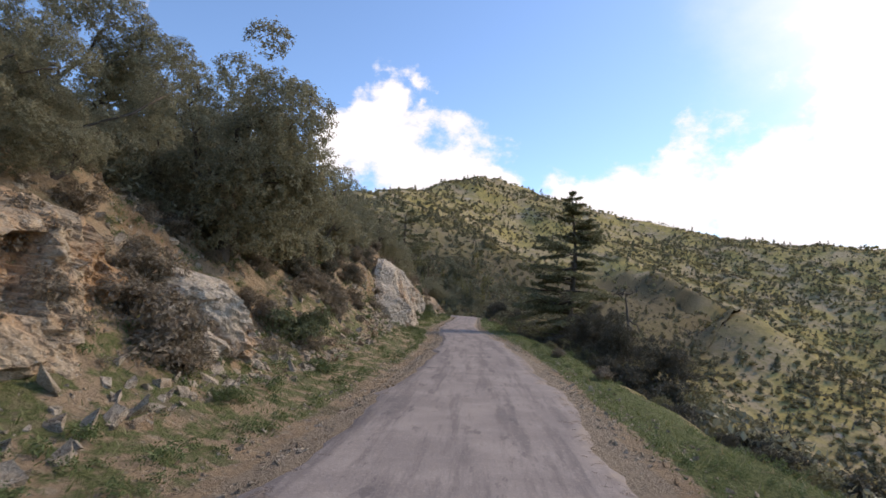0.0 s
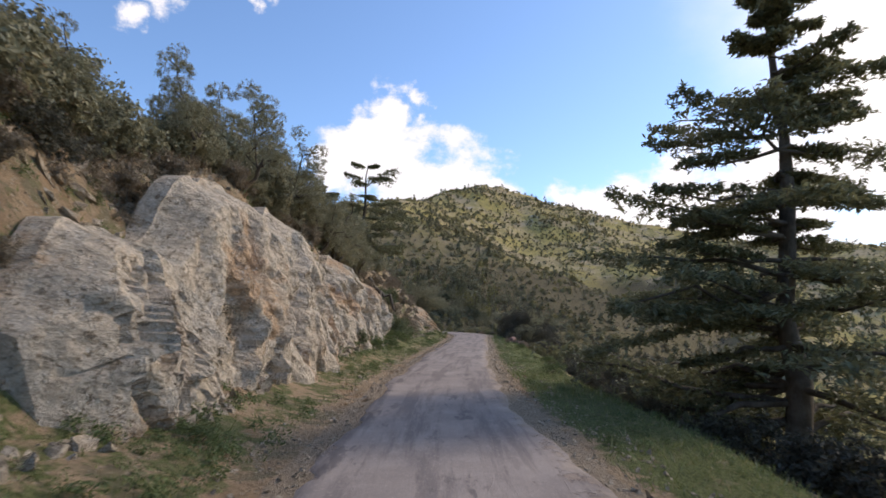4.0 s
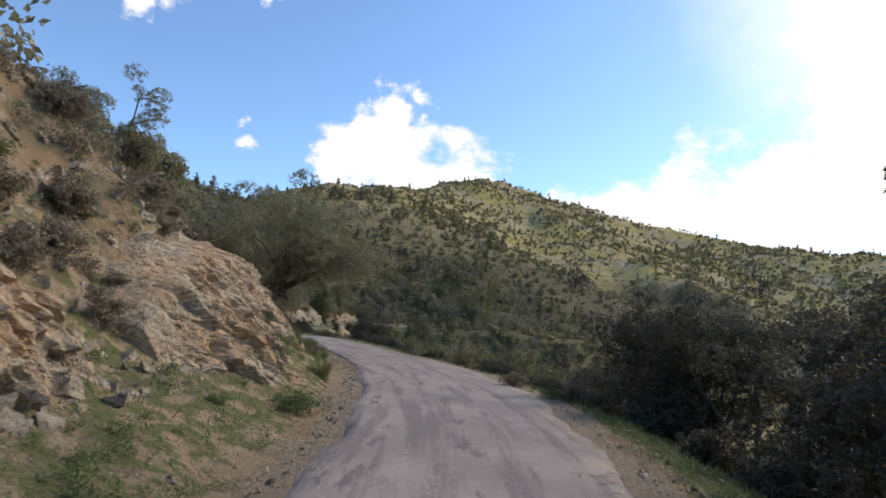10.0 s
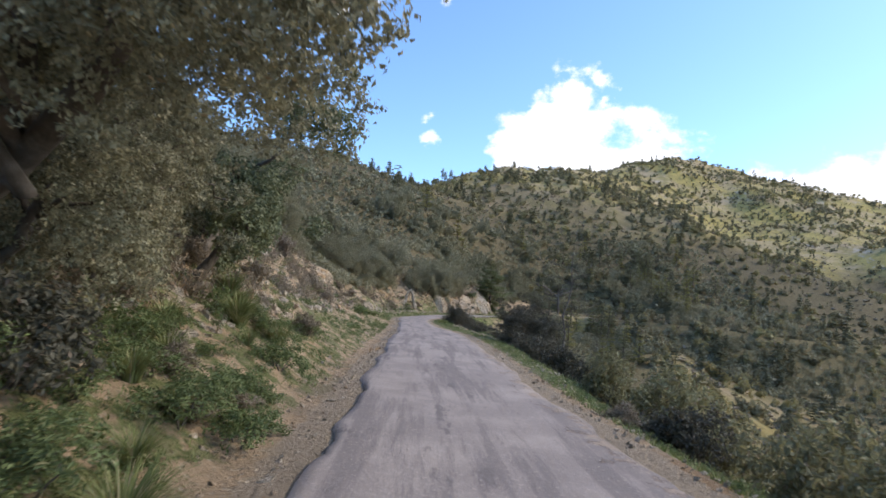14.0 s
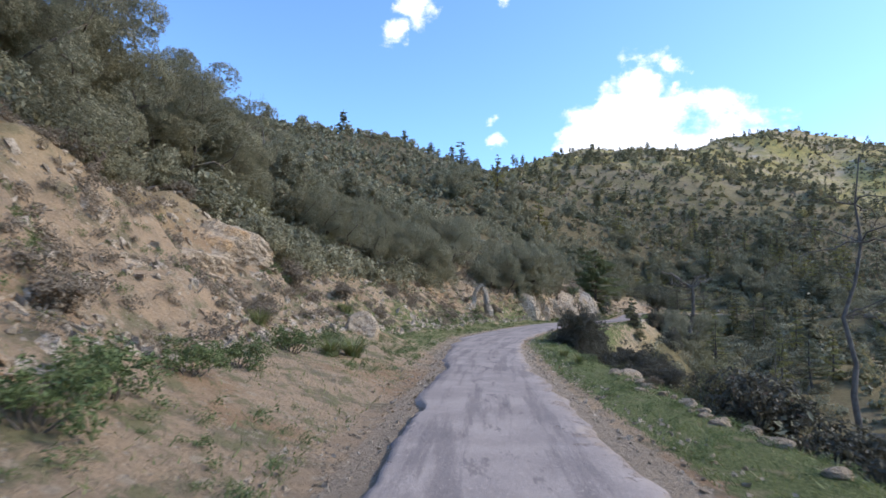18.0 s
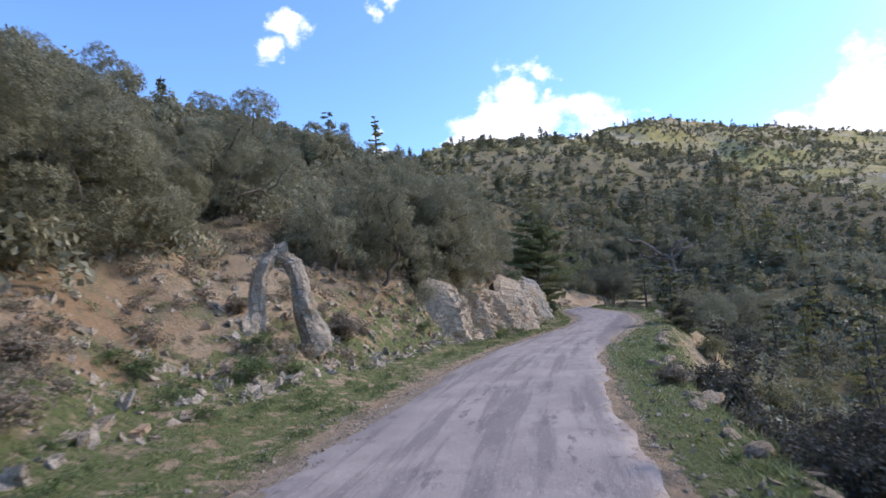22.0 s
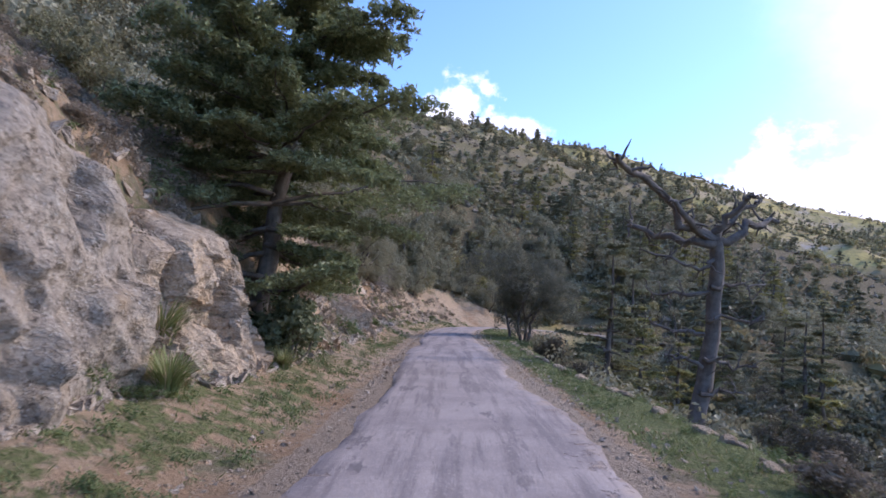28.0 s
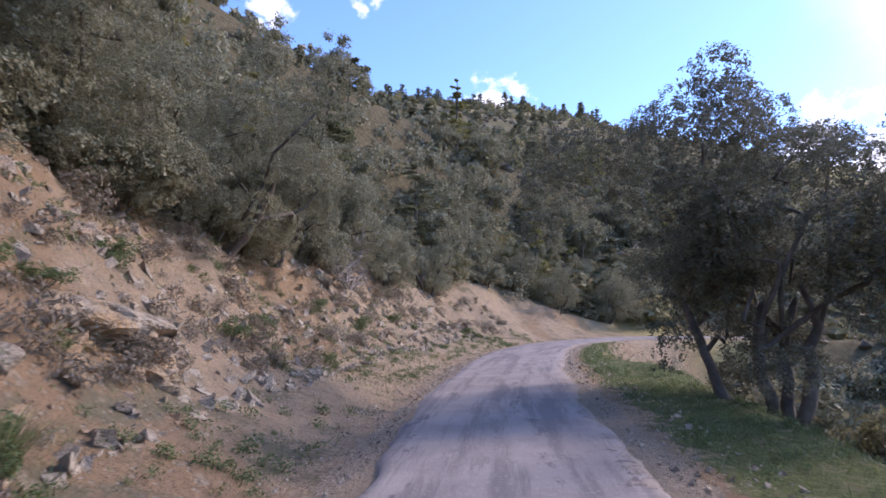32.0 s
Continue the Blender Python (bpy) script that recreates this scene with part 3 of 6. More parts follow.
def build_dead_tree(name, label, seed, height, trunk_r, limbs, mat=None, flat_top=True, group="", ends=()):
    """A bare dead tree: trunk, crooked limbs with twigs."""
    rng = np.random.default_rng(seed)
    tree = thing(name, label, "dead tree", group)
    top = height * (0.62 if flat_top else 0.98)
    tr = wander(rng, (0, 0, -0.8), (0.1 * height * (rng.random() - 0.5), 0, top), 9, 0.05)
    part("trunk", tube(tr, np.linspace(trunk_r, trunk_r * (0.7 if flat_top else 0.15), 9), 10, rng, 0.2), mat or DEAD_WOOD, tree, smooth=True)
    for h, dx, dy, dz in ends:
        base = tr[0] + (tr[-1] - tr[0]) * h
        ln = math.hypot(dx, dz)
        lim = wander(rng, base, base + np.array([dx, dy, dz]), 9, 0.16)
        rr = trunk_r * (0.55 if h > 0.95 else 0.26)
        pieces = [tube(lim, np.linspace(rr, rr * 0.42, 9), 7, rng, 0.2)]
        for _ in range(14):
            q = lim[rng.integers(2, 9)]
            pieces.append(tube(wander(rng, q, q + rng.normal(size=3) * (0.2 + ln * 0.05) + (0, 0, ln * 0.05), 5, 0.25), np.linspace(rr * 0.38, 0.02, 5), 5))
        part("limb", join(pieces), mat or DEAD_WOOD, tree, smooth=True)
    for i in range(limbs):
        high = flat_top and i < limbs * 0.45
        a = 2 * np.pi * (i * 0.38 + 0.15 * rng.random())
        base = tr[-1] if high else tr[rng.integers(3, 9)]
        ln = height * (0.28 + 0.22 * rng.random()) if high else height * (0.12 + 0.16 * rng.random())
        up = 0.7 if high else 0.05
        end = base + np.array([math.cos(a) * ln, math.sin(a) * ln, ln * (up + 0.25 * rng.normal())])
        lim = wander(rng, base, end, 8, 0.16)
        rr = trunk_r * (0.5 if high else 0.25)
        pieces = [tube(lim, np.linspace(rr, rr * 0.15, 8), 6, rng, 0.2)]
        for _ in range(7):
            q = lim[rng.integers(3, 8)]
            pieces.append(tube(wander(rng, q, q + rng.normal(size=3) * ln * 0.2 + (0, 0, ln * 0.06), 5, 0.3), np.linspace(rr * 0.28, 0.006, 5), 4))
        part("limb", join(pieces), mat or DEAD_WOOD, tree, smooth=True)
    return tree


def build_bush(name, label, seed, n, leaf, mat, stems=5, width=0.5, open_=0.64, group=""):
    """A bush about 1 m in radius and 1.6 m high: stems and foliage."""
    rng = np.random.default_rng(seed)
    b = thing(name, label, "bush", group)
    blobs, wood = [], []
    for i in range(stems + 5):
        a, r = rng.random() * 2 * np.pi, 0.75 * rng.random() ** 0.6
        c = np.array([math.cos(a) * r, math.sin(a) * r, 0.25 + 1.0 * rng.random() * (1.1 - r * 0.7)])
        blobs.append((c, np.array([1, 1, 0.85]) * (0.24 + 0.28 * rng.random())))
        wood.append(tube(wander(rng, (0.1 * c[0], 0.1 * c[1], -0.25), c, 5, 0.2), np.linspace(0.035, 0.008, 5), 4))
    part("woody_base", join(wood), BARK, b)
    part("foliage", leaf_cloud(rng, blobs, n, leaf, leaf * width, open_, leaf * 1.1), mat, b)
    return b


def blob_stone(rng, subdiv=1, rough=0.28, squash=(1, 1, 0.7)):
    """A chipped stone of radius about 1."""
    bm = bmesh.new()
    bmesh.ops.create_icosphere(bm, subdivisions=subdiv, radius=1)
    v = np.array([q.co for q in bm.verts])
    f = np.array([[q.index for q in p.verts] for p in bm.faces])
    bm.free()
    # flat chips: cut by random planes
    for _ in range(7):
        nrm = rng.normal(size=3)
        nrm /= np.linalg.norm(nrm)
        d = 0.62 + 0.25 * rng.random()
        h = v @ nrm
        v = v - np.maximum(h - d, 0)[:, None] * nrm
    v = v * (1 + rough * 0.35 * rng.normal(size=(len(v), 1))) * np.array(squash) * (0.75 + 0.5 * rng.random(3))
    return v, f


def chip_stone(rng):
    """A broken angular stone of radius about 1."""
    v = np.array([(x, y, z) for x in (-1, 1) for y in (-1, 1) for z in (-1, 1)], float)
    v = v * (0.55 + 0.35 * rng.random(3)) * (0.8, 0.8, 0.6) + rng.normal(size=(8, 3)) * 0.17
    f = np.array([(0, 1, 3, 2), (4, 6, 7, 5), (0, 4, 5, 1), (2, 3, 7, 6), (0, 2, 6, 4), (1, 5, 7, 3)])
    return v, np.concatenate([f[:, (0, 1, 2)], f[:, (0, 2, 3)]])


def scatter(base_list, rng, pos, scale, tilt=0.3, squash=None):
    """Many copies of the base meshes in one array pair."""
    vs, fs, k = [], [], 0
    which = rng.integers(0, len(base_list), len(pos))
    for w, (bv, bf) in enumerate(base_list):
        idx = np.where(which == w)[0]
        if not len(idx):
            continue
        m = len(idx)
        a = rng.random(m) * 2 * np.pi
        ca, sa = np.cos(a), np.sin(a)
        sc = scale[idx][:, None, None] * (squash[idx][:, None, :] if squash is not None else 1.0)
        v = bv[None] * np.ones((m, 1, 1))
        v = np.stack([v[..., 0] * ca[:, None] - v[..., 1] * sa[:, None], v[..., 0] * sa[:, None] + v[..., 1] * ca[:, None], v[..., 2]], -1)
        tx, ty = rng.normal(size=(2, m, 1)) * tilt
        v[..., 2] += v[..., 0] * tx + v[..., 1] * ty
        v = v * sc + pos[idx][:, None]
        vs.append(v.reshape(-1, 3))
        fs.append((bf[None] + (np.arange(m) * len(bv))[:, None, None]).reshape(-1, bf.shape[1]) + k)
        k += m * len(bv)
    return np.concatenate(vs), np.concatenate(fs)

# ---- the road's line and the lie of the land ----
# x, y, z of the road's centre
LINE = [(-4.2, -60, 0.3), (-2.9, -30, 0.15), (-0.4, 0.02, 0.0), (0.32, 12.0, -0.08), (0.93, 23.97, 0.0), (1.05, 35.96, 0.14), (0.95, 47.96, 0.22),
        (1.45, 59.96, 0.25), (2.15, 71.94, 0.34), (2.87, 83.92, 0.38), (3.48, 95.89, 0.45), (3.45, 107.83, 0.53), (1.33, 119.55, 0.53),
        (-2.62, 130.84, 0.57), (-6.75, 142.11, 0.6), (-10.97, 153.33, 0.43), (-15.38, 164.49, 0.18), (-19.57, 175.75, 0.06),
        (-23.17, 187.22, -0.1), (-25.65, 199.0, -0.14), (-26.96, 210.96, -0.1), (-27.2, 222.99, 0.0), (-26.47, 234.97, 0.04),
        (-26.02, 246.95, 0.02), (-26.29, 258.91, 0.01), (-27.35, 270.85, 0.05), (-28.63, 282.77, 0.12), (-29.8, 294.5, 0.15),
        (-30.4, 306, 0.2), (-29.8, 318, 0.25), (-27.0, 329, 0.3), (-20.5, 338, 0.4), (-10.0, 343.5, 0.4), (4, 345.5, 0.3), (24, 348, 0), (60, 364, -2), (110, 402, -2), (170, 462, 1), (240, 545, 8)]
STEP = 0.5
WAY = spline(LINE, STEP)
SDIST = np.arange(len(WAY)) * STEP - 60.1       # metres along the road; 0 where the walk begins
TAN = np.gradient(WAY[:, :2], axis=0)
TAN /= np.linalg.norm(TAN, axis=1, keepdims=True)
# edges of the asphalt by distance along: to the left and to the right of the line
EDGE = np.array([(-60, 1.9, 2.4), (7, 1.82, 2.41), (17, 1.55, 2.6), (36, 1.05, 2.3), (64, 1.4, 1.95), (81, 1.36, 2.03), (95, 1.43, 2.05), (112, 1.34, 3.4),
                 (120, 1.1, 3.5), (130, 1.0, 3.0), (155, 0.8, 3.15), (179, 0.8, 2.12), (200, 2.8, 1.65), (224, 2.7, 1.6), (244, 1.82, 2.7),
                 (266, 1.53, 2.3), (298, 1.35, 2.2), (320, 1.7, 2.3), (900, 2.0, 2.0)])

# left bank by distance along: foot from the road's centre, height, run
BANK = np.array([(-60, 4.5, 5, 7), (0, 4.6, 5.0, 7.0), (20, 4.6, 5, 7), (36, 4.5, 5.5, 6), (42, 3.9, 5.2, 4.2), (46, 4.2, 5.0, 3.4), (52, 4.5, 5.6, 3.4), (62, 4.7, 6.0, 3.4),
                 (70, 4.8, 5.5, 3.6), (77, 4.8, 5, 4.5), (88, 4.4, 6.0, 6), (94, 4.5, 7.4, 7), (106, 4.5, 7.0, 6.5), (112, 4.2, 4.8, 4.6), (120, 4.2, 4.6, 4.6), (126, 4.3, 3.8, 4.8), (133, 4.5, 3.6, 5), (143, 4.6, 4, 5),
                 (165, 5.4, 5, 6), (180, 5.8, 5, 7), (197, 6.4, 4.5, 8), (215, 6.4, 4, 6.5), (226, 5.8, 3.6, 4.5), (240, 5.2, 4.3, 3.2),
                 (256, 4.8, 4.3, 3.0), (266, 4.9, 4.6, 2.8), (276, 4.4, 5.6, 3.6), (284, 4.2, 6.2, 4.2), (292, 4.4, 5.4, 4.5), (306, 4.8, 5, 6), (335, 5, 5, 7), (350, 5, 1.5, 6), (620, 5, 1.2, 6)])
# grassy apron below the bank by distance along: where it begins, how steep it is
APRON = np.array([(-60, 3.3, .3), (20, 3.1, .3), (33, 2.4, .35), (40, 2.4, .3), (46, 2.8, .3), (75, 2.7, .35), (88, 2.7, .4), (104, 2.5, .5), (112, 2.3, .6), (120, 1.9, .6), (130, 1.8, .5),
                  (156, 1.9, .35), (176, 2.0, .3), (188, 2.4, .25), (193, 3.2, .25), (206, 4.7, .2), (226, 4.0, .3), (240, 4.6, .3), (247, 3.5, .3), (256, 3.2, .35), (267, 2.6, .35),
                  (290, 2.6, .35), (300, 2.7, .35), (310, 2.5, .35), (335, 3.0, .3), (350, 4.5, 0), (900, 4.5, 0)])
# right verge by distance along: edge from the centre, steepness beyond
VERGE = np.array([(-90, 4.2, .7), (0, 4.2, .7), (30, 4.4, .7), (60, 4.4, .7), (90, 4.2, .7), (105, 3.7, .7), (120, 3.6, .7), (140, 4.0, .8),
                  (166, 5.2, .8), (178, 4.9, .8), (186, 4.3, .9), (192, 4.1, 1.0), (204, 3.1, 1.7), (210, 2.8, 1.8), (216, 3.05, 1.8), (228, 3.7, 1.8), (236, 4.3, 1.3), (244, 4.6, 1.0), (270, 4.6, .9), (278, 4.2, .9), (288, 4.0, .8), (298, 4.6, .7), (312, 5.0, .7), (318, 3.0, 2.6), (350, 3.0, 2.6), (358, 4, .9), (620, 4, .9)])

# ridges: points and the fall of the ground to their sides
RIDGES = [([(-118, -300, 36), (-112, -60, 47), (-112, 60, 47), (-122, 160, 46), (-134, 270, 50), (-134, 334, 63), (-130, 470, 82), (-93, 631, 130)], 0.5),
          ([(-93, 631, 130), (-38, 850, 168), (12, 970, 194), (66, 1080, 252)], 0.47),
          ([(66, 1080, 252), (120, 1074, 236), (200, 1050, 210), (330, 1020, 182), (600, 850, 118), (950, 620, 75), (1500, 300, 60)], 0.47),
          ([(100, 1020, 214), (196, 760, 92), (240, 480, 3), (226, 370, -44), (190, 270, -85)], 0.5),
          ([(1500, 2900, 330), (2100, 2500, 360), (3000, 1900, 300)], 0.3),
          ([(420, -900, 40), (500, -200, 50), (640, 150, 40)], 0.4)]


def land(x, y):
    """The height of the open land."""
    x, y = np.asarray(x, float), np.asarray(y, float)
    acc = np.exp(np.clip((-150 + 0 * x) / 7.0, -60, 60))
    for pts, fall in RIDGES:
        best = np.full(x.shape, -1e9)
        for a, b in zip(pts[:-1], pts[1:]):
            ux, uy = b[0] - a[0], b[1] - a[1]
            t = np.clip(((x - a[0]) * ux + (y - a[1]) * uy) / (ux * ux + uy * uy), 0, 1)
            d = np.hypot(x - a[0] - t * ux, y - a[1] - t * uy)
            best = np.maximum(best, a[2] + t * (b[2] - a[2]) - fall * (np.sqrt(d * d + 12 ** 2) - 12))
        acc = acc + np.exp(np.clip(best / 7.0, -60, 60))
    z = 7.0 * np.log(acc)
    rough = ease(np.hypot(x + 10, y - 150), 150, 420)
    return z + fbm(x, y, 160, 4, 3) * 26 * rough + fbm(x, y, 28, 4, 9) * (1.2 + 5 * rough)


# the road leans to the left past the ribs: degrees by distance along
LEAN = np.array([(-60, 0), (236, 0), (254, 3.5), (262, 4.2), (268, 4.2), (275, 3.3), (283, 3.3), (292, 3.8), (326, 3.2), (348, 0), (900, 0)])


def tilt(s):
    return np.tan(np.radians(np.interp(s, LEAN[:, 0], LEAN[:, 1])))


def near_road(x, y):
    """Distance along and to the right of the road for points of the plan."""
    x, y = np.ravel(np.asarray(x, float)), np.ravel(np.asarray(y, float))
    s, d = np.empty(len(x)), np.empty(len(x))
    w = WAY[::4]
    for i in range(0, len(x), 4000):
        px, py = x[i:i + 4000], y[i:i + 4000]
        k = ((px[:, None] - w[None, :, 0]) ** 2 + (py[:, None] - w[None, :, 1]) ** 2).argmin(1) * 4
        t = TAN[k]
        dx, dy = px - WAY[k, 0], py - WAY[k, 1]
        s[i:i + 4000] = SDIST[k] + dx * t[:, 0] + dy * t[:, 1]
        d[i:i + 4000] = np.where(np.abs(dx * t[:, 0] + dy * t[:, 1]) > 30, 999, dx * t[:, 1] - dy * t[:, 0])
    return s, d


def on_road(s, d):
    """x, y at s along and d to the right."""
    x, y = np.interp(s, SDIST, WAY[:, 0]), np.interp(s, SDIST, WAY[:, 1])
    tx, ty = np.interp(s, SDIST, TAN[:, 0]), np.interp(s, SDIST, TAN[:, 1])
    return x + d * ty, y - d * tx


def ground(s, d):
    """The ground's height beside the road."""
    s, d = np.broadcast_arrays(np.asarray(s, float), np.asarray(d, float))
    x, y = on_road(s, d)
    zr = np.interp(s, SDIST, WAY[:, 2])
    foot, high, run = (np.interp(s, BANK[:, 0], BANK[:, k]) for k in (1, 2, 3))
    edge, steep = (np.interp(s, VERGE[:, 0], VERGE[:, k]) for k in (1, 2))
    foot = foot + 0.7 * fbm(x, y, 7, 3, 21)
    el, er = (np.interp(s, EDGE[:, 0], EDGE[:, k]) for k in (1, 2))
    u = -d
    p = np.clip((u - foot) / run, 0, 1)
    left = high * (0.55 * p + 0.45 * p * p * (3 - 2 * p)) + 0.52 * np.maximum(u - foot - run, 0)
    rise, grade = (np.interp(s, APRON[:, 0], APRON[:, k]) for k in (1, 2))
    rise = rise + 0.4 * fbm(x, y, 4, 3, 23)
    left = left + grade * (np.sqrt(np.clip(u - rise, 0, np.maximum(foot - rise, 0.1)) ** 2 + 0.04) - 0.2)
    left = left - 0.12 * np.exp(-((u - el - 0.7) / 0.5) ** 2)
    left = left + fbm(x, y, 3.2, 4, 5) * 1.3 * ease(u, rise, foot + 2.5) + fbm(x, y, 0.9, 3, 16) * 0.32 * ease(u, foot, foot + 1.5) + fbm(x, y, 1.1, 3, 6) * 0.10 * ease(u, el + 0.5, el + 1.3)
    edge = edge + np.interp(s, (190, 200, 234, 244), (0.5, 0.15, 0.15, 0.5)) * fbm(x, y, 6, 2, 33)
    v = d
    over = np.maximum(v - edge, 0)
    soft = np.interp(s, (190, 200, 234, 244), (0.6, 0.1, 0.1, 0.6))
    right = -0.03 * np.maximum(v - er, 0) - steep * (np.sqrt(over ** 2 + soft ** 2) - soft)
    right = right + fbm(x, y, 2.5, 4, 8) * (0.9 * ease(v, edge, edge + 3) + 0.1 * ease(v, er + 0.4, er + 1))
    z = zr + tilt(s) * np.clip(d, -16, 16) - 0.07 + np.where(d < 0, left * (u > el), right * (v > er))
    w = np.where(d < 0, ease(u, 14, 40), ease(v, 10, 40))
    return z * (1 - w) + land(x, y) * w


def spot(s, d, sink=0.0):
    x, y = on_road(s, d)
    return float(x), float(y), float(ground(s, d)) - sink


def grid_faces(n, m):
    i, j = np.meshgrid(np.arange(n - 1), np.arange(m - 1), indexing="ij")
    return np.stack([i * m + j, i * m + j + 1, (i + 1) * m + j + 1, (i + 1) * m + j], -1).reshape(-1, 4)


def add_field(me, name, values):
    at = me.attributes.new(name, "FLOAT", "POINT")
    at.data.foreach_set("value", np.asarray(values, dtype=np.float32))


def build_ground():
    s = np.concatenate([np.arange(-58, -8, 2.5), np.arange(-8, 345, 0.55), np.arange(345, SDIST[-1] - 1, 3.0)])
    left = -np.concatenate([np.arange(1.0, 16, 0.42), np.arange(16, 42.1, 1.6)])[::-1]
    right = np.concatenate([np.arange(1.6, 9, 0.42), np.arange(9, 42.1, 1.6)])
    d = np.concatenate([left, [0.0], right])
    S, D = np.meshgrid(s, d, indexing="ij")
    squeeze = 1 - 0.72 * ease(S, 318, 330) * (1 - ease(S, 372, 390)) * ease(D, 2, 6)
    D = np.where(D > 3, 3 + (D - 3) * squeeze, D)
    X, Y = on_road(S, D)
    Z = ground(S, D)
    fs = grid_faces(len(s), len(d))
    ax = np.sign(np.linspace(-1, 1, 230)) * np.abs(np.linspace(-1, 1, 230)) ** 2.1 * 4400 + 60
    ay = np.sign(np.linspace(-1, 1, 250)) * np.abs(np.linspace(-1, 1, 250)) ** 2.1 * 4400 + 320
    FX, FY = np.meshgrid(ax, ay, indexing="ij")
    FZ = land(FX, FY).ravel()
    fsd, fdd = near_road(FX, FY)
    close = (np.abs(fdd) < 40) & (fsd > -56) & (fsd < SDIST[-1] - 3)
    FZ = np.where(close, ground(np.clip(fsd, SDIST[0], SDIST[-1]), np.clip(fdd, -40, 40)), FZ)
    inside = (fsd > -56) & (fsd < SDIST[-1] - 3) & (fdd > -38) & (fdd < np.where((fsd > 316) & (fsd < 392), 11, 38))
    low = ground(np.clip(fsd, SDIST[0], SDIST[-1]), np.clip(fdd, -40, 40))
    FZ = np.where(inside, np.minimum(FZ, low) - 8.0 * ease(40 - np.abs(fdd), 0, 8) - 1.0, FZ)
    v = np.concatenate([np.stack([X.ravel(), Y.ravel(), Z.ravel()], 1), np.stack([FX.ravel(), FY.ravel(), FZ], 1)])
    f = np.concatenate([fs, grid_faces(len(ax), len(ay))[:, ::-1] + X.size])
    me = mesh_of("ground", v, f[:, ::-1], GROUND, True)
    u = -D
    foot = np.interp(S, BANK[:, 0], BANK[:, 1])
    edge = np.interp(S, VERGE[:, 0], VERGE[:, 1])
    el, er = (np.interp(S, EDGE[:, 0], EDGE[:, k]) for k in (1, 2))
    lush = ease(S, 186, 196) * (1 - ease(S, 226, 236))
    gr = np.where(D > 0, (0.9 + 0.25 * lush - 0.35 * ease(S, 224, 232) * (1 - ease(S, 258, 266))) * ease(D, er + 0.35 - 0.35 * lush, er + 0.85 - 0.55 * lush) * (1 - 0.45 * ease(D, edge, edge + 2)), (0.52 - 0.14 * ease(S, 142, 152) * (1 - ease(S, 182, 192)) - 0.12 * ease(S, 268, 280) + 0.1 * ease(S, 184, 192) * (1 - ease(S, 230, 240)) + 0.06 * ease(S, 56, 64) * (1 - ease(S, 92, 100))) * ease(u, el + 0.45, el + 1.0) * (1 - 0.45 * ease(u, foot + 0.5, foot + 4.0)))
    gr = gr * (1 - np.where(D < 0, 0.5, 0.15) * ease(S, 286, 300)) * (1 - ease(S, 322, 340))
    dist = np.where(D > 0, ease(D, edge + 0.5, edge + 4), ease(u, foot + 4, foot + 9))
    dist = np.maximum(dist, ease(S, 342, 352) * ease(np.abs(D), 2.2, 3.2))
    dist = np.maximum(dist, ease(S, 354, 358))
    grav = np.where(D > 0, 1 - ease(D, er + 0.05 - 0.05 * lush, er + 0.6 - 0.4 * lush) - 0.7 * lush, 1 - ease(u, el + 0.2, el + 0.8))
    grav = grav * (1 - ease(S, 344, 354))
    far_n = FX.size
    add_field(me, "verge", np.concatenate([gr.ravel(), np.full(far_n, 0.2)]))
    add_field(me, "distance", np.concatenate([dist.ravel(), np.ones(far_n)]))
    # shade under the woods goes into the ground colour together with leaf litter
    far_litter_shade = np.where(fdd < 0, 1.0 * (1 - ease(-fdd, 90, 150)), 0.6 * (1 - ease(np.abs(fdd), 45, 90)))
    far_litter_shade = np.maximum(far_litter_shade, 0.7 * (1 - ease(np.hypot(FX.ravel() + 30, FY.ravel() - 390), 90, 170)))
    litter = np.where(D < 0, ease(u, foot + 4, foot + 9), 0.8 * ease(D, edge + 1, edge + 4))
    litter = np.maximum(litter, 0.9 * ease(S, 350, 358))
    add_field(me, "litter", np.concatenate([litter.ravel(), far_litter_shade]))
    add_field(me, "gravel", np.concatenate([grav.ravel(), np.zeros(far_n)]))
    tagged(new("ground", me), "stony hillside of ochre soil and grass falling to a valley", "ground", kind="structure")


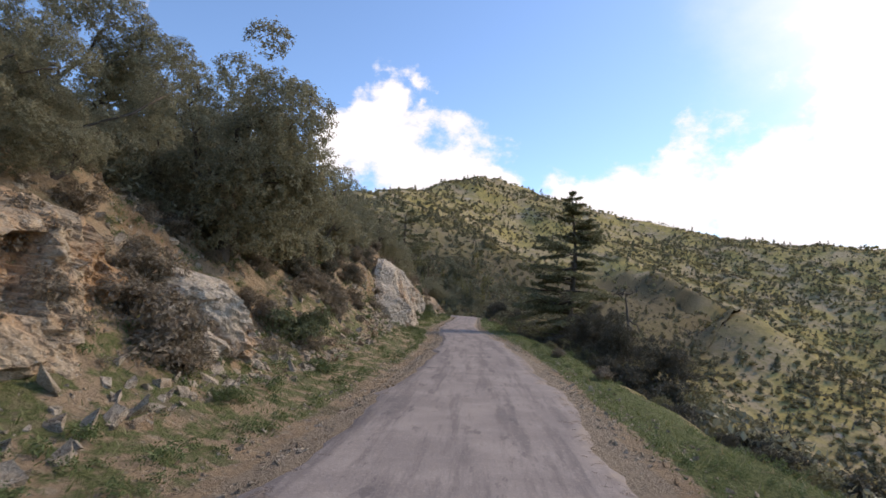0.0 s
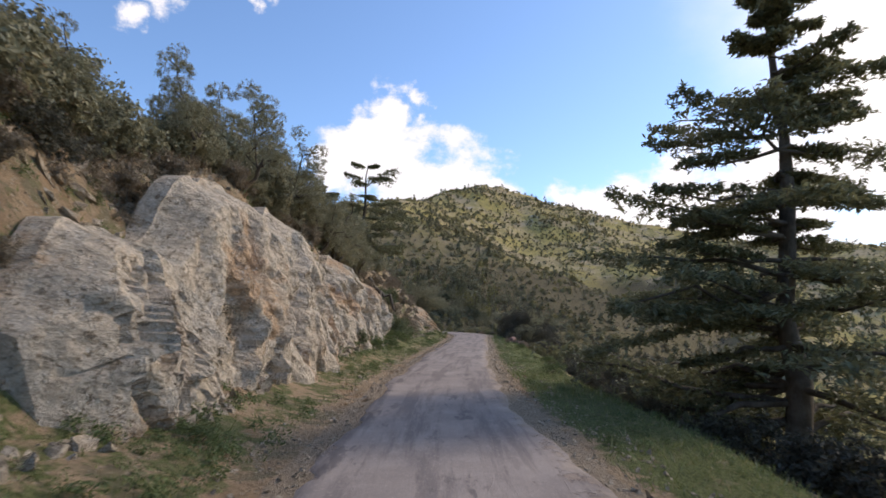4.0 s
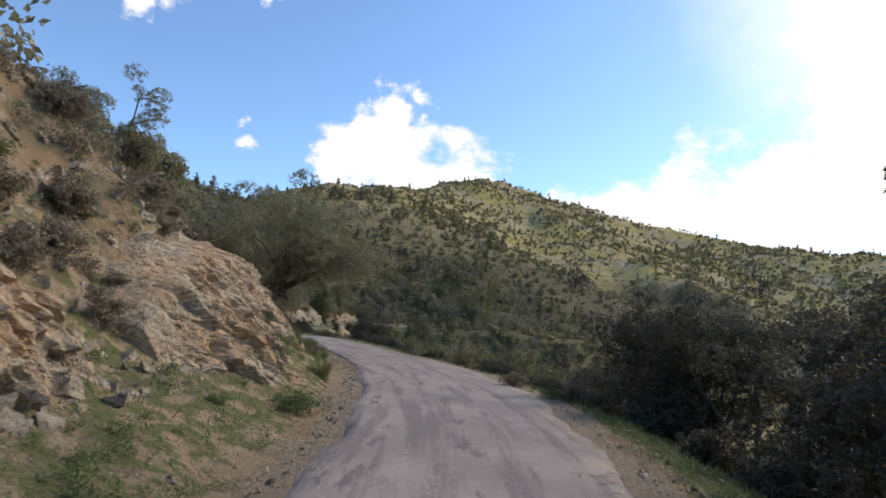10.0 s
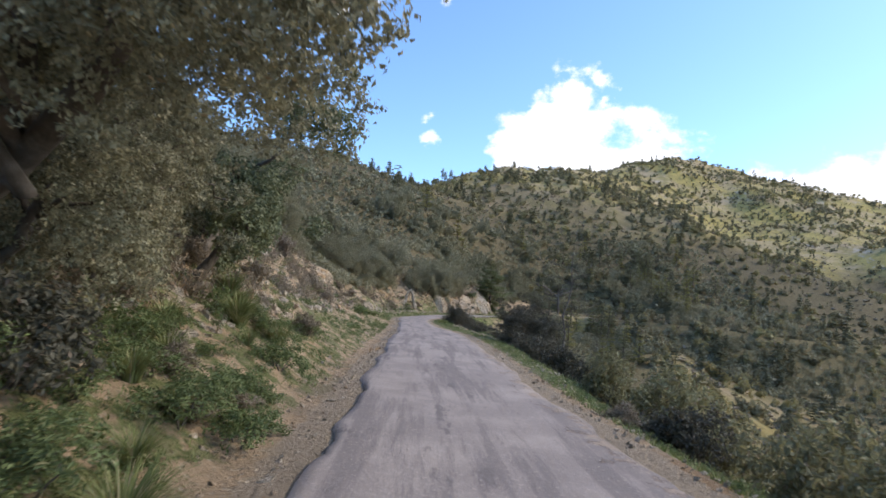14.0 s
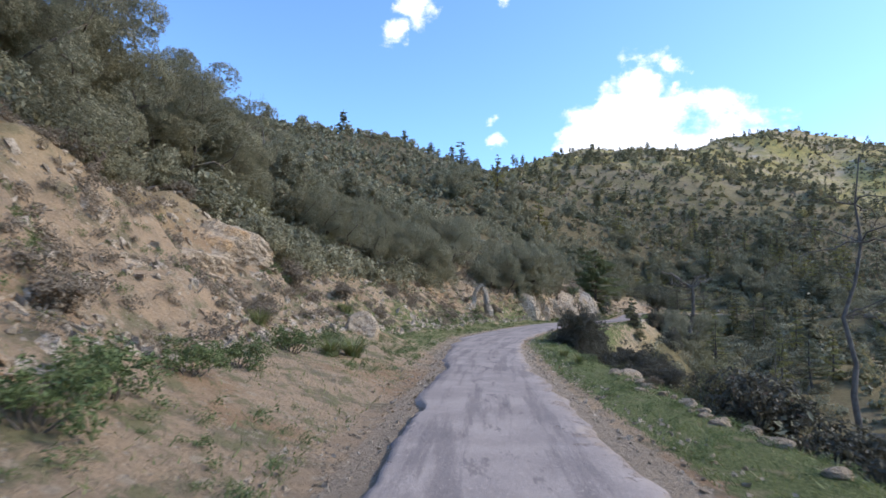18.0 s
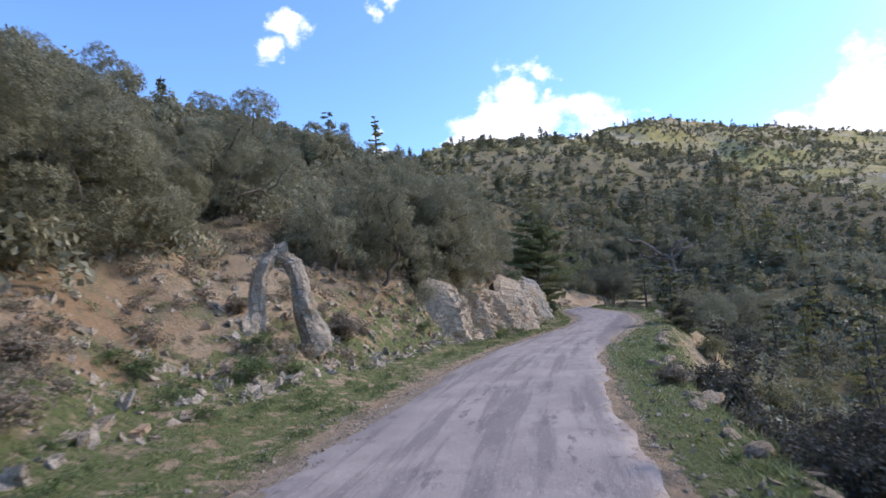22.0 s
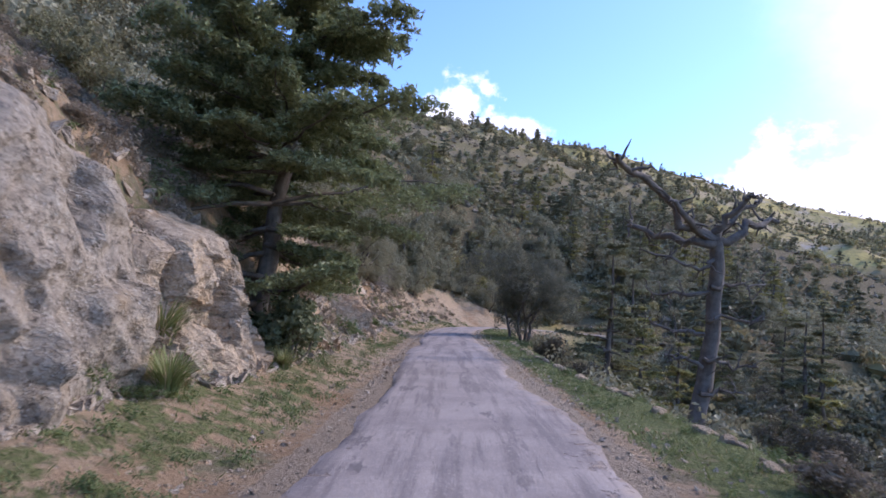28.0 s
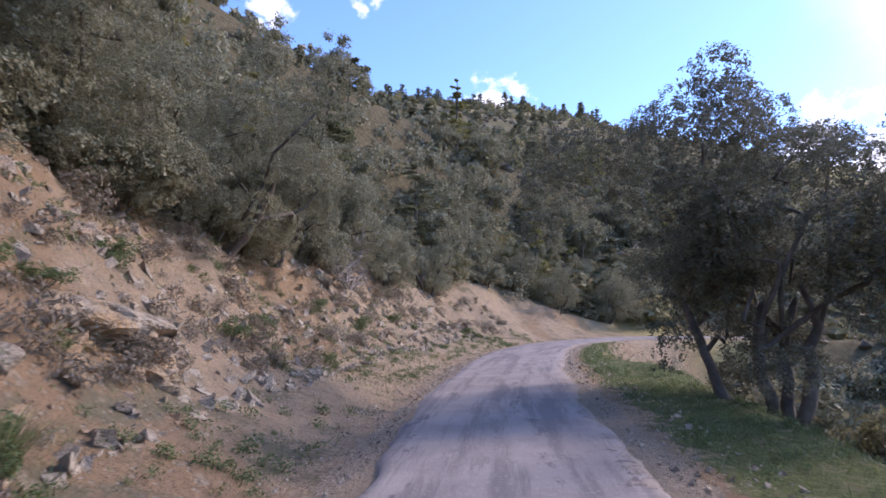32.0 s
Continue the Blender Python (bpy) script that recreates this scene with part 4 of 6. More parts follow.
def build_road():
    s = np.arange(-57, 357, 0.3)
    cross = np.array([-1.0, -0.985, -0.9, -0.75, -0.55, -0.35, -0.15, 0.0, 0.15, 0.35, 0.55, 0.75, 0.9, 0.985, 1.0])
    S, C = np.meshgrid(s, cross, indexing="ij")
    fray = np.where(C < 0, fbm(S, 0 * S, 3.0, 5, 41, 0.7) * 0.30, fbm(S, 0 * S + 7, 3.0, 5, 43, 0.7) * 0.36)
    el, er = (np.interp(S, EDGE[:, 0], EDGE[:, k]) for k in (1, 2))
    D = C * (np.where(C < 0, el, er) + fray * np.abs(C) ** 3)
    D = np.where(np.abs(C) > 0.99, D + 0.03 * C, D)
    X, Y = on_road(S, D)
    Z = np.interp(S, SDIST, WAY[:, 2]) + tilt(S) * D - 0.02 * C ** 2 + fbm(X, Y, 2.0, 3, 51) * 0.025
    Z = Z - 0.11 * ease(np.abs(C), 0.93, 1.0)
    me = mesh_of("road", np.stack([X.ravel(), Y.ravel(), Z.ravel()], 1), grid_faces(len(s), len(cross)), ROAD, True)
    me.flip_normals()
    track = np.exp(-((D + 0.95) / 0.42) ** 2) + np.exp(-((D - 0.75) / 0.42) ** 2)
    add_field(me, "track", np.clip(0.25 + track, 0, 1).ravel())
    add_field(me, "across", D.ravel())
    inner = np.interp(S, (224, 229, 242, 256), (1.55, 1.3, 1.1, 1.5))
    add_field(me, "old", (np.clip(0.5 + (D - inner) / 0.6, 0, 1) * ease(S, 223, 228) * (1 - ease(S, 254, 262))).ravel())
    add_field(me, "along", S.ravel())
    add_field(me, "fray", (ease(np.abs(C), 0.6, 1.0) * np.where(C > 0, 1.0, 0.6)).ravel())
    tagged(new("road", me), "narrow worn grey asphalt mountain road with frayed edges", "road", kind="structure")


build_ground()
build_road()

# ---- things: how they are set down ----


def place(ob, s, d, size=1.0, turn=0.0, sink=0.1, stretch=1.0, z=None):
    x, y, g = spot(s, d, sink * size)
    ob.matrix_basis = pose(x, y, g if z is None else z, 0, 0, turn) @ Matrix.Diagonal((size, size, size * stretch, 1))
    return ob


def again(ob, s, d, size=1.0, turn=0.0, sink=0.1, stretch=1.0, label="", z=None):
    c = copy_thing(ob, Matrix())
    if label:
        tagged(c, label)
    return place(c, s, d, size, turn, sink, stretch, z)


def height_at(x, y):
    """The ground's height anywhere, for arrays."""
    s, d = near_road(x, y)
    m = (np.abs(d) < 40) & (s > -56) & (s < SDIST[-1] - 3)
    z = land(x, y)
    z[m] = ground(s[m], d[m])
    return z, s, d


def prune(tree):
    """Boughs over the road are kept clear of what drives below."""
    gone = []
    for ob in [c for c in bpy.data.objects if c.type == "MESH" and (c.parent is tree or (c.parent and c.parent.parent is tree))]:
        me = ob.data
        co = np.empty(3 * len(me.vertices), dtype=np.float32)
        me.vertices.foreach_get("co", co)
        co = co.reshape(-1, 3)
        w = co @ np.array(tree.matrix_basis.to_3x3()).T + np.array(tree.matrix_basis.translation)
        low = np.where(w[:, 2] < 3.9)[0]
        hit = np.zeros(len(w), dtype=bool)
        if len(low):
            d = near_road(w[low, 0], w[low, 1])[1]
            hit[low] = (d > -2.3) & (d < 3.6)
        if ob.name.split(".")[0] in ("branch", "limb"):
            if hit.any():
                gone += [c for c in bpy.data.objects if c.parent is ob] + [ob]
        elif ob.name.split(".")[0] in ("crown", "needle_spray") and hit.any():
            q = np.arange(len(co)).reshape(-1, 4)
            q = q[~hit[q].any(1)]
            ob.data = mesh_of(me.name, co[q.ravel()], np.arange(q.size).reshape(-1, 4), me.materials[0])
    for ob in gone:
        bpy.data.objects.remove(ob)


# ---- rock faces ----


def rock_face(s0, s1, foot, high, run, seed, mat, label, dip=0.5, block=0.8, depth=0.5, taper=0.35, base=-0.3, grain=(1.0, 0.55), slope=0.0, layer=0.0, chips=5, rough=0.15):
    """A broken rock face beside the road: blocks and ledges between s0 and s1."""
    rng = np.random.default_rng(seed)
    nu, nv = max(24, int((s1 - s0) / 0.065)), max(24, int(high / 0.065))
    nu, nv = min(nu, 230), min(nv, 84)
    U, V = np.meshgrid(np.linspace(0, 1, nu), np.linspace(0, 1, nv), indexing="ij")
    L = s1 - s0
    top = high * (1 - taper * (2 * np.abs(U - 0.5)) ** 2.2) * (1 + 0.35 * fbm(U * L, U * 0 + seed, 2.2, 3, seed)) * (1 + slope * (2 * U - 1))
    H = base + V * (top - base)
    px, pz = U * L, H
    # skewed cells with a flat front each
    wx, wz = px + 0.25 * fbm(px, pz, 0.9, 3, seed + 8), pz + 0.25 * fbm(px, pz, 0.9, 3, seed + 9)
    qx, qz = wx + dip * wz, wz - 0.25 * dip * wx
    n = int(max(12, L * high / (block * block)))
    cx, cz = rng.uniform(qx.min(), qx.max(), n), rng.uniform(qz.min(), qz.max(), n)
    size = 0.5 + 1.0 * rng.random(n)
    dist = (grain[0] * (qx[..., None] - cx) ** 2 + grain[1] * (qz[..., None] - cz) ** 2) / size
    order = np.argsort(dist, -1)
    k = order[..., 0]
    gap = np.sqrt(np.take_along_axis(dist, order[..., 1:2], -1))[..., 0] - np.sqrt(np.take_along_axis(dist, order[..., :1], -1))[..., 0]
    off, tx, tz = rng.uniform(-1, 1, n) * depth, rng.normal(size=n) * 0.3, rng.normal(size=n) * 0.12
    front = off[k] + tx[k] * (qx - cx[k]) + tz[k] * (qz - cz[k])
    front = front - 0.14 * (1 - ease(gap, 0.0, 0.1)) + rough * fbm(px * 3, pz * 3, 1.0, 4, seed + 3, 0.7) + 0.5 * fbm(px, pz, 3.0, 2, seed + 5)
    n2 = chips * n
    ex, ez = rng.uniform(qx.min(), qx.max(), n2), rng.uniform(qz.min(), qz.max(), n2)
    k2 = (grain[0] * (qx[..., None] - ex) ** 2 + grain[1] * (qz[..., None] - ez) ** 2).argmin(-1)
    front = front + rng.uniform(-0.08, 0.08, n2)[k2] + (0.3 * rng.normal(size=n2))[k2] * (qx - ex[k2]) + (0.12 * rng.normal(size=n2))[k2] * (qz - ez[k2])
    for _ in range(2 if high > 4.5 else 0):
        f = np.pad(front, 1, mode="edge")
        front = 0.4 * f[1:-1, 1:-1] + 0.15 * (f[:-2, 1:-1] + f[2:, 1:-1] + f[1:-1, :-2] + f[1:-1, 2:])
    if layer:
        lay = qx / layer + 0.5 * fbm(qx, qz, 1.5, 3, seed + 12)
        li = np.floor(lay).astype(int) - int(np.floor(lay.min()))
        fr = lay - np.floor(lay)
        front = 0.45 * front + rng.uniform(-0.24, 0.24, li.max() + 1)[li] + 0.34 * (fr - 0.5) - 0.18 * (1 - ease(fr, 0.0, 0.16))
    side = np.minimum(1, 6 * np.minimum(U, 1 - U))
    u = foot + run * (np.clip(H, 0, None) / high) - front * side * np.minimum(1, 3 * (1 - V) + 0.15) + 0.9 * (1 - side)
    back = 0.9 * ease(V, 0.86, 1.0)
    S = s0 + px
    w = u + back
    Z = np.interp(S, SDIST, WAY[:, 2]) - tilt(S) * w + H
    front_v = np.stack([*on_road(S, -w), Z], -1).reshape(-1, 3)
    rear_v = np.stack([*on_road(S, -(w + 0.5)), Z], -1).reshape(-1, 3)
    # joints part the face into blocks
    m = int(np.clip(L * high / 2.6, 3, 16))
    own = rng.choice(n, min(m, n), replace=False)
    cell = (grain[0] * (cx[:, None] - cx[own]) ** 2 + grain[1] * (cz[:, None] - cz[own]) ** 2).argmin(1)
    faces = grid_faces(nu, nv)
    which = cell[k].ravel()[faces[:, 0]]
    rock = tagged(new("rock_outcrop"), label, "rock")
    for b in np.unique(which):
        f = faces[which == b]
        e = np.concatenate([f[:, (0, 1)], f[:, (1, 2)], f[:, (2, 3)], f[:, (3, 0)]])
        _, first, count = np.unique(np.sort(e, 1), axis=0, return_index=True, return_counts=True)
        rim = e[first[count == 1]]
        nf = len(front_v)
        f = np.concatenate([f[:, ::-1], f + nf, np.stack([rim[:, 0], rim[:, 1], rim[:, 1] + nf, rim[:, 0] + nf], 1)])
        used, f = np.unique(f, return_inverse=True)
        part("block", (np.concatenate([front_v, rear_v])[used], f.reshape(-1, 4)), mat, rock)
    return rock


def boulder(name, label, s, d, size, seed, mat, squash=(1, 1, 0.7), turn=0.0, sink=0.25, group="", z=None):
    rng = np.random.default_rng(seed)
    v, f = blob_stone(rng, 3, 0.02, squash)
    v = v + 0.05 * np.stack([fbm(v[:, 1] + seed, v[:, 2], 0.5, 3, seed + i) for i in range(3)], 1)
    ob = new(name, mesh_of(name, v, f, mat))
    place(ob, s, d, size, turn, sink, 1.0, z)
    return tagged(ob, label, "rock", group)


rock_face(40.0, 44.6, 3.3, 3.4, 1.2, 23, ROCK_PALE, "pale crag at the start of the cliff", -0.2, 1.2, 0.22, 0.4, -0.3, (1.8, 0.35), chips=3, rough=0.07)
rock_face(44.0, 57.0, 3.7, 5.2, 1.2, 3, ROCK_PALE, "tall tan rock cliff cut beside the road", -0.25, 1.0, 0.38, 0.4, -0.3, (1.8, 0.4), chips=5, rough=0.11)
rock_face(57.0, 73.0, 4.5, 4.9, 1.3, 4, ROCK_PALE, "jointed tan cliff with reddish stains beside the road", 0.3, 0.95, 0.42, 0.45, -0.3, (1.7, 0.45), chips=6, rough=0.12)
rock_face(74.4, 80.4, 4.9, 3.4, 1.2, 24, ROCK_PALE, "pale broken cliff end below an old cedar", 0.3, 0.8, 0.35, 0.5)
rock_face(92.4, 99.2, 4.2, 2.6, 2.0, 26, ROCK, "tilted ochre strata breaking out of the bank", 0.6, 0.6, 0.28, 0.5, -0.3, (1.0, 0.55), 0.0, 0.5, 7)
rock_face(99.0, 104.8, 3.8, 2.6, 1.8, 5, ROCK_ORANGE, "broken ochre rock in the cut bank", 0.5, 0.55, 0.28, 0.6, chips=8)
rock_face(106.2, 114.8, 3.2, 3.9, 2.3, 6, ROCK_ORANGE, "crumbling ochre rock face at the bend", 0.7, 0.5, 0.24, 0.6, chips=9)
rock_face(114.4, 119.6, 3.1, 3.7, 2.2, 27, ROCK_ORANGE, "bare ochre rock and rubble below dense shrubs", 0.6, 0.45, 0.2, 0.6, chips=9)
rock_face(6.0, 11.4, 5.2, 3.9, 1.8, 7, ROCK_ORANGE, "tilted orange rock slab in the bank", -0.7, 1.0, 0.3, 0.4, 0.3)
rock_face(11.6, 15.0, 5.0, 2.9, 1.2, 8, ROCK_PALE, "pale jointed rock block below an oak", 0.5, 0.9, 0.35, 0.5)
rock_face(164.0, 171.0, 8.3, 3.0, 1.2, 10, ROCK, "crumbling tan rock at the top of the cut", 0.5, 0.7, 0.3, 0.6, 1.2)
rock_face(178.6, 186.6, 8.4, 4.7, 1.3, 9, ROCK, "layered yellow rock slab jutting from the slope", 0.9, 0.9, 0.3, 0.12, 1.9, (1.0, 0.55), 0.0, 0.5)
rock_face(171.5, 178.6, 8.0, 2.9, 0.5, 11, ROCK, "row of tilted pale blocks on the bare bank", -0.6, 0.55, 0.3, 0.5, 1.9, (1.6, 0.5), 0.0, 0.55)
rock_face(226.5, 228.4, 6.2, 1.5, 0.5, 12, ROCK, "slender pale rock rib beside the road", 0.3, 0.7, 0.25, 0.7)
rock_face(231.6, 236.0, 5.2, 3.4, 0.9, 13, ROCK, "pale rock rib with a smooth grey face", 0.2, 1.1, 0.3, 0.6)
rock_face(237.0, 240.0, 5.0, 3.5, 0.8, 14, ROCK, "pale upright rock rib beside the road", 0.2, 0.9, 0.3, 0.7)
rock_face(241.4, 243.4, 4.9, 2.8, 0.8, 15, ROCK, "narrow upright rock rib in the bank", 0.3, 0.8, 0.3, 0.7)
rock_face(245.0, 251.0, 4.2, 3.4, 1.3, 16, ROCK, "steeply layered tan rock face", -0.5, 0.62, 0.25, 0.12, -0.3, (2.6, 0.4), 0.3, 0.42)
rock_face(252.6, 259.4, 4.7, 3.0, 1.2, 17, ROCK, "rounded grey tan rock outcrop by the verge", 0.4, 1.0, 0.35, 0.6)
rock_face(260.0, 268.8, 4.4, 4.8, 1.3, 18, ROCK_GREY, "high lichened grey rock face beside the road", 0.2, 1.5, 0.4, 0.25, -0.3, (1.0, 0.4), 0.0, 0.0, 8)
rock_face(268.4, 272.8, 4.6, 4.0, 0.8, 19, ROCK, "overhanging tan rock with an orange face", -0.3, 1.2, 0.4, 0.5)
rock_face(279.4, 283.0, 4.5, 2.1, 1.4, 20, ROCK_ORANGE, "broken tan rock in the red bank", 0.4, 0.5, 0.25, 0.6, chips=8)
rock_face(285.4, 288.0, 3.5, 3.2, 1.0, 21, ROCK_ORANGE, "orange rock slab over a white block", 0.1, 1.3, 0.3, 0.5)
rock_face(276.8, 281.6, 7.6, 6.5, 0.2, 25, ROCK_ORANGE, "tilted orange slab jutting from the top of the red bank", 0.9, 0.9, 0.3, 0.2, 4.7, (1.0, 0.55), 0.0, 0.4)
rock_face(296.2, 300.6, 4.2, 2.6, 1.8, 22, ROCK, "grey broken rock in the bank", 0.6, 0.5, 0.28, 0.5, chips=8)

# loose boulders
boulder("boulder", "tan boulder at the foot of the bank", 82.8, -4.6, 0.42, 31, STONE)
boulder("boulder", "small orange boulder on the gravel verge", 18.3, -5.0, 0.34, 32, ROCK)
boulder("boulder", "cracked tan boulder half buried in the bank", 184.4, -4.9, 1.0, 33, ROCK, (0.9, 0.9, 1.05))
boulder("boulder", "large brown boulder on the grass edge", 181.2, 5.4, 0.52, 34, ROCK, (1.1, 0.8, 0.75), 30.0, 0.15)
boulder("boulder", "small brown stone beside a large boulder", 182.0, 6.0, 0.3, 35, ROCK)
boulder("boulder", "reddish slab lying on the grass verge", 85.6, 4.9, 0.9, 36, RED_STONE, (1.1, 0.6, 0.5), 0.0, 0.1)
boulder("boulder", "reddish block with a white top on the verge", 86.6, 4.6, 0.42, 37, RED_STONE)
boulder("boulder", "red boulder on the grass verge", 92.0, 4.6, 0.75, 38, RED_STONE, (1, 1, 0.85), 0.0, 0.08)
boulder("boulder", "small red stone on the grass verge", 88.9, 4.9, 0.25, 39, RED_STONE)
boulder("boulder", "squared brown block on the edge of the drop", 247.0, 4.9, 0.46, 40, ROCK, (0.9, 0.9, 0.95))
boulder("boulder", "pale flat stones at the road edge", 254.5, 4.9, 0.4, 41, STONE, (1.4, 0.8, 0.5))
boulder("boulder", "pale stone on the bank", 293.5, -4.9, 0.3, 42, STONE)
boulder("boulder", "pale upright stone on the bank", 291.8, -5.1, 0.34, 43, STONE, (0.6, 0.6, 1.1))
boulder("boulder", "large tan stone in the red bank", 296.5, -5.4, 0.36, 44, STONE)


def rock_arch():
    """Two legs of rock that bend together at the top."""
    rng = np.random.default_rng(51)
    x, y, z = spot(220.5, -7.6)
    arch = thing("rock_arch", "bent white and grey rock arch in the bank", "rock", at=pose(x, y, z, 0, 0, 36))
    for ys, zs, rr, rough, mat, label in (((-1.35, -1.0, -0.66, -0.5, -0.46, -0.22, 0.45), (-0.4, 0.3, 0.75, 1.3, 1.9, 2.5, 2.9), (0.5, 0.42, 0.34, 0.22, 0.19, 0.2, 0.22), 0.55, STONE, "ragged white rock leg"),
                                          ((1.2, 1.02, 0.86, 0.74, 0.7, 0.52, -0.15), (-0.4, 0.3, 0.8, 1.3, 1.9, 2.45, 2.86), (0.5, 0.44, 0.36, 0.27, 0.25, 0.27, 0.24), 0.3, ROCK_GREY, "smooth grey brown rock leg")):
        path = spline([(0.1 * rng.normal(), yy, zz) for yy, zz in zip(ys, zs)], 0.16)
        rad = np.interp(np.linspace(0, 1, len(path)), np.linspace(0, 1, 7), rr) * (1 + 0.35 * (rng.random(len(path)) - 0.5))
        v, f = tube(path, rad, 10, rng, rough)
        part("leg", (v[:, (1, 0, 2)], f), mat, arch, label)


rock_arch()

# ---- prototypes of bushes ----
DARK_BUSH = build_bush("shrub", "dense dark green evergreen oak shrub on the slope", 101, 6000, 0.044, OAK_LEAF, group="slope shrubs")
DARK_BUSH_B = build_bush("shrub", "broad dull green oak shrub on the slope", 102, 6000, 0.044, OAK_LEAF, 6, group="slope shrubs")
GREY_BUSH = build_bush("scrub_bush", "grey brown twiggy scrub bush on stony soil", 103, 3000, 0.065, SCRUB_LEAF, 7, 0.45, 0.45, group="scrub bushes")
GREEN_BUSH = build_bush("juniper_bush", "fresh green juniper bush on the bank", 104, 3600, 0.055, BOX_LEAF, 5, 0.4, group="junipers")
WEED = build_bush("weed", "low bright green weed on the verge", 105, 1500, 0.075, GREEN_LEAF, 3, 0.35, 0.4, group="verge weeds")
OLIVE_BUSH = build_bush("shrub", "olive green leafy shrub on the slope", 106, 5200, 0.043, OLIVE_LEAF, 5, group="slope shrubs")
FINE_BUSH = build_bush("oak_bush", "dense dark small leaved oak shrub near the verge", 108, 4400, 0.05, BACKLIT_LEAF, 8, 0.5, 0.4, group="verge shrubs")
FINE_OLIVE = build_bush("olive_bush", "brown green small leaved shrub below the verge", 109, 4000, 0.05, OLIVE_LEAF, 8, 0.45, 0.35, group="verge shrubs")
TALL_SHRUB = build_oak("oak_thicket", "tall dark leggy oak shrub beside the road edge", 207, 4.6, 1.9, 52000, 0.3, 4, 0.034, low=0.1, group="tall verge shrubs", skirt=16)
# oak shrub like TALL_SHRUB, its backlit darkness painted into the leaves
VERGE_SHRUB = build_oak("oak_thicket", "tall leggy oak shrub below the verge, leaves coloured as backlit", 209, 4.6, 1.9, 52000, 0.3, 4, 0.034, BACKLIT_LEAF, low=0.1, group="tall verge shrubs", skirt=16)
place(VERGE_SHRUB, 117.5, 8.8, 0.9, 100, 0.02)
place(FINE_BUSH, 40.5, 8.0, 1.5, 10)
place(FINE_OLIVE, 36.5, 7.0, 1.0, 60)
place(TALL_SHRUB, 97.5, 6.9, 1.0, 10, 0.02)
place(DARK_BUSH, 34, -9.8, 2.0, 0, 0.15)
place(DARK_BUSH_B, 39, -10.3, 2.1, 40)
place(GREY_BUSH, 10.5, -5.3, 0.95)
place(GREEN_BUSH, 19.8, -5.6, 1.25, 0, 0.1, 0.9)
place(WEED, 14.0, -5.2, 0.4)
place(OLIVE_BUSH, 27, -10.0, 1.8)

# ---- trees of the first stretch ----
OAK = build_oak("oak_tree", "big grey green holm oak on top of the bank", 201, 7.0, 3.6, 100000, 0.33, 1, 0.043, low=0.22, skirt=8)
place(OAK, 20.8, -9.0, 1.12, 10, 0.05)
again(OAK, 17.0, -12.6, 0.85, 240, 0.05, label="holm oak at the top of the ochre bank")
OAK_LOW = build_oak("oak_tree", "low spreading holm oak above a rock slab", 202, 5.2, 3.3, 150000, 0.3, 2, 0.03, skirt=12)
again(TALL_SHRUB, 20.0, -10.6, 1.12, 40, 0.05, 1.0, "dense dark oak on the ochre bank")
place(OAK_LOW, 11.5, -9.2, 0.66, 80, 0.05)
again(OAK_LOW, 6.5, -9.8, 0.58, 200, 0.05, label="holm oak at the top of the ochre bank")
again(OAK, 29.0, -14.5, 0.95, 130, 0.05, label="holm oak among shrubs above the bank")
for s, d, k, a in ((26.5, -8.4, 0.8, 0), (29.0, -9.4, 1.0, 40), (31.6, -8.9, 0.95, 90), (34.2, -9.8, 1.05, 130), (37.0, -9.4, 0.9, 170), (39.6, -9.8, 0.8, 210), (42.4, -9.2, 0.65, 250), (45.0, -8.8, 0.55, 290), (33.0, -13.0, 1.2, 20), (38.5, -13.5, 0.95, 110), (44.0, -12.5, 0.8, 200),
                   (52.0, -8.6, 0.75, 10), (56.0, -9.0, 0.9, 60), (60.0, -8.8, 0.9, 120), (64.0, -8.6, 0.8, 170), (67.5, -8.8, 0.95, 230), (71.0, -8.6, 0.95, 280), (74.5, -8.8, 0.85, 330), (78.5, -8.6, 0.85, 20), (81.0, -10.0, 0.7, 90), (62.0, -12.4, 1.2, 140), (69.5, -12.6, 1.25, 190), (76.5, -12.8, 1.15, 240)):
    again(TALL_SHRUB, s, d, k, a, 0.02, 1.0, "dark evergreen shrub crowning the bank")
for s, d, k, a in ((22, -10.4, 1.7, 20), (30, -11.4, 1.9, 70), (43.6, -9.4, 1.6, 130), (46.2, -10.8, 2.0, 190), (44.0, -12.6, 2.4, 220), (49.5, -12.0, 2.0, 15)):
    again(DARK_BUSH, s, d, k, a)
    again(OLIVE_BUSH, s + 1.5, d - 3.5, k, a + 50)
for i in range(11):
    again(FINE_BUSH, 24.5 + 2.1 * i, -7.4 - 0.5 * math.sin(i * 2.0), 0.75 + 0.12 * math.sin(i * 3.7), 50 * i, 0.1, 0.95, "dense dark small leaved oak shrub above the bank")
place(build_cedar("cedar_tree", "tall dark green cedar below the road verge", 11, 14.6, 7.6, 76000, 0.06, 30, leaf=0.11, single=True), 48.6, 9.5, 1.0, 0, 0.0, 1.0, -2.4)
place(build_dead_tree("dead_tree", "bare brown dead tree trunk with broken limbs", 12, 6.8, 0.24, 9, BARK, False), 37.0, 10.6, 1.0, 0, 0.0, 1.0, -3.4)
place(build_cedar("cedar_tree", "flat topped cedar with a grey trunk on the cliff", 13, 10.4, 5.8, 26000, 0.16, 11, True, 0.2, 0.11, (0.5, 0), taper=0.55, single=True), 82.6, -9.0, 1.0, 30, 0.0, 1.0, 5.4)
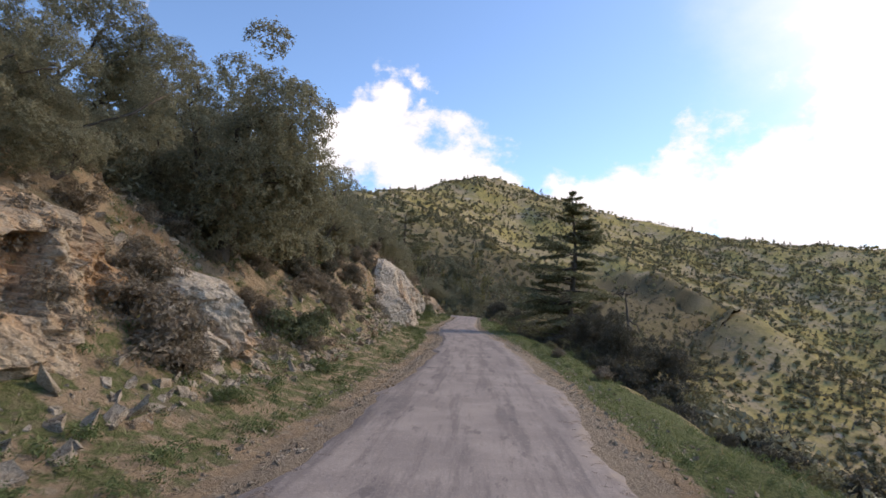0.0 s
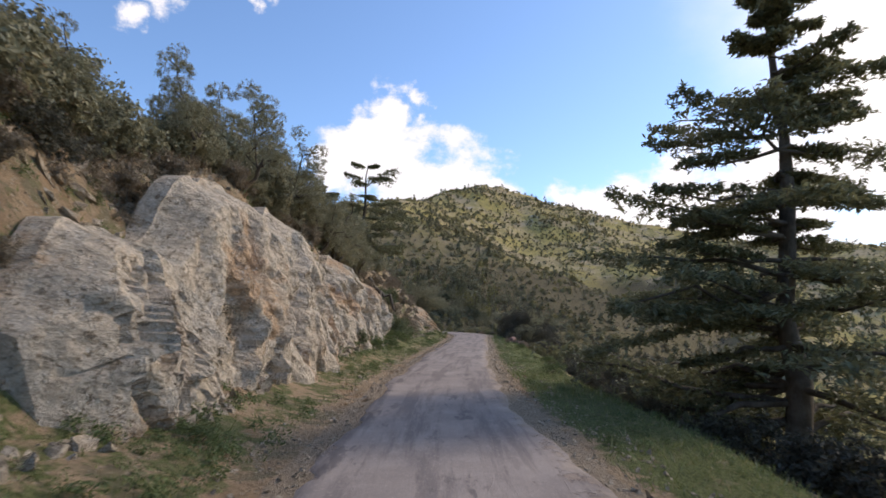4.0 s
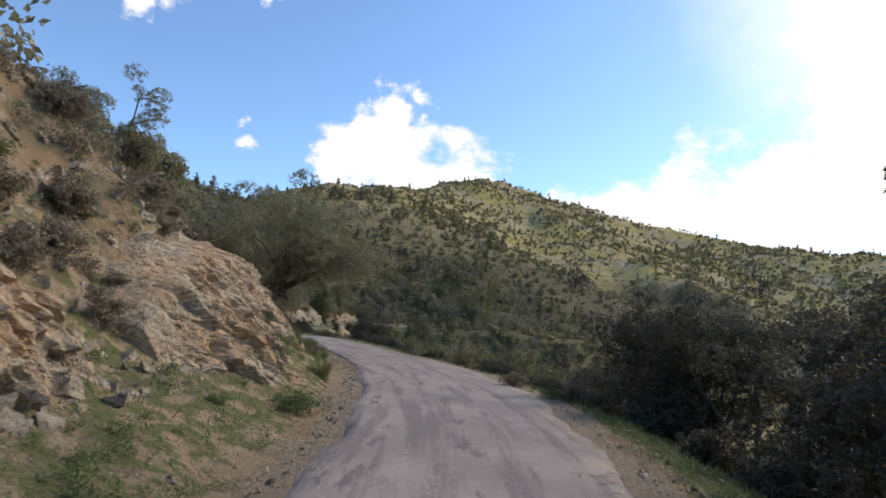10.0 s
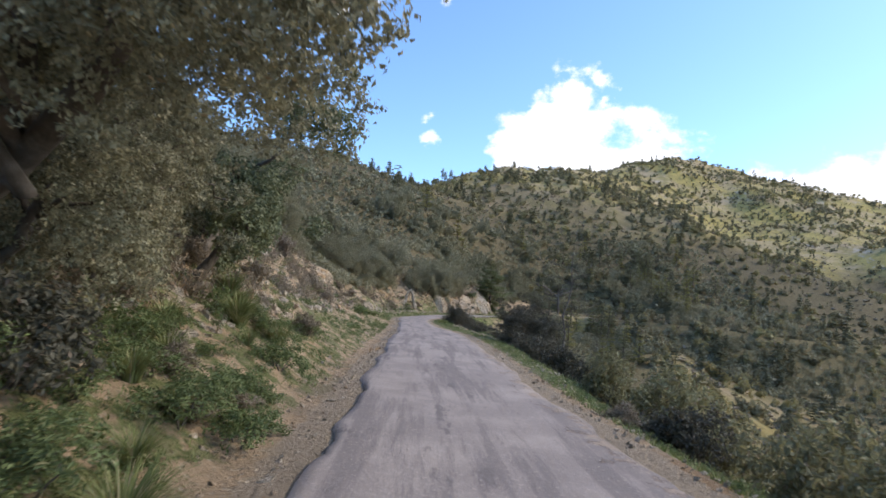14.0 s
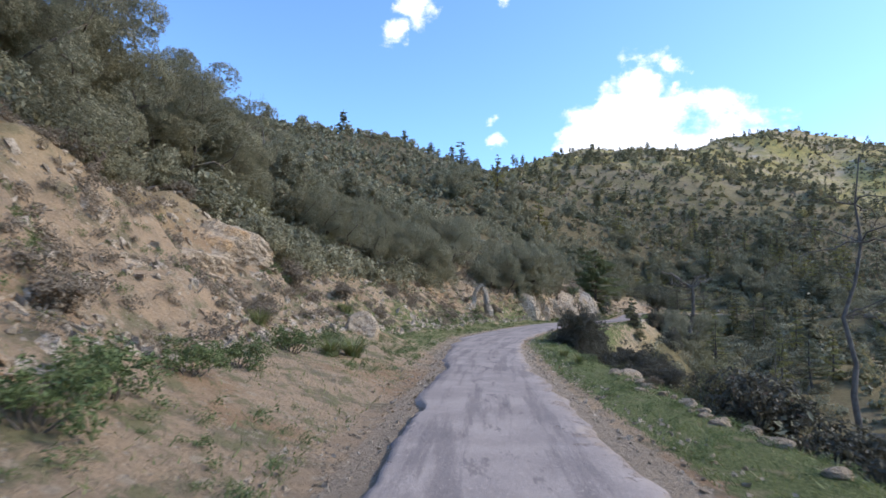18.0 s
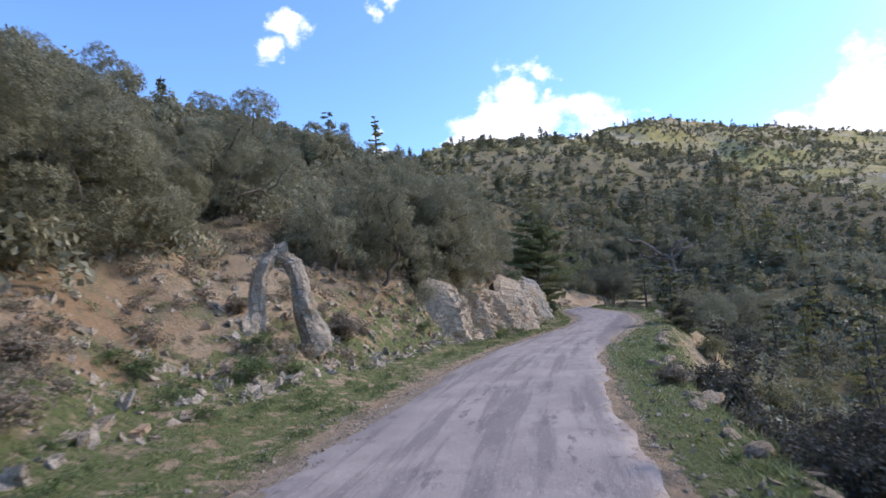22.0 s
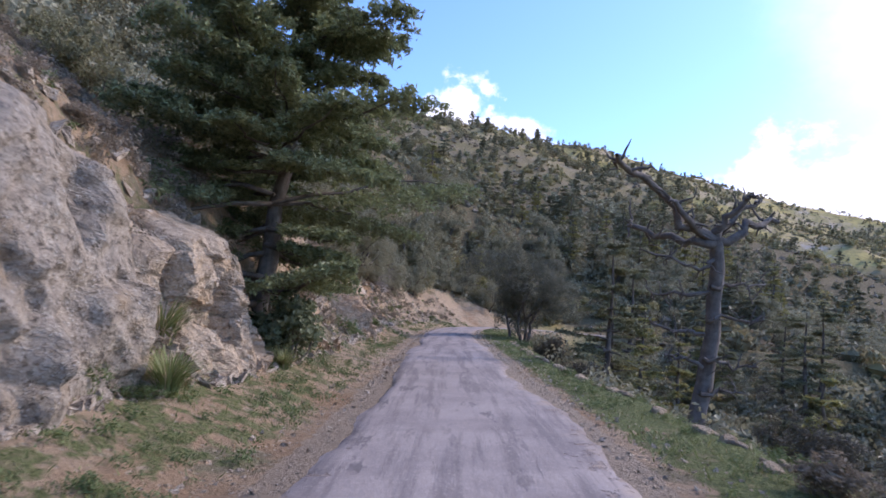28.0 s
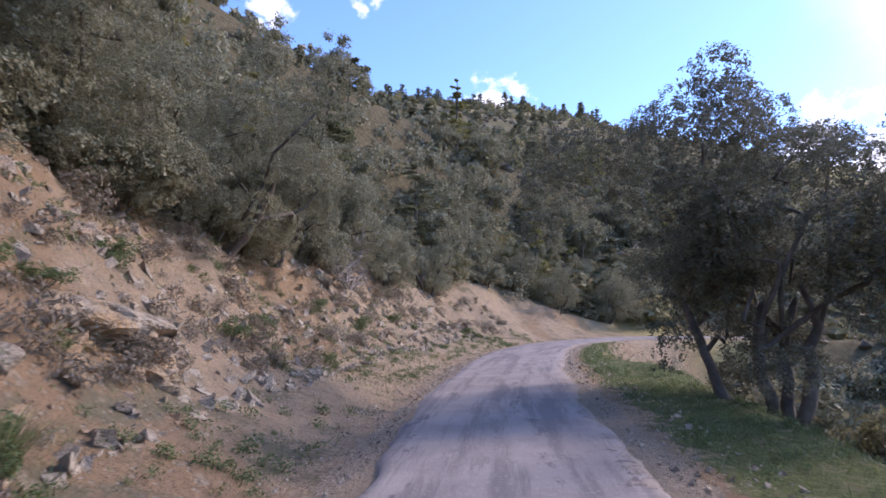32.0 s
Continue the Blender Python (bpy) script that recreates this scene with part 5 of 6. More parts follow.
UMBRELLA = build_cedar("cedar_tree", "small umbrella shaped cedar on the hillside", 14, 6.0, 3.0, 6000, 0.4, 7, True, 0.1, 0.17, taper=0.4, group="hillside cedars")
place(UMBRELLA, 97, -17, 1.0)
rngr = np.random.default_rng(15)
root = new("exposed_root", mesh_of("exposed_root", *join([tube(wander(rngr, (0, 0, 0.2), (1.3, 2.0, -2.6), 9, 0.25), np.linspace(0.2, 0.09, 9), 8, rngr, 0.3),
                                                          tube(wander(rngr, (0.5, 0.8, -0.8), (1.6, 0.9, -2.9), 7, 0.25), np.linspace(0.12, 0.05, 7), 6, rngr, 0.3)]), DEAD_WOOD, True))
root.matrix_basis = pose(*spot(83.4, -8.4, -0.25), 0, 0, -60)
tagged(root, "thick grey exposed root running down the rock", "root")

for i in range(15):
    again((DARK_BUSH, DARK_BUSH_B)[i % 2], 23.5 + 1.75 * i, -8.9 - 0.8 * math.sin(i * 2.2), 1.75 + 0.35 * math.sin(i * 1.3), 67 * i, 0.12, 1.05, "dense dark evergreen oak shrub crowning the ochre bank")
# bushes on the cliff top and bank, second stretch
for s, d, k, a in ((52, -8.8, 1.5, 0), (55, -9.8, 1.9, 60), (59, -9.4, 1.8, 110), (62.5, -8.9, 1.5, 170), (66, -10.0, 2.0, 30), (70, -9.6, 1.8, 90), (74, -9.4, 1.6, 150), (78, -10.4, 1.9, 210)):
    again(DARK_BUSH_B, s, d, k, a)
    again(GREY_BUSH, s + 1.4, d + 1.2, 0.7, a)
again(GREEN_BUSH, 74.4, -4.3, 1.25, 40, 0.1, 1.1, "dark green juniper at the foot of the cliff")
again(GREEN_BUSH, 80.0, -4.7, 0.8, 100)
again(GREEN_BUSH, 86.8, -7.4, 1.3, 200, 0.1, 1.15, "rounded green juniper below an old cedar")
again(GREEN_BUSH, 81.4, -6.0, 0.9, 250, 0.1, 0.9)
again(GREEN_BUSH, 62.0, -4.4, 0.6, 250, 0.1, 1.3)
again(DARK_BUSH, 99.5, -11.0, 1.5, 33, 0.1, 0.8)
again(OLIVE_BUSH, 104.0, -12.5, 1.5, 33)
again(TALL_SHRUB, 127.6, -10.2, 0.8, 10, 0.05, 0.95, "small rounded oak on the skyline of the bank")
again(TALL_SHRUB, 116.6, -10.4, 0.72, 120, 0.05, 1.0, "small holm oak above the cut")
for s, d, k, a in ((124.0, -8.8, 1.5, 0), (121.4, -9.6, 1.7, 70), (126.2, -7.8, 1.4, 140), (119.4, -10.4, 1.8, 210), (123.2, -11.4, 1.9, 280), (129.4, -8.4, 1.6, 330)):
    again((DARK_BUSH, DARK_BUSH_B)[int(s) % 2], s, d, k, a, 0.12, 1.05, "dense evergreen oak shrub crowning the ochre bank")
again(GREEN_BUSH, 115.6, -4.3, 0.5, 60, 0.1, 1.1)
YOUNG_CEDAR = build_cedar("cedar_sapling", "bushy young cedar on the grass verge", 16, 2.6, 1.3, 4000, 0.1, 10, leaf=0.09, group="young cedars")
place(YOUNG_CEDAR, 239.4, 4.8, 1.2, 80, 0.05, 1.05)
again(FINE_BUSH, 123.4, -3.7, 0.9, 50)
# shrubs on the valley side by the bend, leaves darkened as backlit
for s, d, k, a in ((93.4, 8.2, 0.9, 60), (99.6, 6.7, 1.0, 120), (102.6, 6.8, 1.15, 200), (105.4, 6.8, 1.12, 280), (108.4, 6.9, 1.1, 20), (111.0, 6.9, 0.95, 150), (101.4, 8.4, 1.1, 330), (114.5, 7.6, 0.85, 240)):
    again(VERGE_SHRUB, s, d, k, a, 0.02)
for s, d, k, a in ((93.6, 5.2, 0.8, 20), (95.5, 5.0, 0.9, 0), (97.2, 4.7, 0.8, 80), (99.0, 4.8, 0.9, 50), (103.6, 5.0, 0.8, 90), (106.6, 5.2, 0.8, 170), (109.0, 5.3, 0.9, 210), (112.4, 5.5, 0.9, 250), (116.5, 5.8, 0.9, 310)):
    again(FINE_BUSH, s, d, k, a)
# scrub along the drop, first stretch
for s, d, k, a in ((8, 8.2, 0.8, 0), (11.5, 8.4, 0.9, 30), (14.5, 7.6, 0.8, 70), (17.5, 7.8, 1.1, 110), (20.5, 7.2, 0.9, 150), (23.0, 7.6, 1.2, 190), (25.6, 7.0, 1.0, 230), (28.4, 7.2, 1.2, 270), (30.6, 6.6, 0.9, 310), (33.4, 7.0, 1.1, 20), (43.5, 7.4, 1.3, 60),
                   (46.5, 7.0, 1.2, 100), (52.0, 7.2, 1.1, 140), (55.5, 7.8, 1.1, 180), (60, 7.6, 0.8, 220), (66, 7.8, 0.8, 260), (72, 7.6, 0.9, 300), (77.0, 7.8, 1.0, 340)):
    again(FINE_BUSH if int(s) % 3 else FINE_OLIVE, s, d, k, a)
    again(FINE_OLIVE, s + 1.4, d + 2.2, k * 1.2, a + 40)
for s, d, k, a in ((82.0, 7.4, 1.4, 0), (84.6, 6.9, 1.5, 50), (87.2, 7.2, 1.7, 100), (89.6, 7.6, 1.6, 150), (85.8, 8.8, 1.8, 200)):
    again(FINE_BUSH, s, d, k, a, 0.1, 1.15, "broad dark bush at the valley edge")
for i in range(26):
    s, k = 9.0 + 2.9 * i, 1.0 + 0.35 * math.sin(i * 2.3)
    again((FINE_BUSH, FINE_OLIVE, FINE_BUSH)[i % 3], s, 6.5 + 0.5 * math.sin(i * 1.7), 0.62 * k, 47 * i, 0.1, 0.95)
    again((FINE_OLIVE, FINE_BUSH)[i % 2], s + 1.3, 8.9 + 0.6 * math.sin(i * 2.9), 1.25 * k, 71 * i, 0.1, 1.1)
for s, d, k, a in ((26.4, 8.8, 0.8, 10), (30.6, 8.4, 0.95, 90), (33.8, 8.0, 0.95, 170), (37.2, 8.6, 0.9, 250), (41.0, 8.4, 0.8, 320), (56.5, 8.6, 0.75, 40), (62.5, 8.8, 0.7, 130), (69.5, 8.6, 0.75, 220)):
    again(VERGE_SHRUB, s, d, k, a, 0.02)
# the leaning oak at the bend
LEAN_OAK = build_oak("oak_tree", "gnarled oak leaning out over the road edge", 204, 7.2, 4.2, 100000, 0.36, 1, 0.04, None, (2.8, -0.6), 0.4, skirt=4)
place(LEAN_OAK, 124.3, -5.0, 0.84, 0, 0.05)
prune(LEAN_OAK)
again(OAK_LOW, 127.4, -6.4, 0.62, 250, 0.05, 1.0, "dense oak with low branches by the bend")
for s, d, k, a in ((124.6, -5.6, 0.8, 90), (128.0, -5.4, 0.75, 180), (130.6, -6.4, 0.8, 270)):
    again(TALL_SHRUB, s, d, k, a, 0.02, 1.0, "dense oak thicket at the inside of the bend")
again(TALL_SHRUB, 134.5, -9.5, 0.7, 70, 0.05, 1.0, "holm oak above the junipers on the bank")
JUNIPER = build_oak("juniper_tree", "large grey green juniper with drooping boughs", 205, 4.4, 2.5, 26000, 0.25, 2, 0.055, BOX_LEAF, low=0.12)
place(JUNIPER, 133.0, -6.0, 1.05, 0, 0.05)
again(DARK_BUSH, 138.5, -7.5, 1.5, 10)

for s, d, k, a in ((119, 5.4, 0.9, 0), (121.5, 6.2, 1.1, 40), (124, 5.6, 1.0, 80), (126.5, 6.6, 1.2, 120), (129, 5.6, 0.9, 160), (131.5, 6.4, 1.1, 200), (134.5, 6.0, 1.0, 240), (137.5, 6.4, 1.1, 280), (141, 6.2, 1.1, 320)):
    again((FINE_OLIVE, FINE_BUSH)[int(s) % 2], s, d - 0.4, k, a, 0.1, 1.1)
    again((OLIVE_BUSH, FINE_BUSH)[int(s) % 2], s + 1.2, d + 2.4, k * 1.3, a + 100)

for s, d, k, a in ((118.5, 6.6, 1.5, 0), (121.6, 7.0, 1.7, 70), (124.8, 6.6, 1.5, 140), (127.6, 7.2, 1.7, 210), (131.0, 6.8, 1.5, 280), (134.2, 7.2, 1.6, 350), (137.6, 6.8, 1.4, 60), (141.0, 7.2, 1.5, 130)):
    again(FINE_OLIVE, s, d, k, a, 0.1, 1.1, "broad olive brown shrub on the drop beside the road")
    again(OLIVE_BUSH, s + 1.6, d + 2.6, k * 1.2, a + 40)
for s, d, k, a in ((148.0, 6.4, 0.75, 0), (150.6, 6.2, 0.7, 120), (153.4, 6.8, 0.7, 240)):
    again(VERGE_SHRUB, s, d, k, a, 0.02)

# ---- cut bank with bare soil, third stretch ----
for s, d, k, a in ((160, -9.4, 0.55, 0), (158.5, -8.8, 0.5, 50), (163, -7.9, 0.45, 90)):
    again(GREEN_BUSH, s, d, k, a)
for s, d, k, a in ((161, -9.8, 0.6, 10), (159.8, -10.2, 0.6, 80), (164.5, -7.4, 0.5, 140), (156.5, -6.6, 0.7, 190), (153, -6.2, 0.9, 240), (151, -7.6, 0.9, 30)):
    again(GREY_BUSH, s, d, k, a)
again(DARK_BUSH, 168.5, -10.6, 1.15, 200)
again(TALL_SHRUB, 178.0, -12.6, 0.95, 40, 0.05, 1.0, "dense round evergreen bush above bare soil")
for s, d, k, a in ((173, -17, 0.9, 0), (179, -19, 1.0, 80), (186, -21, 1.0, 160), (168, -16, 0.85, 240), (193, -22, 0.9, 300), (204, -17, 0.8, 20), (212, -16, 0.85, 100), (219, -15, 0.8, 190)):
    again(OAK_LOW, s, d, k, a, 0.05, 1.0, "dark holm oak on the wooded slope")
again(OLIVE_BUSH, 171.5, -11.8, 1.3, 100)
again(DARK_BUSH_B, 190.5, -12.3, 1.9, 40, 0.1, 1.1, "rounded olive green oak beside a rock slab")
again(DARK_BUSH, 194.5, -13.2, 1.8, 100)
again(GREY_BUSH, 186.5, -9.0, 1.0, 30)
POLE_TREE = build_dead_tree("dead_tree", "tall thin bleached dead tree standing in the valley", 21, 17.0, 0.2, 12, DEAD_WOOD, False, group="dead trunks")
place(POLE_TREE, 196.5, 19.5, 1.0, 0, 0.0, 1.0, -6.0)
again(POLE_TREE, 211.0, -30.0, 0.45, 40, 0.0, 1.0, "forked bleached dead tree on the wooded slope")
again(POLE_TREE, 212.0, -29.0, 0.5, 150, 0.0, 1.0, "forked bleached dead tree on the wooded slope")
again(POLE_TREE, 262.0, 22.0, 0.6, 70, 0.0, 1.0, "bare dead tree among the valley woods")
for s, d, k, a in ((146, 6.3, 1.3, 0), (150, 7.3, 1.4, 40), (156, 7.2, 1.3, 80), (160.5, 7.8, 1.4, 110), (165, 7.4, 1.3, 150), (170, 7.8, 1.5, 190), (175, 7.6, 1.5, 20), (179, 8.4, 1.6, 70),
                   (186, 7.6, 1.6, 120), (189.5, 7.4, 1.5, 170), (193.5, 7.0, 1.7, 220), (197, 7.3, 1.7, 10), (200.5, 6.8, 1.7, 60), (204, 7.2, 1.8, 100), (208, 7.6, 1.8, 140), (212, 7.6, 1.7, 190)):
    again(FINE_BUSH, s, d - 0.3, k, a, 0.1, 1.1)
    again(FINE_OLIVE if int(s) % 2 else FINE_BUSH, s + 1.9, d - 0.5, k * 0.8, a + 50)
    again(OLIVE_BUSH if int(s) % 3 else DARK_BUSH, s + 1.8, d + 3.2, k * 1.15, a + 100)

for s, d, k, a in ((203, 6.4, 1.0, 0), (209.6, 5.9, 1.0, 160), (216, 6.0, 1.0, 320), (224, 6.8, 0.9, 70), (176.5, 8.2, 0.65, 30), (180, 7.8, 0.7, 10), (183.6, 7.6, 0.75, 130), (187.2, 7.4, 0.8, 250), (190.6, 7.2, 0.85, 330), (194.4, 7.0, 0.9, 60), (267.5, 8.2, 0.8, 10), (271.5, 8.6, 0.75, 90)):
    again(VERGE_SHRUB, s, d, k * (0.72 if s < 230 else 1.0), a, 0.02)

# ---- rock ribs and the cedar corner, fourth stretch ----
again(OAK_LOW, 237.2, -9.2, 0.98, 250, 0.05, 1.1, "tall dense oak crowning the rock ribs")
again(OAK_LOW, 234.6, -9.6, 0.9, 20, 0.05, 1.05, "tall dense oak crowning the rock ribs")
again(TALL_SHRUB, 236.5, -8.2, 1.42, 200, 0.05, 1.0, "dense holm oak rooted over the rock ribs")
again(TALL_SHRUB, 232.8, -9.4, 1.2, 20, 0.05, 1.0, "dark oak above the rock ribs")
again(TALL_SHRUB, 242.0, -9.2, 1.12, 100, 0.05, 1.0, "dense dark oak above the rock ribs")
again(OAK_LOW, 245.5, -9.8, 0.8, 60, 0.05)
for s, d, k, a in ((230.5, -8.8, 0.95, 60), (234.2, -8.0, 1.2, 130), (238.6, -7.9, 1.0, 220), (241.4, -8.4, 0.85, 310), (246.2, -8.4, 0.8, 20), (249.8, -8.2, 0.78, 100), (228.0, -9.6, 0.9, 15)):
    again(TALL_SHRUB, s, d, k, a, 0.05, 1.0, "dense oak thicket rooted over the rock ribs")
for s, d, k, a in ((244.4, -8.8, 0.98, 300), (248.4, -8.8, 0.98, 190), (251.5, -9.8, 1.0, 80)):
    again(TALL_SHRUB, s, d, k, a, 0.05, 1.05, "tall dense oak above the layered rock face")
for s, d, k, a in ((246, -7.8, 0.9, 0), (248.5, -7.6, 0.8, 60), (251, -7.4, 0.8, 120), (254, -7.6, 0.7, 200)):
    again(GREY_BUSH, s, d, k, a)
again(GREEN_BUSH, 258.8, -7.2, 1.2, 10, 0.05, 1.0, "round dark green bush on a rock ledge")
for s, d, k, a in ((239.9, 5.3, 0.42, 140), (250.4, 5.8, 0.46, 30), (252.6, 6.4, 0.52, 200)):
    again(VERGE_SHRUB, s, d, k, a, 0.02, 1.0, "dark bushy oak on the grass verge")
for i in range(9):
    s = 197.0 + 2.2 * i
    top = 0.72 + 0.2 * math.sin(i * 2.1)
    again(VERGE_SHRUB, s, 4.75 + 0.25 * math.sin(i * 1.3), top, 77 * i, 0.02, 1.0, "dense oak shrub against the stone brink, leaves coloured as backlit")
    again(FINE_BUSH, s + 1.0, 4.1, 1.0, 31 * i, 0.1, 1.0)
    again(FINE_BUSH, 209.0 + 1.7 * i, 4.5 + 0.3 * math.sin(i * 2.3), 1.15, 83 * i, 0.1, 1.1)
for i in range(20):
    again((FINE_BUSH, FINE_OLIVE, FINE_BUSH)[i % 3], 199.0 + 2.0 * i, 5.7 + 0.45 * math.sin(i * 1.9) + (0.9 if i > 15 else 0.0), 0.72 + 0.2 * math.sin(i * 2.7), 53 * i, 0.1, 0.95)
BIG_CEDAR = build_cedar("cedar_tree", "big spreading green cedar with a pale trunk", 22, 11.4, 6.8, 170000, 0.07, 24, leaf=0.09, single=True, power=0.6, mat=GREEN_CEDAR)
place(BIG_CEDAR, 275.2, -5.4, 1.0, 0, 0.05)
prune(BIG_CEDAR)
DEAD_GIANT = build_dead_tree("dead_tree", "large bare dead cedar with crooked spreading limbs", 31, 16.4, 0.42, 0, DEAD_WOOD, True,
                             ends=((1.0, -5.3, -3.6, 2.7), (1.0, 2.6, 1.6, 2.4), (1.0, 1.0, -1.4, 1.9), (1.0, 3.6, 2.0, 1.4), (0.99, -3.6, 1.4, 0.9), (0.99, -2.6, -1.6, 1.4), (0.91, -3.2, -0.8, 0.1),
                                   (0.78, -2.4, 0.6, -0.3), (0.8, 3.0, 1.5, 0.4), (0.66, 2.2, -0.6, 0.2), (0.5, 2.4, 0.3, -0.2), (0.46, -1.5, 0.5, 0.4), (0.36, 1.7, 0.4, 0.1), (0.6, -2.2, 1.0, 0.3)))
place(DEAD_GIANT, 285.6, 11.5, 1.0, 0, 0.0, 1.0, -3.9)
VALLEY_CEDAR = build_cedar("cedar_tree", "sparse layered cedar rising from the valley side", 23, 11.5, 4.2, 9000, 0.22, 13, True, 0.25, 0.16, taper=0.7, group="valley cedars")
place(VALLEY_CEDAR, 293.8, 9.8, 0.86, 0, 0.0, 1.0, -2.8)
again(VALLEY_CEDAR, 313.0, 24.0, 0.8, 90)
again(VALLEY_CEDAR, 300.0, 25.0, 0.85, 190)
BLUE_SHRUB = build_bush("shrub", "blue green broad leaved shrub below the cedar", 107, 3000, 0.07, BOX_LEAF, 6, 0.7)
place(BLUE_SHRUB, 274.3, -4.3, 1.2, 0, 0.1, 0.95)
VALLEY_OAK = build_oak("oak_tree", "spreading many stemmed holm oak at the road edge", 206, 7.2, 3.6, 150000, 0.32, 4, 0.034, SHADED_OAK, low=0.36)
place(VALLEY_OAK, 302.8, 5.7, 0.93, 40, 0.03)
prune(VALLEY_OAK)
again(OAK_LOW, 255.0, 9.0, 0.95, 70, 0.1, 1.0, "dark rounded oak below the road edge")
again(OAK_LOW, 261.0, 9.6, 1.0, 170, 0.1, 1.0, "dark rounded oak below the road edge")
for s, d, k, a in ((217, 8.0, 1.6, 0), (222, 8.2, 1.6, 50), (228, 8.0, 1.5, 100), (234, 8.6, 1.6, 150), (245, 9.0, 1.6, 200), (251, 8.6, 1.5, 240), (267, 8.4, 1.6, 20), (272, 9.6, 1.7, 60),
                   (278, 8.6, 1.3, 110), (291, 8.0, 1.3, 160), (297.5, 7.6, 1.4, 200), (300.5, 8.0, 1.4, 240), (310, 8.4, 1.4, 280)):
    again(FINE_BUSH, s, d - 0.6, k, a, 0.1, 1.1)
    again(FINE_BUSH if int(s) % 2 else FINE_OLIVE, s + 2.4, d - 0.2, k * 0.9, a + 30)
    again(OLIVE_BUSH, s + 2.1, d + 3.4, k * 1.2, a + 60)
for s, d, k, a in ((290, -8.4, 1.5, 0), (292.5, -9.2, 1.8, 60), (296, -9.8, 2.0, 120), (300, -10.2, 1.9, 180), (304, -10.0, 1.8, 240), (308, -9.6, 1.6, 300), (312, -10.6, 1.8, 30)):
    again(OLIVE_BUSH if int(s) % 2 else DARK_BUSH_B, s, d, k, a)
again(OAK_LOW, 308.5, -9.8, 1.1, 20, 0.05, 1.0, "holm oak with a dense crown over the red bank")
again(OAK_LOW, 303.5, -10.6, 1.05, 140, 0.05, 1.0, "holm oak with a dense crown over the red bank")
again(UMBRELLA, 328.5, -17.9, 1.2, 80, 0.05, 1.3, "dark cedar rising over the oak scrub")
again(UMBRELLA, 338, -31, 1.0, 10, 0.05, 1.1)
again(UMBRELLA, 301.5, -12.2, 1.45, 200, 0.05, 1.05, "flat topped cedar above the red bank")


for s, d, k, a in ((287, -8.0, 1.2, 0), (315, -9.2, 1.6, 60), (318.5, -10.0, 1.8, 120), (322, -10.4, 1.9, 180), (326, -10.6, 1.9, 240), (330, -10.8, 1.8, 300), (334, -11.0, 1.9, 20), (338, -11.2, 1.8, 80), (343, -11.4, 1.9, 140), (348, -11.2, 1.8, 200)):
    again((DARK_BUSH, OLIVE_BUSH, DARK_BUSH_B)[int(s) % 3], s, d, k, a)
    again((DARK_BUSH_B, DARK_BUSH)[int(s) % 2], s + 1.5, d - 3.4, k * 1.1, a + 90)


def bare_bush():
    rng = np.random.default_rng(61)
    b = thing("bare_bush", "leafless pale grey bush on the red bank", "bush")
    for _ in range(9):
        a = rng.random() * 6.28
        end = np.array([math.cos(a) * 1.2, math.sin(a) * 1.2, 0.5 + 1.3 * rng.random()])
        lim = wander(rng, (0, 0, -0.2), end, 7, 0.35)
        pieces = [tube(lim, np.linspace(0.05, 0.012, 7), 5)]
        for _ in range(22):
            q = lim[rng.integers(2, 7)]
            pieces.append(tube(wander(rng, q, q + rng.normal(size=3) * 0.42, 4, 0.4), np.linspace(0.014, 0.004, 4), 3))
        part("branch", join(pieces), PALE_WOOD, b)
    place(b, 316.0, -7.6, 1.25, 0, 0.05)


bare_bush()

# ---- tufts of tall grass ----


def build_tuft(seed, label, n=260, length=0.85):
    rng = np.random.default_rng(seed)
    t = np.linspace(0, 1, 5)
    vs, fs = [], []
    for i in range(n):
        a, out = rng.random() * 6.283, 0.25 + 0.75 * rng.random()
        ln = length * (0.6 + 0.5 * rng.random())
        x = out * ln * t ** 1.6
        z = ln * (t - 0.55 * out * t ** 2.4)
        w = 0.012 * (1 - t) + 0.002
        r0 = 0.16 * rng.random()
        cx, cy = math.cos(a), math.sin(a)
        p = np.stack([(r0 + x) * cx, (r0 + x) * cy, z], 1)
        sd = np.array([-cy, cx, 0.0])
        vs.append(np.concatenate([p - w[:, None] * sd, p + w[:, None] * sd]))
        k = np.arange(4)
        fs.append(np.stack([k, k + 1, k + 6, k + 5], 1) + 10 * i)
    tuft = new("grass_tuft", mesh_of("grass_tuft", np.concatenate(vs), np.concatenate(fs), GRASS))
    return tagged(tuft, label, "grass", "tall tufts", "")


for s, d, k in ((165.8, -3.9, 0.6), (167.2, -4.1, 0.62), (169.6, -4.3, 0.5), (172.0, -4.4, 0.55), (175.4, -4.6, 0.6), (180.0, -4.8, 0.5), (217.5, -6.6, 0.5), (219.0, -7.4, 0.4), (295.2, -4.4, 0.45), (297.4, -6.6, 0.4), (301.0, -7.4, 0.5), (304.0, -6.2, 0.4), (221.4, -6.8, 0.6), (283.6, -4.3, 0.5), (70.5, -4.0, 0.6), (73.0, -3.9, 0.55), (67.5, -3.8, 0.5), (64.6, -4.0, 0.6)):
    again(WEED, s, d, k, s * 53 % 360, 0.05, 1.0, "bushy bright green weed at the bank foot")

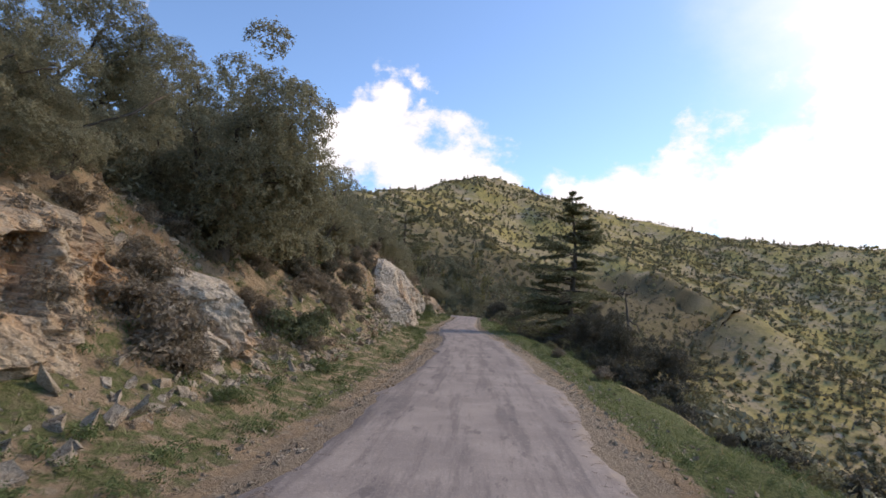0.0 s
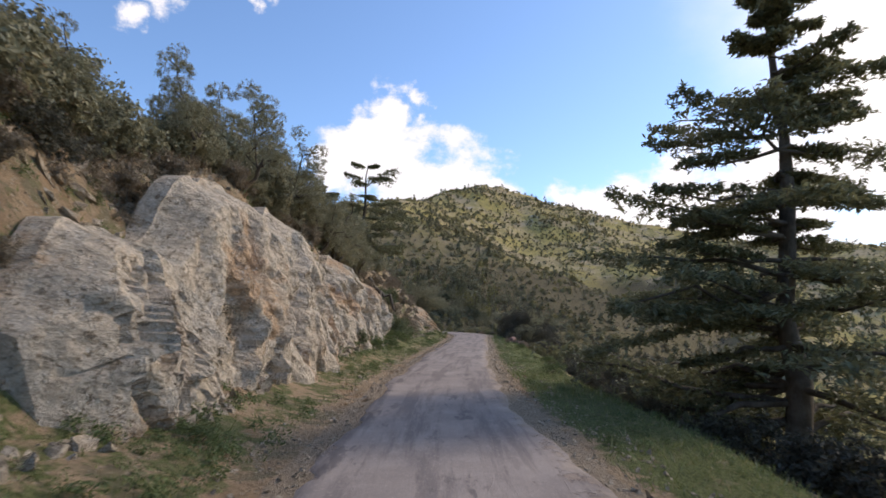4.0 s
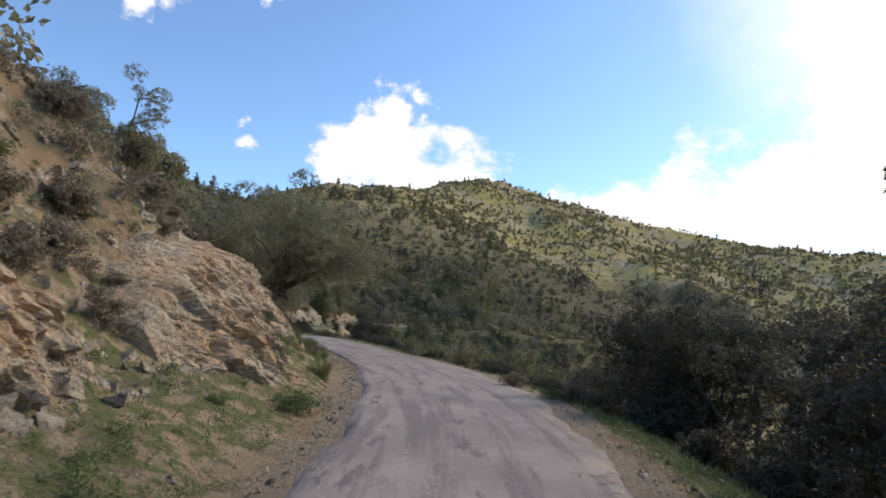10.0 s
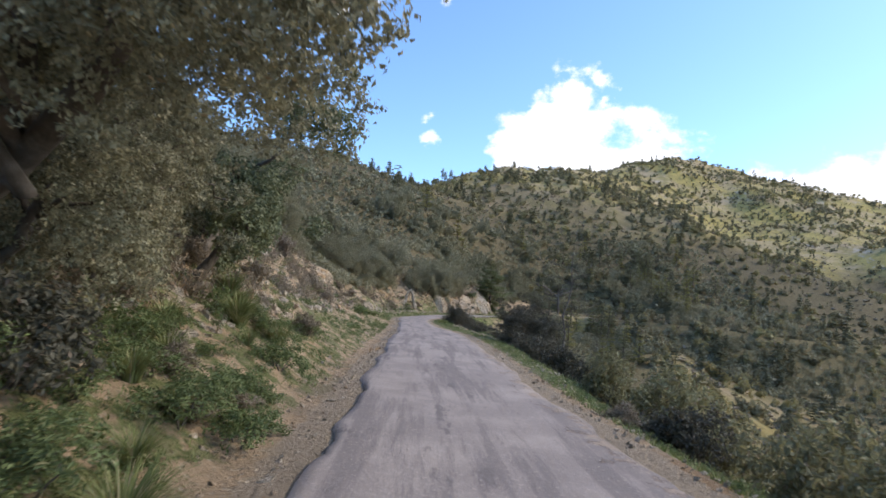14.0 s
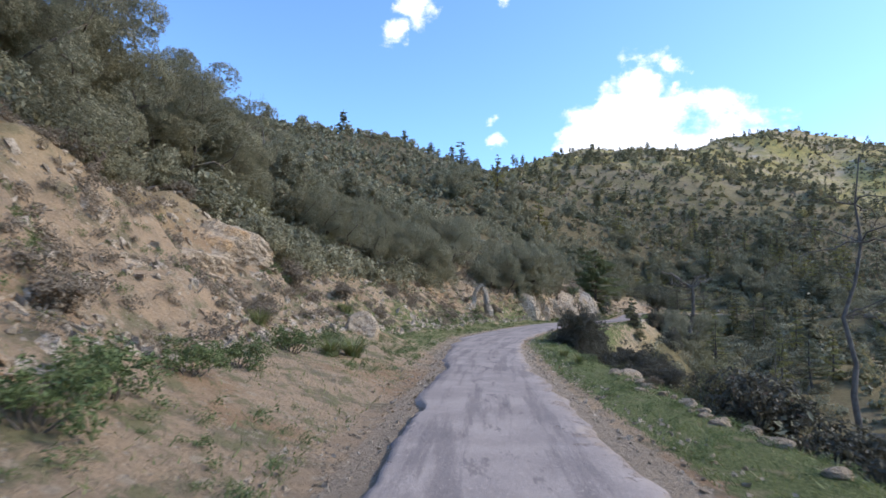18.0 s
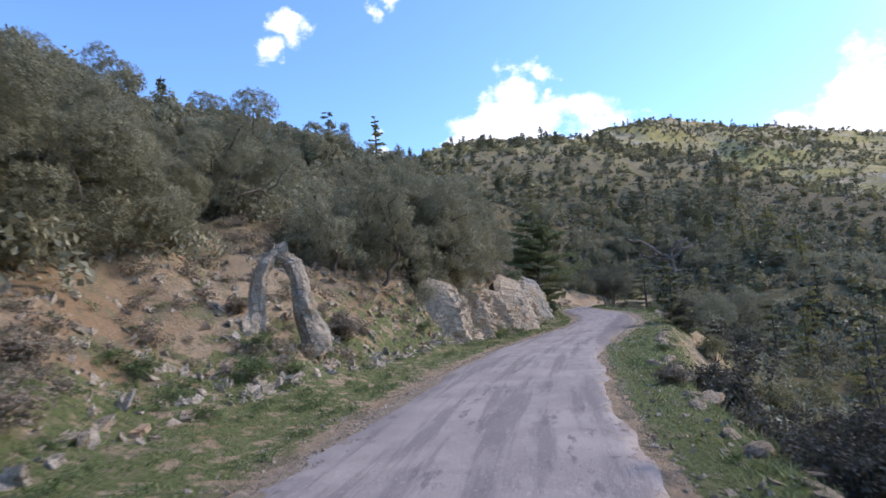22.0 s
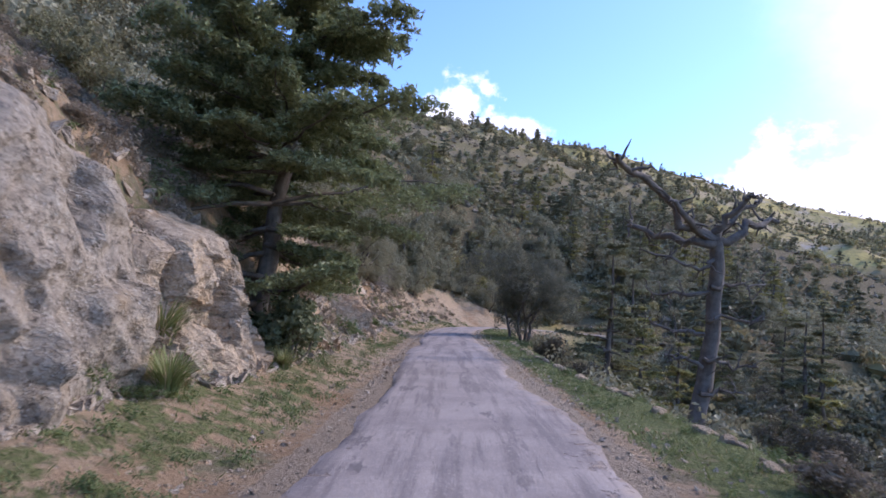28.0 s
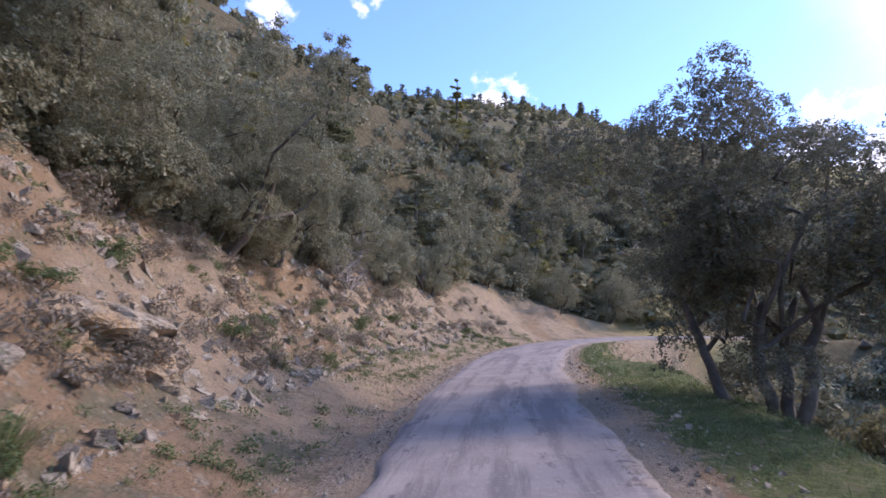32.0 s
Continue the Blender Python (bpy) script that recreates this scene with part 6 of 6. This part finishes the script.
TUFT = build_tuft(71, "thick arching tuft of tall green grass")
place(TUFT, 178.2, -3.6, 1.45, 0, 0.02, 0.7)
again(TUFT, 177.2, -4.0, 1.2, 130, 0.02, 0.7)
for s, d, k in ((190.6, -7.6, 1.1), (177.6, -6.4, 0.9), (236.0, -4.3, 0.8), (239.0, -4.6, 0.9), (267.6, -4.2, 1.1), (269.0, -5.1, 1.3), (295.5, -4.3, 0.9), (99.5, -4.6, 0.8), (128.5, -4.3, 0.9),
                (131.5, -3.9, 1.1), (113.5, -3.6, 0.7), (245.0, -5.6, 1.0), (273.0, -3.9, 0.8), (186.0, 3.6, 0.8), (182.5, 3.9, 0.7), (133.0, -4.6, 1.0), (80.5, -4.8, 0.8)):
    again(TUFT, s, d, k, s * 37 % 360, 0.02)

rngb = np.random.default_rng(309)
for i in range(90):
    s = rngb.uniform(106, 137)
    d = -(np.interp(s, APRON[:, 0], APRON[:, 1]) + rngb.uniform(0.0, 2.6))
    if s < 120 and i % 3:
        continue
    if i % 4 == 0:
        again(TUFT, s, d, rngb.uniform(0.5, 0.9), rngb.uniform(0, 360), 0.02)
    else:
        again((WEED, GREY_BUSH, WEED)[i % 3], s, d, rngb.uniform(0.3, 0.6), rngb.uniform(0, 360), 0.1, rngb.uniform(0.6, 0.9))

# ---- shrubs of the bank and verges ----
rng = np.random.default_rng(301)
for i in range(330):
    s = rng.uniform(2, 330)
    foot = np.interp(s, BANK[:, 0], BANK[:, 1])
    run = np.interp(s, BANK[:, 0], BANK[:, 3])
    d = -(foot + 0.4 + (run + 1.0) * rng.random())
    s = s if i < 120 else 6 + (s - 2) * 0.34
    d = d if i < 120 else -(np.interp(s, BANK[:, 0], BANK[:, 1]) + 0.3 + 4.5 * rng.random())
    again(GREY_BUSH, s, d, rng.uniform(0.3, 0.8), rng.uniform(0, 360), 0.1, rng.uniform(0.6, 0.95))
for i in range(150):
    s = rng.uniform(2, 330)
    d = -(np.interp(s, BANK[:, 0], BANK[:, 1]) + rng.uniform(-1.2, 3.6))
    again(WEED, s, d, rng.uniform(0.22, 0.5), rng.uniform(0, 360), 0.1, rng.uniform(0.5, 0.9))
for i in range(40):
    s = rng.uniform(2, 300)
    d = np.interp(s, VERGE[:, 0], VERGE[:, 1]) + rng.uniform(-0.5, 1.0)
    again(WEED if i % 2 else GREY_BUSH, s, d, rng.uniform(0.2, 0.5), rng.uniform(0, 360), 0.1, 0.8)

# ---- woods on the slopes beside the road ----
protos = (DARK_BUSH, DARK_BUSH_B, OLIVE_BUSH, DARK_BUSH)
rng = np.random.default_rng(303)
for i in range(125):
    s, u = rng.uniform(20, 345), 11.0 + 6 * rng.random()
    if 148 < s < 186 and u < 14.5:
        continue
    again(protos[rng.integers(0, 4)], s, -u, rng.uniform(1.1, 1.9), rng.uniform(0, 360), 0.12, rng.uniform(0.8, 1.2))


def mid_shrub(rng, n=110, leaf=0.17):
    """A rounded oak crown of radius about 1.2, lobed, its lower leaves near the ground."""
    lobes = [((0, 0, 0.55), 0.75)]
    for _ in range(8):
        a, h = rng.random() * 6.283, rng.random()
        r = 0.85 * (1 - 0.65 * h)
        lobes.append(((math.cos(a) * r, math.sin(a) * r, 0.2 + 0.95 * h), 0.3 + 0.22 * rng.random()))
    return crown_leaves(rng, lobes, n, leaf)


def light_shrub(rng):
    blobs = [((0.45 * rng.normal(), 0.45 * rng.normal(), 0.5), 0.55) for _ in range(3)]
    lv, lf = leaf_cloud(rng, blobs, 36, 0.24, 0.16, 0.35, 0.1)
    return lv, lf


def slope_woods():
    """The scrub beyond the nearest shrubs, on both sides of the road."""
    rng = np.random.default_rng(304)
    for side, n, mat, label in ((-1, 8000, OAK_LEAF, "dense evergreen scrub covering the upper slope"), (1, 5400, OAK_LEAF, "dense olive scrub falling away to the valley")):
        s = rng.uniform(-15, 470, n)
        s[:1600] = rng.uniform(285, 410, 1600)
        u = 11.0 + 88 * rng.random(n) ** 1.25 if side < 0 else 7.4 + 35 * rng.random(n) ** 1.2
        ok = ~((s > 146) & (s < 184) & (side < 0) & (u < 14)) & ~((side > 0) & (s < 96) & (s > 20) & (u < 8.5))
        x, y = on_road(s, side * u)
        near = np.abs(near_road(x, y)[1])
        ok &= near > np.where(side * s > 305, 6.0, 8.4 if side < 0 else 7.2)
        x, y, near, s = x[ok], y[ok], near[ok], s[ok]
        z = height_at(x, y)[0]
        far = near > 32
        size = rng.uniform(0.7, 1.6, len(x)) * np.where(s > 285, 1.2, 1.1) * (1.0 if side < 0 else 0.85)
        p = np.stack([x, y, z - 0.2], 1)
        close = near < (17 if side < 0 else 13)
        mid = ~far & ~close
        v, f = join([scatter([mid_shrub(rng, 300, 0.085) for _ in range(8)], rng, p[close], size[close], 0.1), scatter([mid_shrub(rng, 120, 0.15) for _ in range(8)], rng, p[mid], size[mid], 0.1), scatter([light_shrub(rng) for _ in range(6)], rng, p[far], size[far] * 1.2, 0.1)])
        tagged(new("slope_scrub", mesh_of("slope_scrub", v, f, mat)), label, "shrubs", kind="stuff")


def clump(rng, n, leaf, width):
    """A low rounded cushion of small leaves, radius about 1."""
    blobs = [((0.35 * rng.normal(), 0.35 * rng.normal(), 0.25 + 0.2 * rng.random()), 0.45 + 0.2 * rng.random()) for _ in range(4)]
    return leaf_cloud(rng, blobs, n, leaf, leaf * width, 0.25)


def dry_scrub():
    """Small dry clumps on the cut bank."""
    rng = np.random.default_rng(305)
    n = 9000
    s = rng.uniform(0, 335, n)
    foot, run = np.interp(s, BANK[:, 0], BANK[:, 1]), np.interp(s, BANK[:, 0], BANK[:, 3])
    d = -(foot + 0.2 + (run + 4.5) * rng.random(n))
    x, y = on_road(s, d)
    keep = fbm(x, y, 5, 2, 71) > rng.uniform(-0.55, 0.4, n)
    s, d, x, y = s[keep], d[keep], x[keep], y[keep]
    v, f = scatter([clump(rng, 210, 0.12, 0.36) for _ in range(8)], rng, np.stack([x, y, ground(s, d)], 1), 0.16 + 0.4 * rng.random(len(x)) ** 1.5, 0.15)
    tagged(new("dry_scrub", mesh_of("dry_scrub", v, f, SCRUB_LEAF)), "brown and grey dry clumps on the stony bank", "scrub", kind="stuff")


def low_weeds():
    """Green weeds along the verges and the foot of the bank."""
    rng = np.random.default_rng(306)
    n = 16000
    s = rng.uniform(0, 335, n)
    right = rng.random(n) < 0.3
    el, er = (np.interp(s, EDGE[:, 0], EDGE[:, k]) for k in (1, 2))
    foot, edge = np.interp(s, BANK[:, 0], BANK[:, 1]), np.interp(s, VERGE[:, 0], VERGE[:, 1])
    d = np.where(right, er + 0.7 + (edge - er) * rng.random(n), -(el + 1.0 + (foot - el + 3.6) * rng.random(n) ** 1.2))
    x, y = on_road(s, d)
    keep = fbm(x, y, 4, 3, 75) > rng.uniform(-0.5, 0.4, n)
    s, d, x, y, right = s[keep], d[keep], x[keep], y[keep], right[keep]
    v, f = scatter([clump(rng, 90, 0.15, 0.3) for _ in range(8)], rng, np.stack([x, y, ground(s, d) - 0.02], 1), rng.uniform(0.09, 0.27, len(x)) * np.where(right, 0.7, 1.0), 0.15)
    tagged(new("verge_weeds", mesh_of("verge_weeds", v, f, GREEN_LEAF)), "low green weeds along the verges and bank foot", "weeds", kind="stuff")


low_weeds()
slope_woods()
dry_scrub()

rngw = np.random.default_rng(308)
WOOD_OAK = build_oak("oak_tree", "dark evergreen oak in the wood above the bend", 208, 5.6, 2.6, 6500, 0.3, 2, 0.12, low=0.15, group="wood above the bend", skirt=8)
place(WOOD_OAK, 318, -14, 1.0, 0, 0.05)
for i in range(170):
    s, u = rngw.uniform(288, 400) if i < 100 else rngw.uniform(290, 352), 9.0 + (42 if i < 100 else 16) * rngw.random() ** 1.1
    again(WOOD_OAK if u > 14 else TALL_SHRUB, s, -u, rngw.uniform(0.85, 1.3), rngw.uniform(0, 360), 0.05, 1.0, "dark evergreen tree in the wood above the bend")

# oaks covering the slope above the long cut
rngo = np.random.default_rng(311)
for i in range(52):
    s = rngo.uniform(203, 234)
    u = 13.2 + 17 * rngo.random() ** 1.2 - 0.06 * (s - 203)
    again(OAK_LOW if u < 19 else WOOD_OAK, s, -u, rngo.uniform(0.6, 0.95), rngo.uniform(0, 360), 0.05, 1.0, "dense dark holm oak on the slope above the cut")

for i in range(16):
    s = rngo.uniform(178, 202)
    again(OAK_LOW, s, -rngo.uniform(19, 26) - 0.1 * (s - 178), rngo.uniform(1.0, 1.35), rngo.uniform(0, 360), 0.05, 1.05, "tall dark holm oak on the crest above the cut")

# cedars of the valley head
SLOPE_CEDAR = build_cedar("cedar_tree", "cedar in the wood at the valley head, needles coloured as sunlit", 24, 9.0, 3.0, 3000, 0.18, 12, leaf=0.2, group="valley head cedars")
# swap the needles for the lighter colour that has the sunlight painted in
for c in SLOPE_CEDAR.children_recursive:
    if c.data.materials and c.data.materials[0] is CEDAR_LEAF:
        c.data.materials[0] = SUNLIT_NEEDLES
place(SLOPE_CEDAR, 345, -14, 1.0)
for i in range(46):
    s, u = rng.uniform(312, 440), rng.uniform(13, 75)
    again(SLOPE_CEDAR if i % 3 else VALLEY_CEDAR, s, -u, rng.uniform(0.7, 1.25) * (1 if i % 3 else 0.85), rng.uniform(0, 360), 0.05)
for i in range(26):
    s, v = rng.uniform(225, 345), rng.uniform(13, 38)
    again(SLOPE_CEDAR if i % 2 else VALLEY_CEDAR, s, min(v, 12 if s > 316 else 40), rng.uniform(0.7, 1.1), rng.uniform(0, 360), 0.05)


# ---- far slopes ----
OCTA = (np.array([(1, 0, 0), (0, 1, 0), (-1, 0, 0), (0, -1, 0), (0, 0, 1), (0, 0, -1)], float), np.array([(0, 1, 4), (1, 2, 4), (2, 3, 4), (3, 0, 4), (1, 0, 5), (2, 1, 5), (3, 2, 5), (0, 3, 5)]))


def split(lv, lf):
    return lv, np.concatenate([lf[:, (0, 1, 2)], lf[:, (0, 2, 3)]])


def far_oak(rng, n, leaf):
    """A round evergreen crown of radius about 1: lobes of leaves round a dense core."""
    lobes = []
    for _ in range(6):
        a, h = rng.random() * 6.283, rng.random()
        r = 0.62 * (1 - 0.6 * h)
        lobes.append(((math.cos(a) * r, math.sin(a) * r, 0.3 + 0.75 * h), 0.34 + 0.2 * rng.random()))
    core = OCTA[0] * (0.6, 0.6, 0.55) * (1 + 0.2 * rng.normal(size=(6, 1))) + (0, 0, 0.5)
    return join([(core, OCTA[1]), split(*crown_leaves(rng, lobes, n, leaf))])


def far_cedar(rng, n, leaf):
    """A cedar 3 high: level tiers of needles on a thin trunk."""
    tiers = 7
    k = rng.integers(0, tiers, n)
    h = (k + 0.25 * rng.random(n)) / tiers
    a = rng.random(n) * 6.283
    wide = 0.95 * (1.05 - h) ** 0.7 * (0.75 + 0.4 * np.sin(a * 2 + k * 2.1))
    r = wide * rng.random(n) ** 0.5
    p = np.stack([r * np.cos(a), r * np.sin(a), 0.55 + 2.3 * h - 0.12 * r], 1)
    lv, lf = leaves(rng, p, np.array([0, 0, 1.0]) + 0.35 * rng.normal(size=(n, 3)), leaf, leaf * 0.55)
    tv, tf = tube([(0, 0, -0.2), (0, 0, 2.95)], [0.07, 0.02], 4)
    return join([split(lv, lf), split(tv, tf)])


def far_woods():
    """Trees and shrubs of the slopes across the valley, thick in the gullies and thin on the grass."""
    rng = np.random.default_rng(77)
    n = 95000
    x, y = rng.uniform(-260, 900, n), rng.uniform(20, 1180, n)
    seen = (x < 1.05 * y + 60) & ((x > -150) | (y > 430))
    x, y = x[seen], y[seen]
    z, s, d = height_at(x, y)
    dens = 0.9 * fbm(x, y, 90, 3, 61) + 1.0 * fbm(x, y, 22, 2, 62)
    bottom = 1 - ease(z, -40, 25)
    beyond = ease(x - np.interp(y, [270, 370, 480, 760, 1020], [190, 226, 240, 196, 100]), 10, 90)
    head = 1 - ease(np.hypot(x + 30, y - 400), 90, 230)
    dens = dens + 0.2 + 0.5 * bottom + 0.55 * head + beyond * (0.8 - 0.75 * ease(z, 60, 150)) + 0.25 * ease(z, 150, 230)
    clear = np.where(s > 358, 0, np.where(s > 312, 8, 36))
    ok = (np.abs(d) > clear) & ~((d < 0) & (d > -90) & (s < 345)) & (dens > rng.uniform(-0.25, 1.05, len(x))) & ~((x < -200) & (y < 450)) & ~((x > 420) & (y < 330))
    x, y, z, head = x[ok], y[ok], z[ok], head[ok]
    gap = np.hypot(x + 15, y - np.clip(y, 0, 290))
    size = 0.7 + 2.5 * rng.random(len(x)) ** 2.2
    cedar = rng.random(len(x)) < 0.09 + 0.14 * head
    p = np.stack([x, y, z - 0.25], 1)
    for name, which, near_kinds, far_kinds, mat, label in (
            ("hillside_oaks", ~cedar, [far_oak(rng, 150, 0.17) for _ in range(9)], [far_oak(rng, 34, 0.34) for _ in range(9)], FAR_LEAF, "dark round oaks and shrubs scattered over the far slopes"),
            ("hillside_cedars", cedar, [far_cedar(rng, 120, 0.26) for _ in range(7)], [far_cedar(rng, 34, 0.42) for _ in range(7)], FAR_CEDAR, "small dark cedars scattered over the far slopes")):
        a, b = which & (gap < 330), which & (gap >= 330)
        k = 1.0 if name == "hillside_oaks" else 1.15
        v, f = join([scatter(near_kinds, rng, p[a], size[a] * k * 0.95, 0.06), scatter(far_kinds, rng, p[b], size[b] * k, 0.06)])
        tagged(new(name, mesh_of(name, v, f, mat)), label, "trees", kind="stuff")
    # low grey green cushions between the trees
    n = 42000
    x, y = rng.uniform(-200, 620, n), rng.uniform(60, 1000, n)
    ok = (x < 0.95 * y + 40) & ((x > -150) | (y > 430))
    x, y = x[ok], y[ok]
    z, s, d = height_at(x, y)
    ok = (np.abs(d) > np.where(s > 358, 3, np.where(s > 312, 8, 36))) & ~((d < 0) & (d > -90) & (s < 345)) & (fbm(x, y, 40, 3, 64) > rng.uniform(-0.5, 0.35, len(x)))
    p = np.stack([x, y, z - 0.1], 1)[ok]
    v, f = scatter([far_shrub(rng) for _ in range(9)], rng, p, 0.5 + 0.8 * rng.random(len(p)) ** 1.5, 0.12)
    tagged(new("scrub", mesh_of("scrub", v, f, SCRUB_LEAF)), "low grey green cushion scrub on the far slopes", "shrubs", kind="stuff")


def far_shrub(rng):
    v, f = OCTA[0] * (1 + 0.3 * rng.normal(size=(6, 1))), OCTA[1]
    lv, lf = leaf_cloud(rng, [((0.3 * rng.normal(), 0.3 * rng.normal(), 0.45), 0.7)], 5, 0.36, 0.22, 0.6)
    return join([(v * (0.8, 0.8, 0.55) + (0, 0, 0.35), f), split(lv, lf)])


far_woods()


# ---- grass, gravel and small stones ----
def verge_grass():
    rng = np.random.default_rng(88)
    n = 340000
    s = rng.uniform(-2, 335, n)
    right = rng.random(n) < 0.55
    el, er = (np.interp(s, EDGE[:, 0], EDGE[:, k]) for k in (1, 2))
    edge, foot = np.interp(s, VERGE[:, 0], VERGE[:, 1]), np.interp(s, BANK[:, 0], BANK[:, 1])
    d = np.where(right, er + 0.5 + (edge - er + 0.6) * rng.random(n), -(el + 0.9 + (foot - el + 3.4) * rng.random(n) ** 1.3))
    x, y = on_road(s, d)
    keep = fbm(x, y, 2.6, 3, 91) + 0.5 * fbm(x, y, 0.7, 2, 92) > rng.uniform(-0.55, 0.5, n)
    s, d, x, y = s[keep], d[keep], x[keep], y[keep]
    z = ground(s, d)
    n = len(x)
    a, ln = rng.random(n) * 6.283, 0.04 + 0.13 * rng.random(n) ** 2.5
    p = np.stack([x, y, z - 0.01], 1)
    side = np.stack([np.cos(a), np.sin(a), 0 * a], 1) * (0.006 + 0.009 * rng.random(n))[:, None]
    lean = np.stack([rng.normal(size=n) * 0.7, rng.normal(size=n) * 0.7, np.ones(n)], 1) * ln[:, None]
    v = np.stack([p - side, p + side, p + lean], 1).reshape(-1, 3)
    tagged(new("grass", mesh_of("grass", v, np.arange(3 * n).reshape(n, 3), GRASS)), "short green and straw coloured grass on the verges", "grass", kind="stuff")


def loose_stones():
    rng = np.random.default_rng(99)
    n = 46000
    s = rng.uniform(0, 330, n)
    el, er = (np.interp(s, EDGE[:, 0], EDGE[:, k]) for k in (1, 2))
    foot, run = np.interp(s, BANK[:, 0], BANK[:, 1]), np.interp(s, BANK[:, 0], BANK[:, 3])
    kind = rng.random(n)
    d = np.where(kind < 0.66, -(foot - 0.6 + (run + 1.4) * rng.random(n) ** 1.4), np.where(kind < 0.84, -(el + 0.1 + 1.2 * rng.random(n)), er + 0.05 + 1.3 * rng.random(n)))
    size = np.where(kind < 0.66, 0.02 + 0.2 * rng.random(n) ** 2.6, 0.015 + 0.05 * rng.random(n) ** 2)
    x, y = on_road(s, d)
    z = ground(s, d)
    v, f = scatter([chip_stone(rng) for _ in range(14)], rng, np.stack([x, y, z], 1), size, 0.5)
    tagged(new("loose_stones", mesh_of("loose_stones", v, f, STONE)), "pale loose stones and rubble strewn on the bank", "stones", kind="stuff")


def pebbles():
    rng = np.random.default_rng(98)
    n = 8500
    s = rng.uniform(0, 325, n)
    el, er = (np.interp(s, EDGE[:, 0], EDGE[:, k]) for k in (1, 2))
    left = rng.random(n) < 0.6
    d = np.where(left, -(el + 0.05 + 1.0 * rng.random(n) ** 1.4), er + 0.05 + np.where((s > 194) & (s < 224), 0.25, 1.0) * rng.random(n) ** 1.4)
    x, y = on_road(s, d)
    base = [(OCTA[0] * (0.7 + 0.5 * rng.random((6, 3))) * (1.1, 0.9, 0.6), OCTA[1]) for _ in range(8)]
    v, f = scatter(base, rng, np.stack([x, y, ground(s, d) + 0.004], 1), 0.012 + 0.04 * rng.random(n) ** 2.2, 0.3)
    tagged(new("gravel", mesh_of("gravel", v, f, STONE)), "loose tan gravel along the road edges", "gravel", kind="stuff")


verge_grass()
loose_stones()
pebbles()


# ---- dry stone work ----
def stone_edging(s0, s1, label, seed):
    """Flat field stones, half sunk, in a broken row on the brink."""
    rng = np.random.default_rng(seed)
    base = thing("stone_edging", label, "stone edging", at=Matrix())
    kinds = [mesh_of("stone", *blob_stone(rng, 2, 0.05, (1.25, 0.85, 0.45)), ROCK) for _ in range(7)]
    s = s0
    while s < s1:
        k = 0.09 + 0.2 * rng.random() ** 1.8
        d = np.interp(s, VERGE[:, 0], VERGE[:, 1]) + rng.normal() * 0.16 + 0.05
        x, y, z = spot(s, d)
        tx, ty = np.interp(s, SDIST, TAN[:, 0]), np.interp(s, SDIST, TAN[:, 1])
        ob = new("stone", kinds[rng.integers(0, 7)])
        ob.parent = base
        ob.matrix_basis = pose(x, y, z + 0.04 * k, rng.uniform(-12, 12), rng.uniform(-12, 12), math.degrees(math.atan2(ty, tx)) + rng.uniform(-40, 40)) @ Matrix.Diagonal((k * rng.uniform(0.8, 1.4), k, k, 1))
        s += k * rng.uniform(0.9, 2.6) + (rng.uniform(0.3, 1.6) if rng.random() < 0.2 else 0)


def retaining_wall():
    """Dry stone wall that carries the road round the bend."""
    rng = np.random.default_rng(123)
    base = thing("retaining_wall", "pale dry stone retaining wall under the bend", "stone wall", at=Matrix())
    kinds = [mesh_of("stone", *blob_stone(rng, 2, 0.03, (1.15, 0.8, 0.7)), STONE) for _ in range(5)]
    for row in range(7):
        s = 322 + rng.random() * 0.4
        while s < 348:
            k = rng.uniform(0.2, 0.3)
            x, y = on_road(s, 2.75 + row * 0.06 - 0.0)
            zr = float(np.interp(s, SDIST, WAY[:, 2]))
            tx, ty = np.interp(s, SDIST, TAN[:, 0]), np.interp(s, SDIST, TAN[:, 1])
            ob = new("stone", kinds[rng.integers(0, 5)])
            ob.parent = base
            ob.matrix_basis = pose(x, y, zr - 0.12 - 0.3 * row, rng.uniform(-8, 8), rng.uniform(-8, 8), math.degrees(math.atan2(ty, tx)) + rng.uniform(-12, 12)) @ Matrix.Diagonal((k, k, k, 1))
            s += k * rng.uniform(1.7, 2.1) * 1.35


stone_edging(150, 182, "low row of pale stones along the drop", 111)
stone_edging(196, 235, "low dry stone edging beside the grass verge", 112)
stone_edging(247, 258, "tumbled pale stones along the road edge", 113)
stone_edging(266, 296, "low stone edging on the valley side", 114)
retaining_wall()
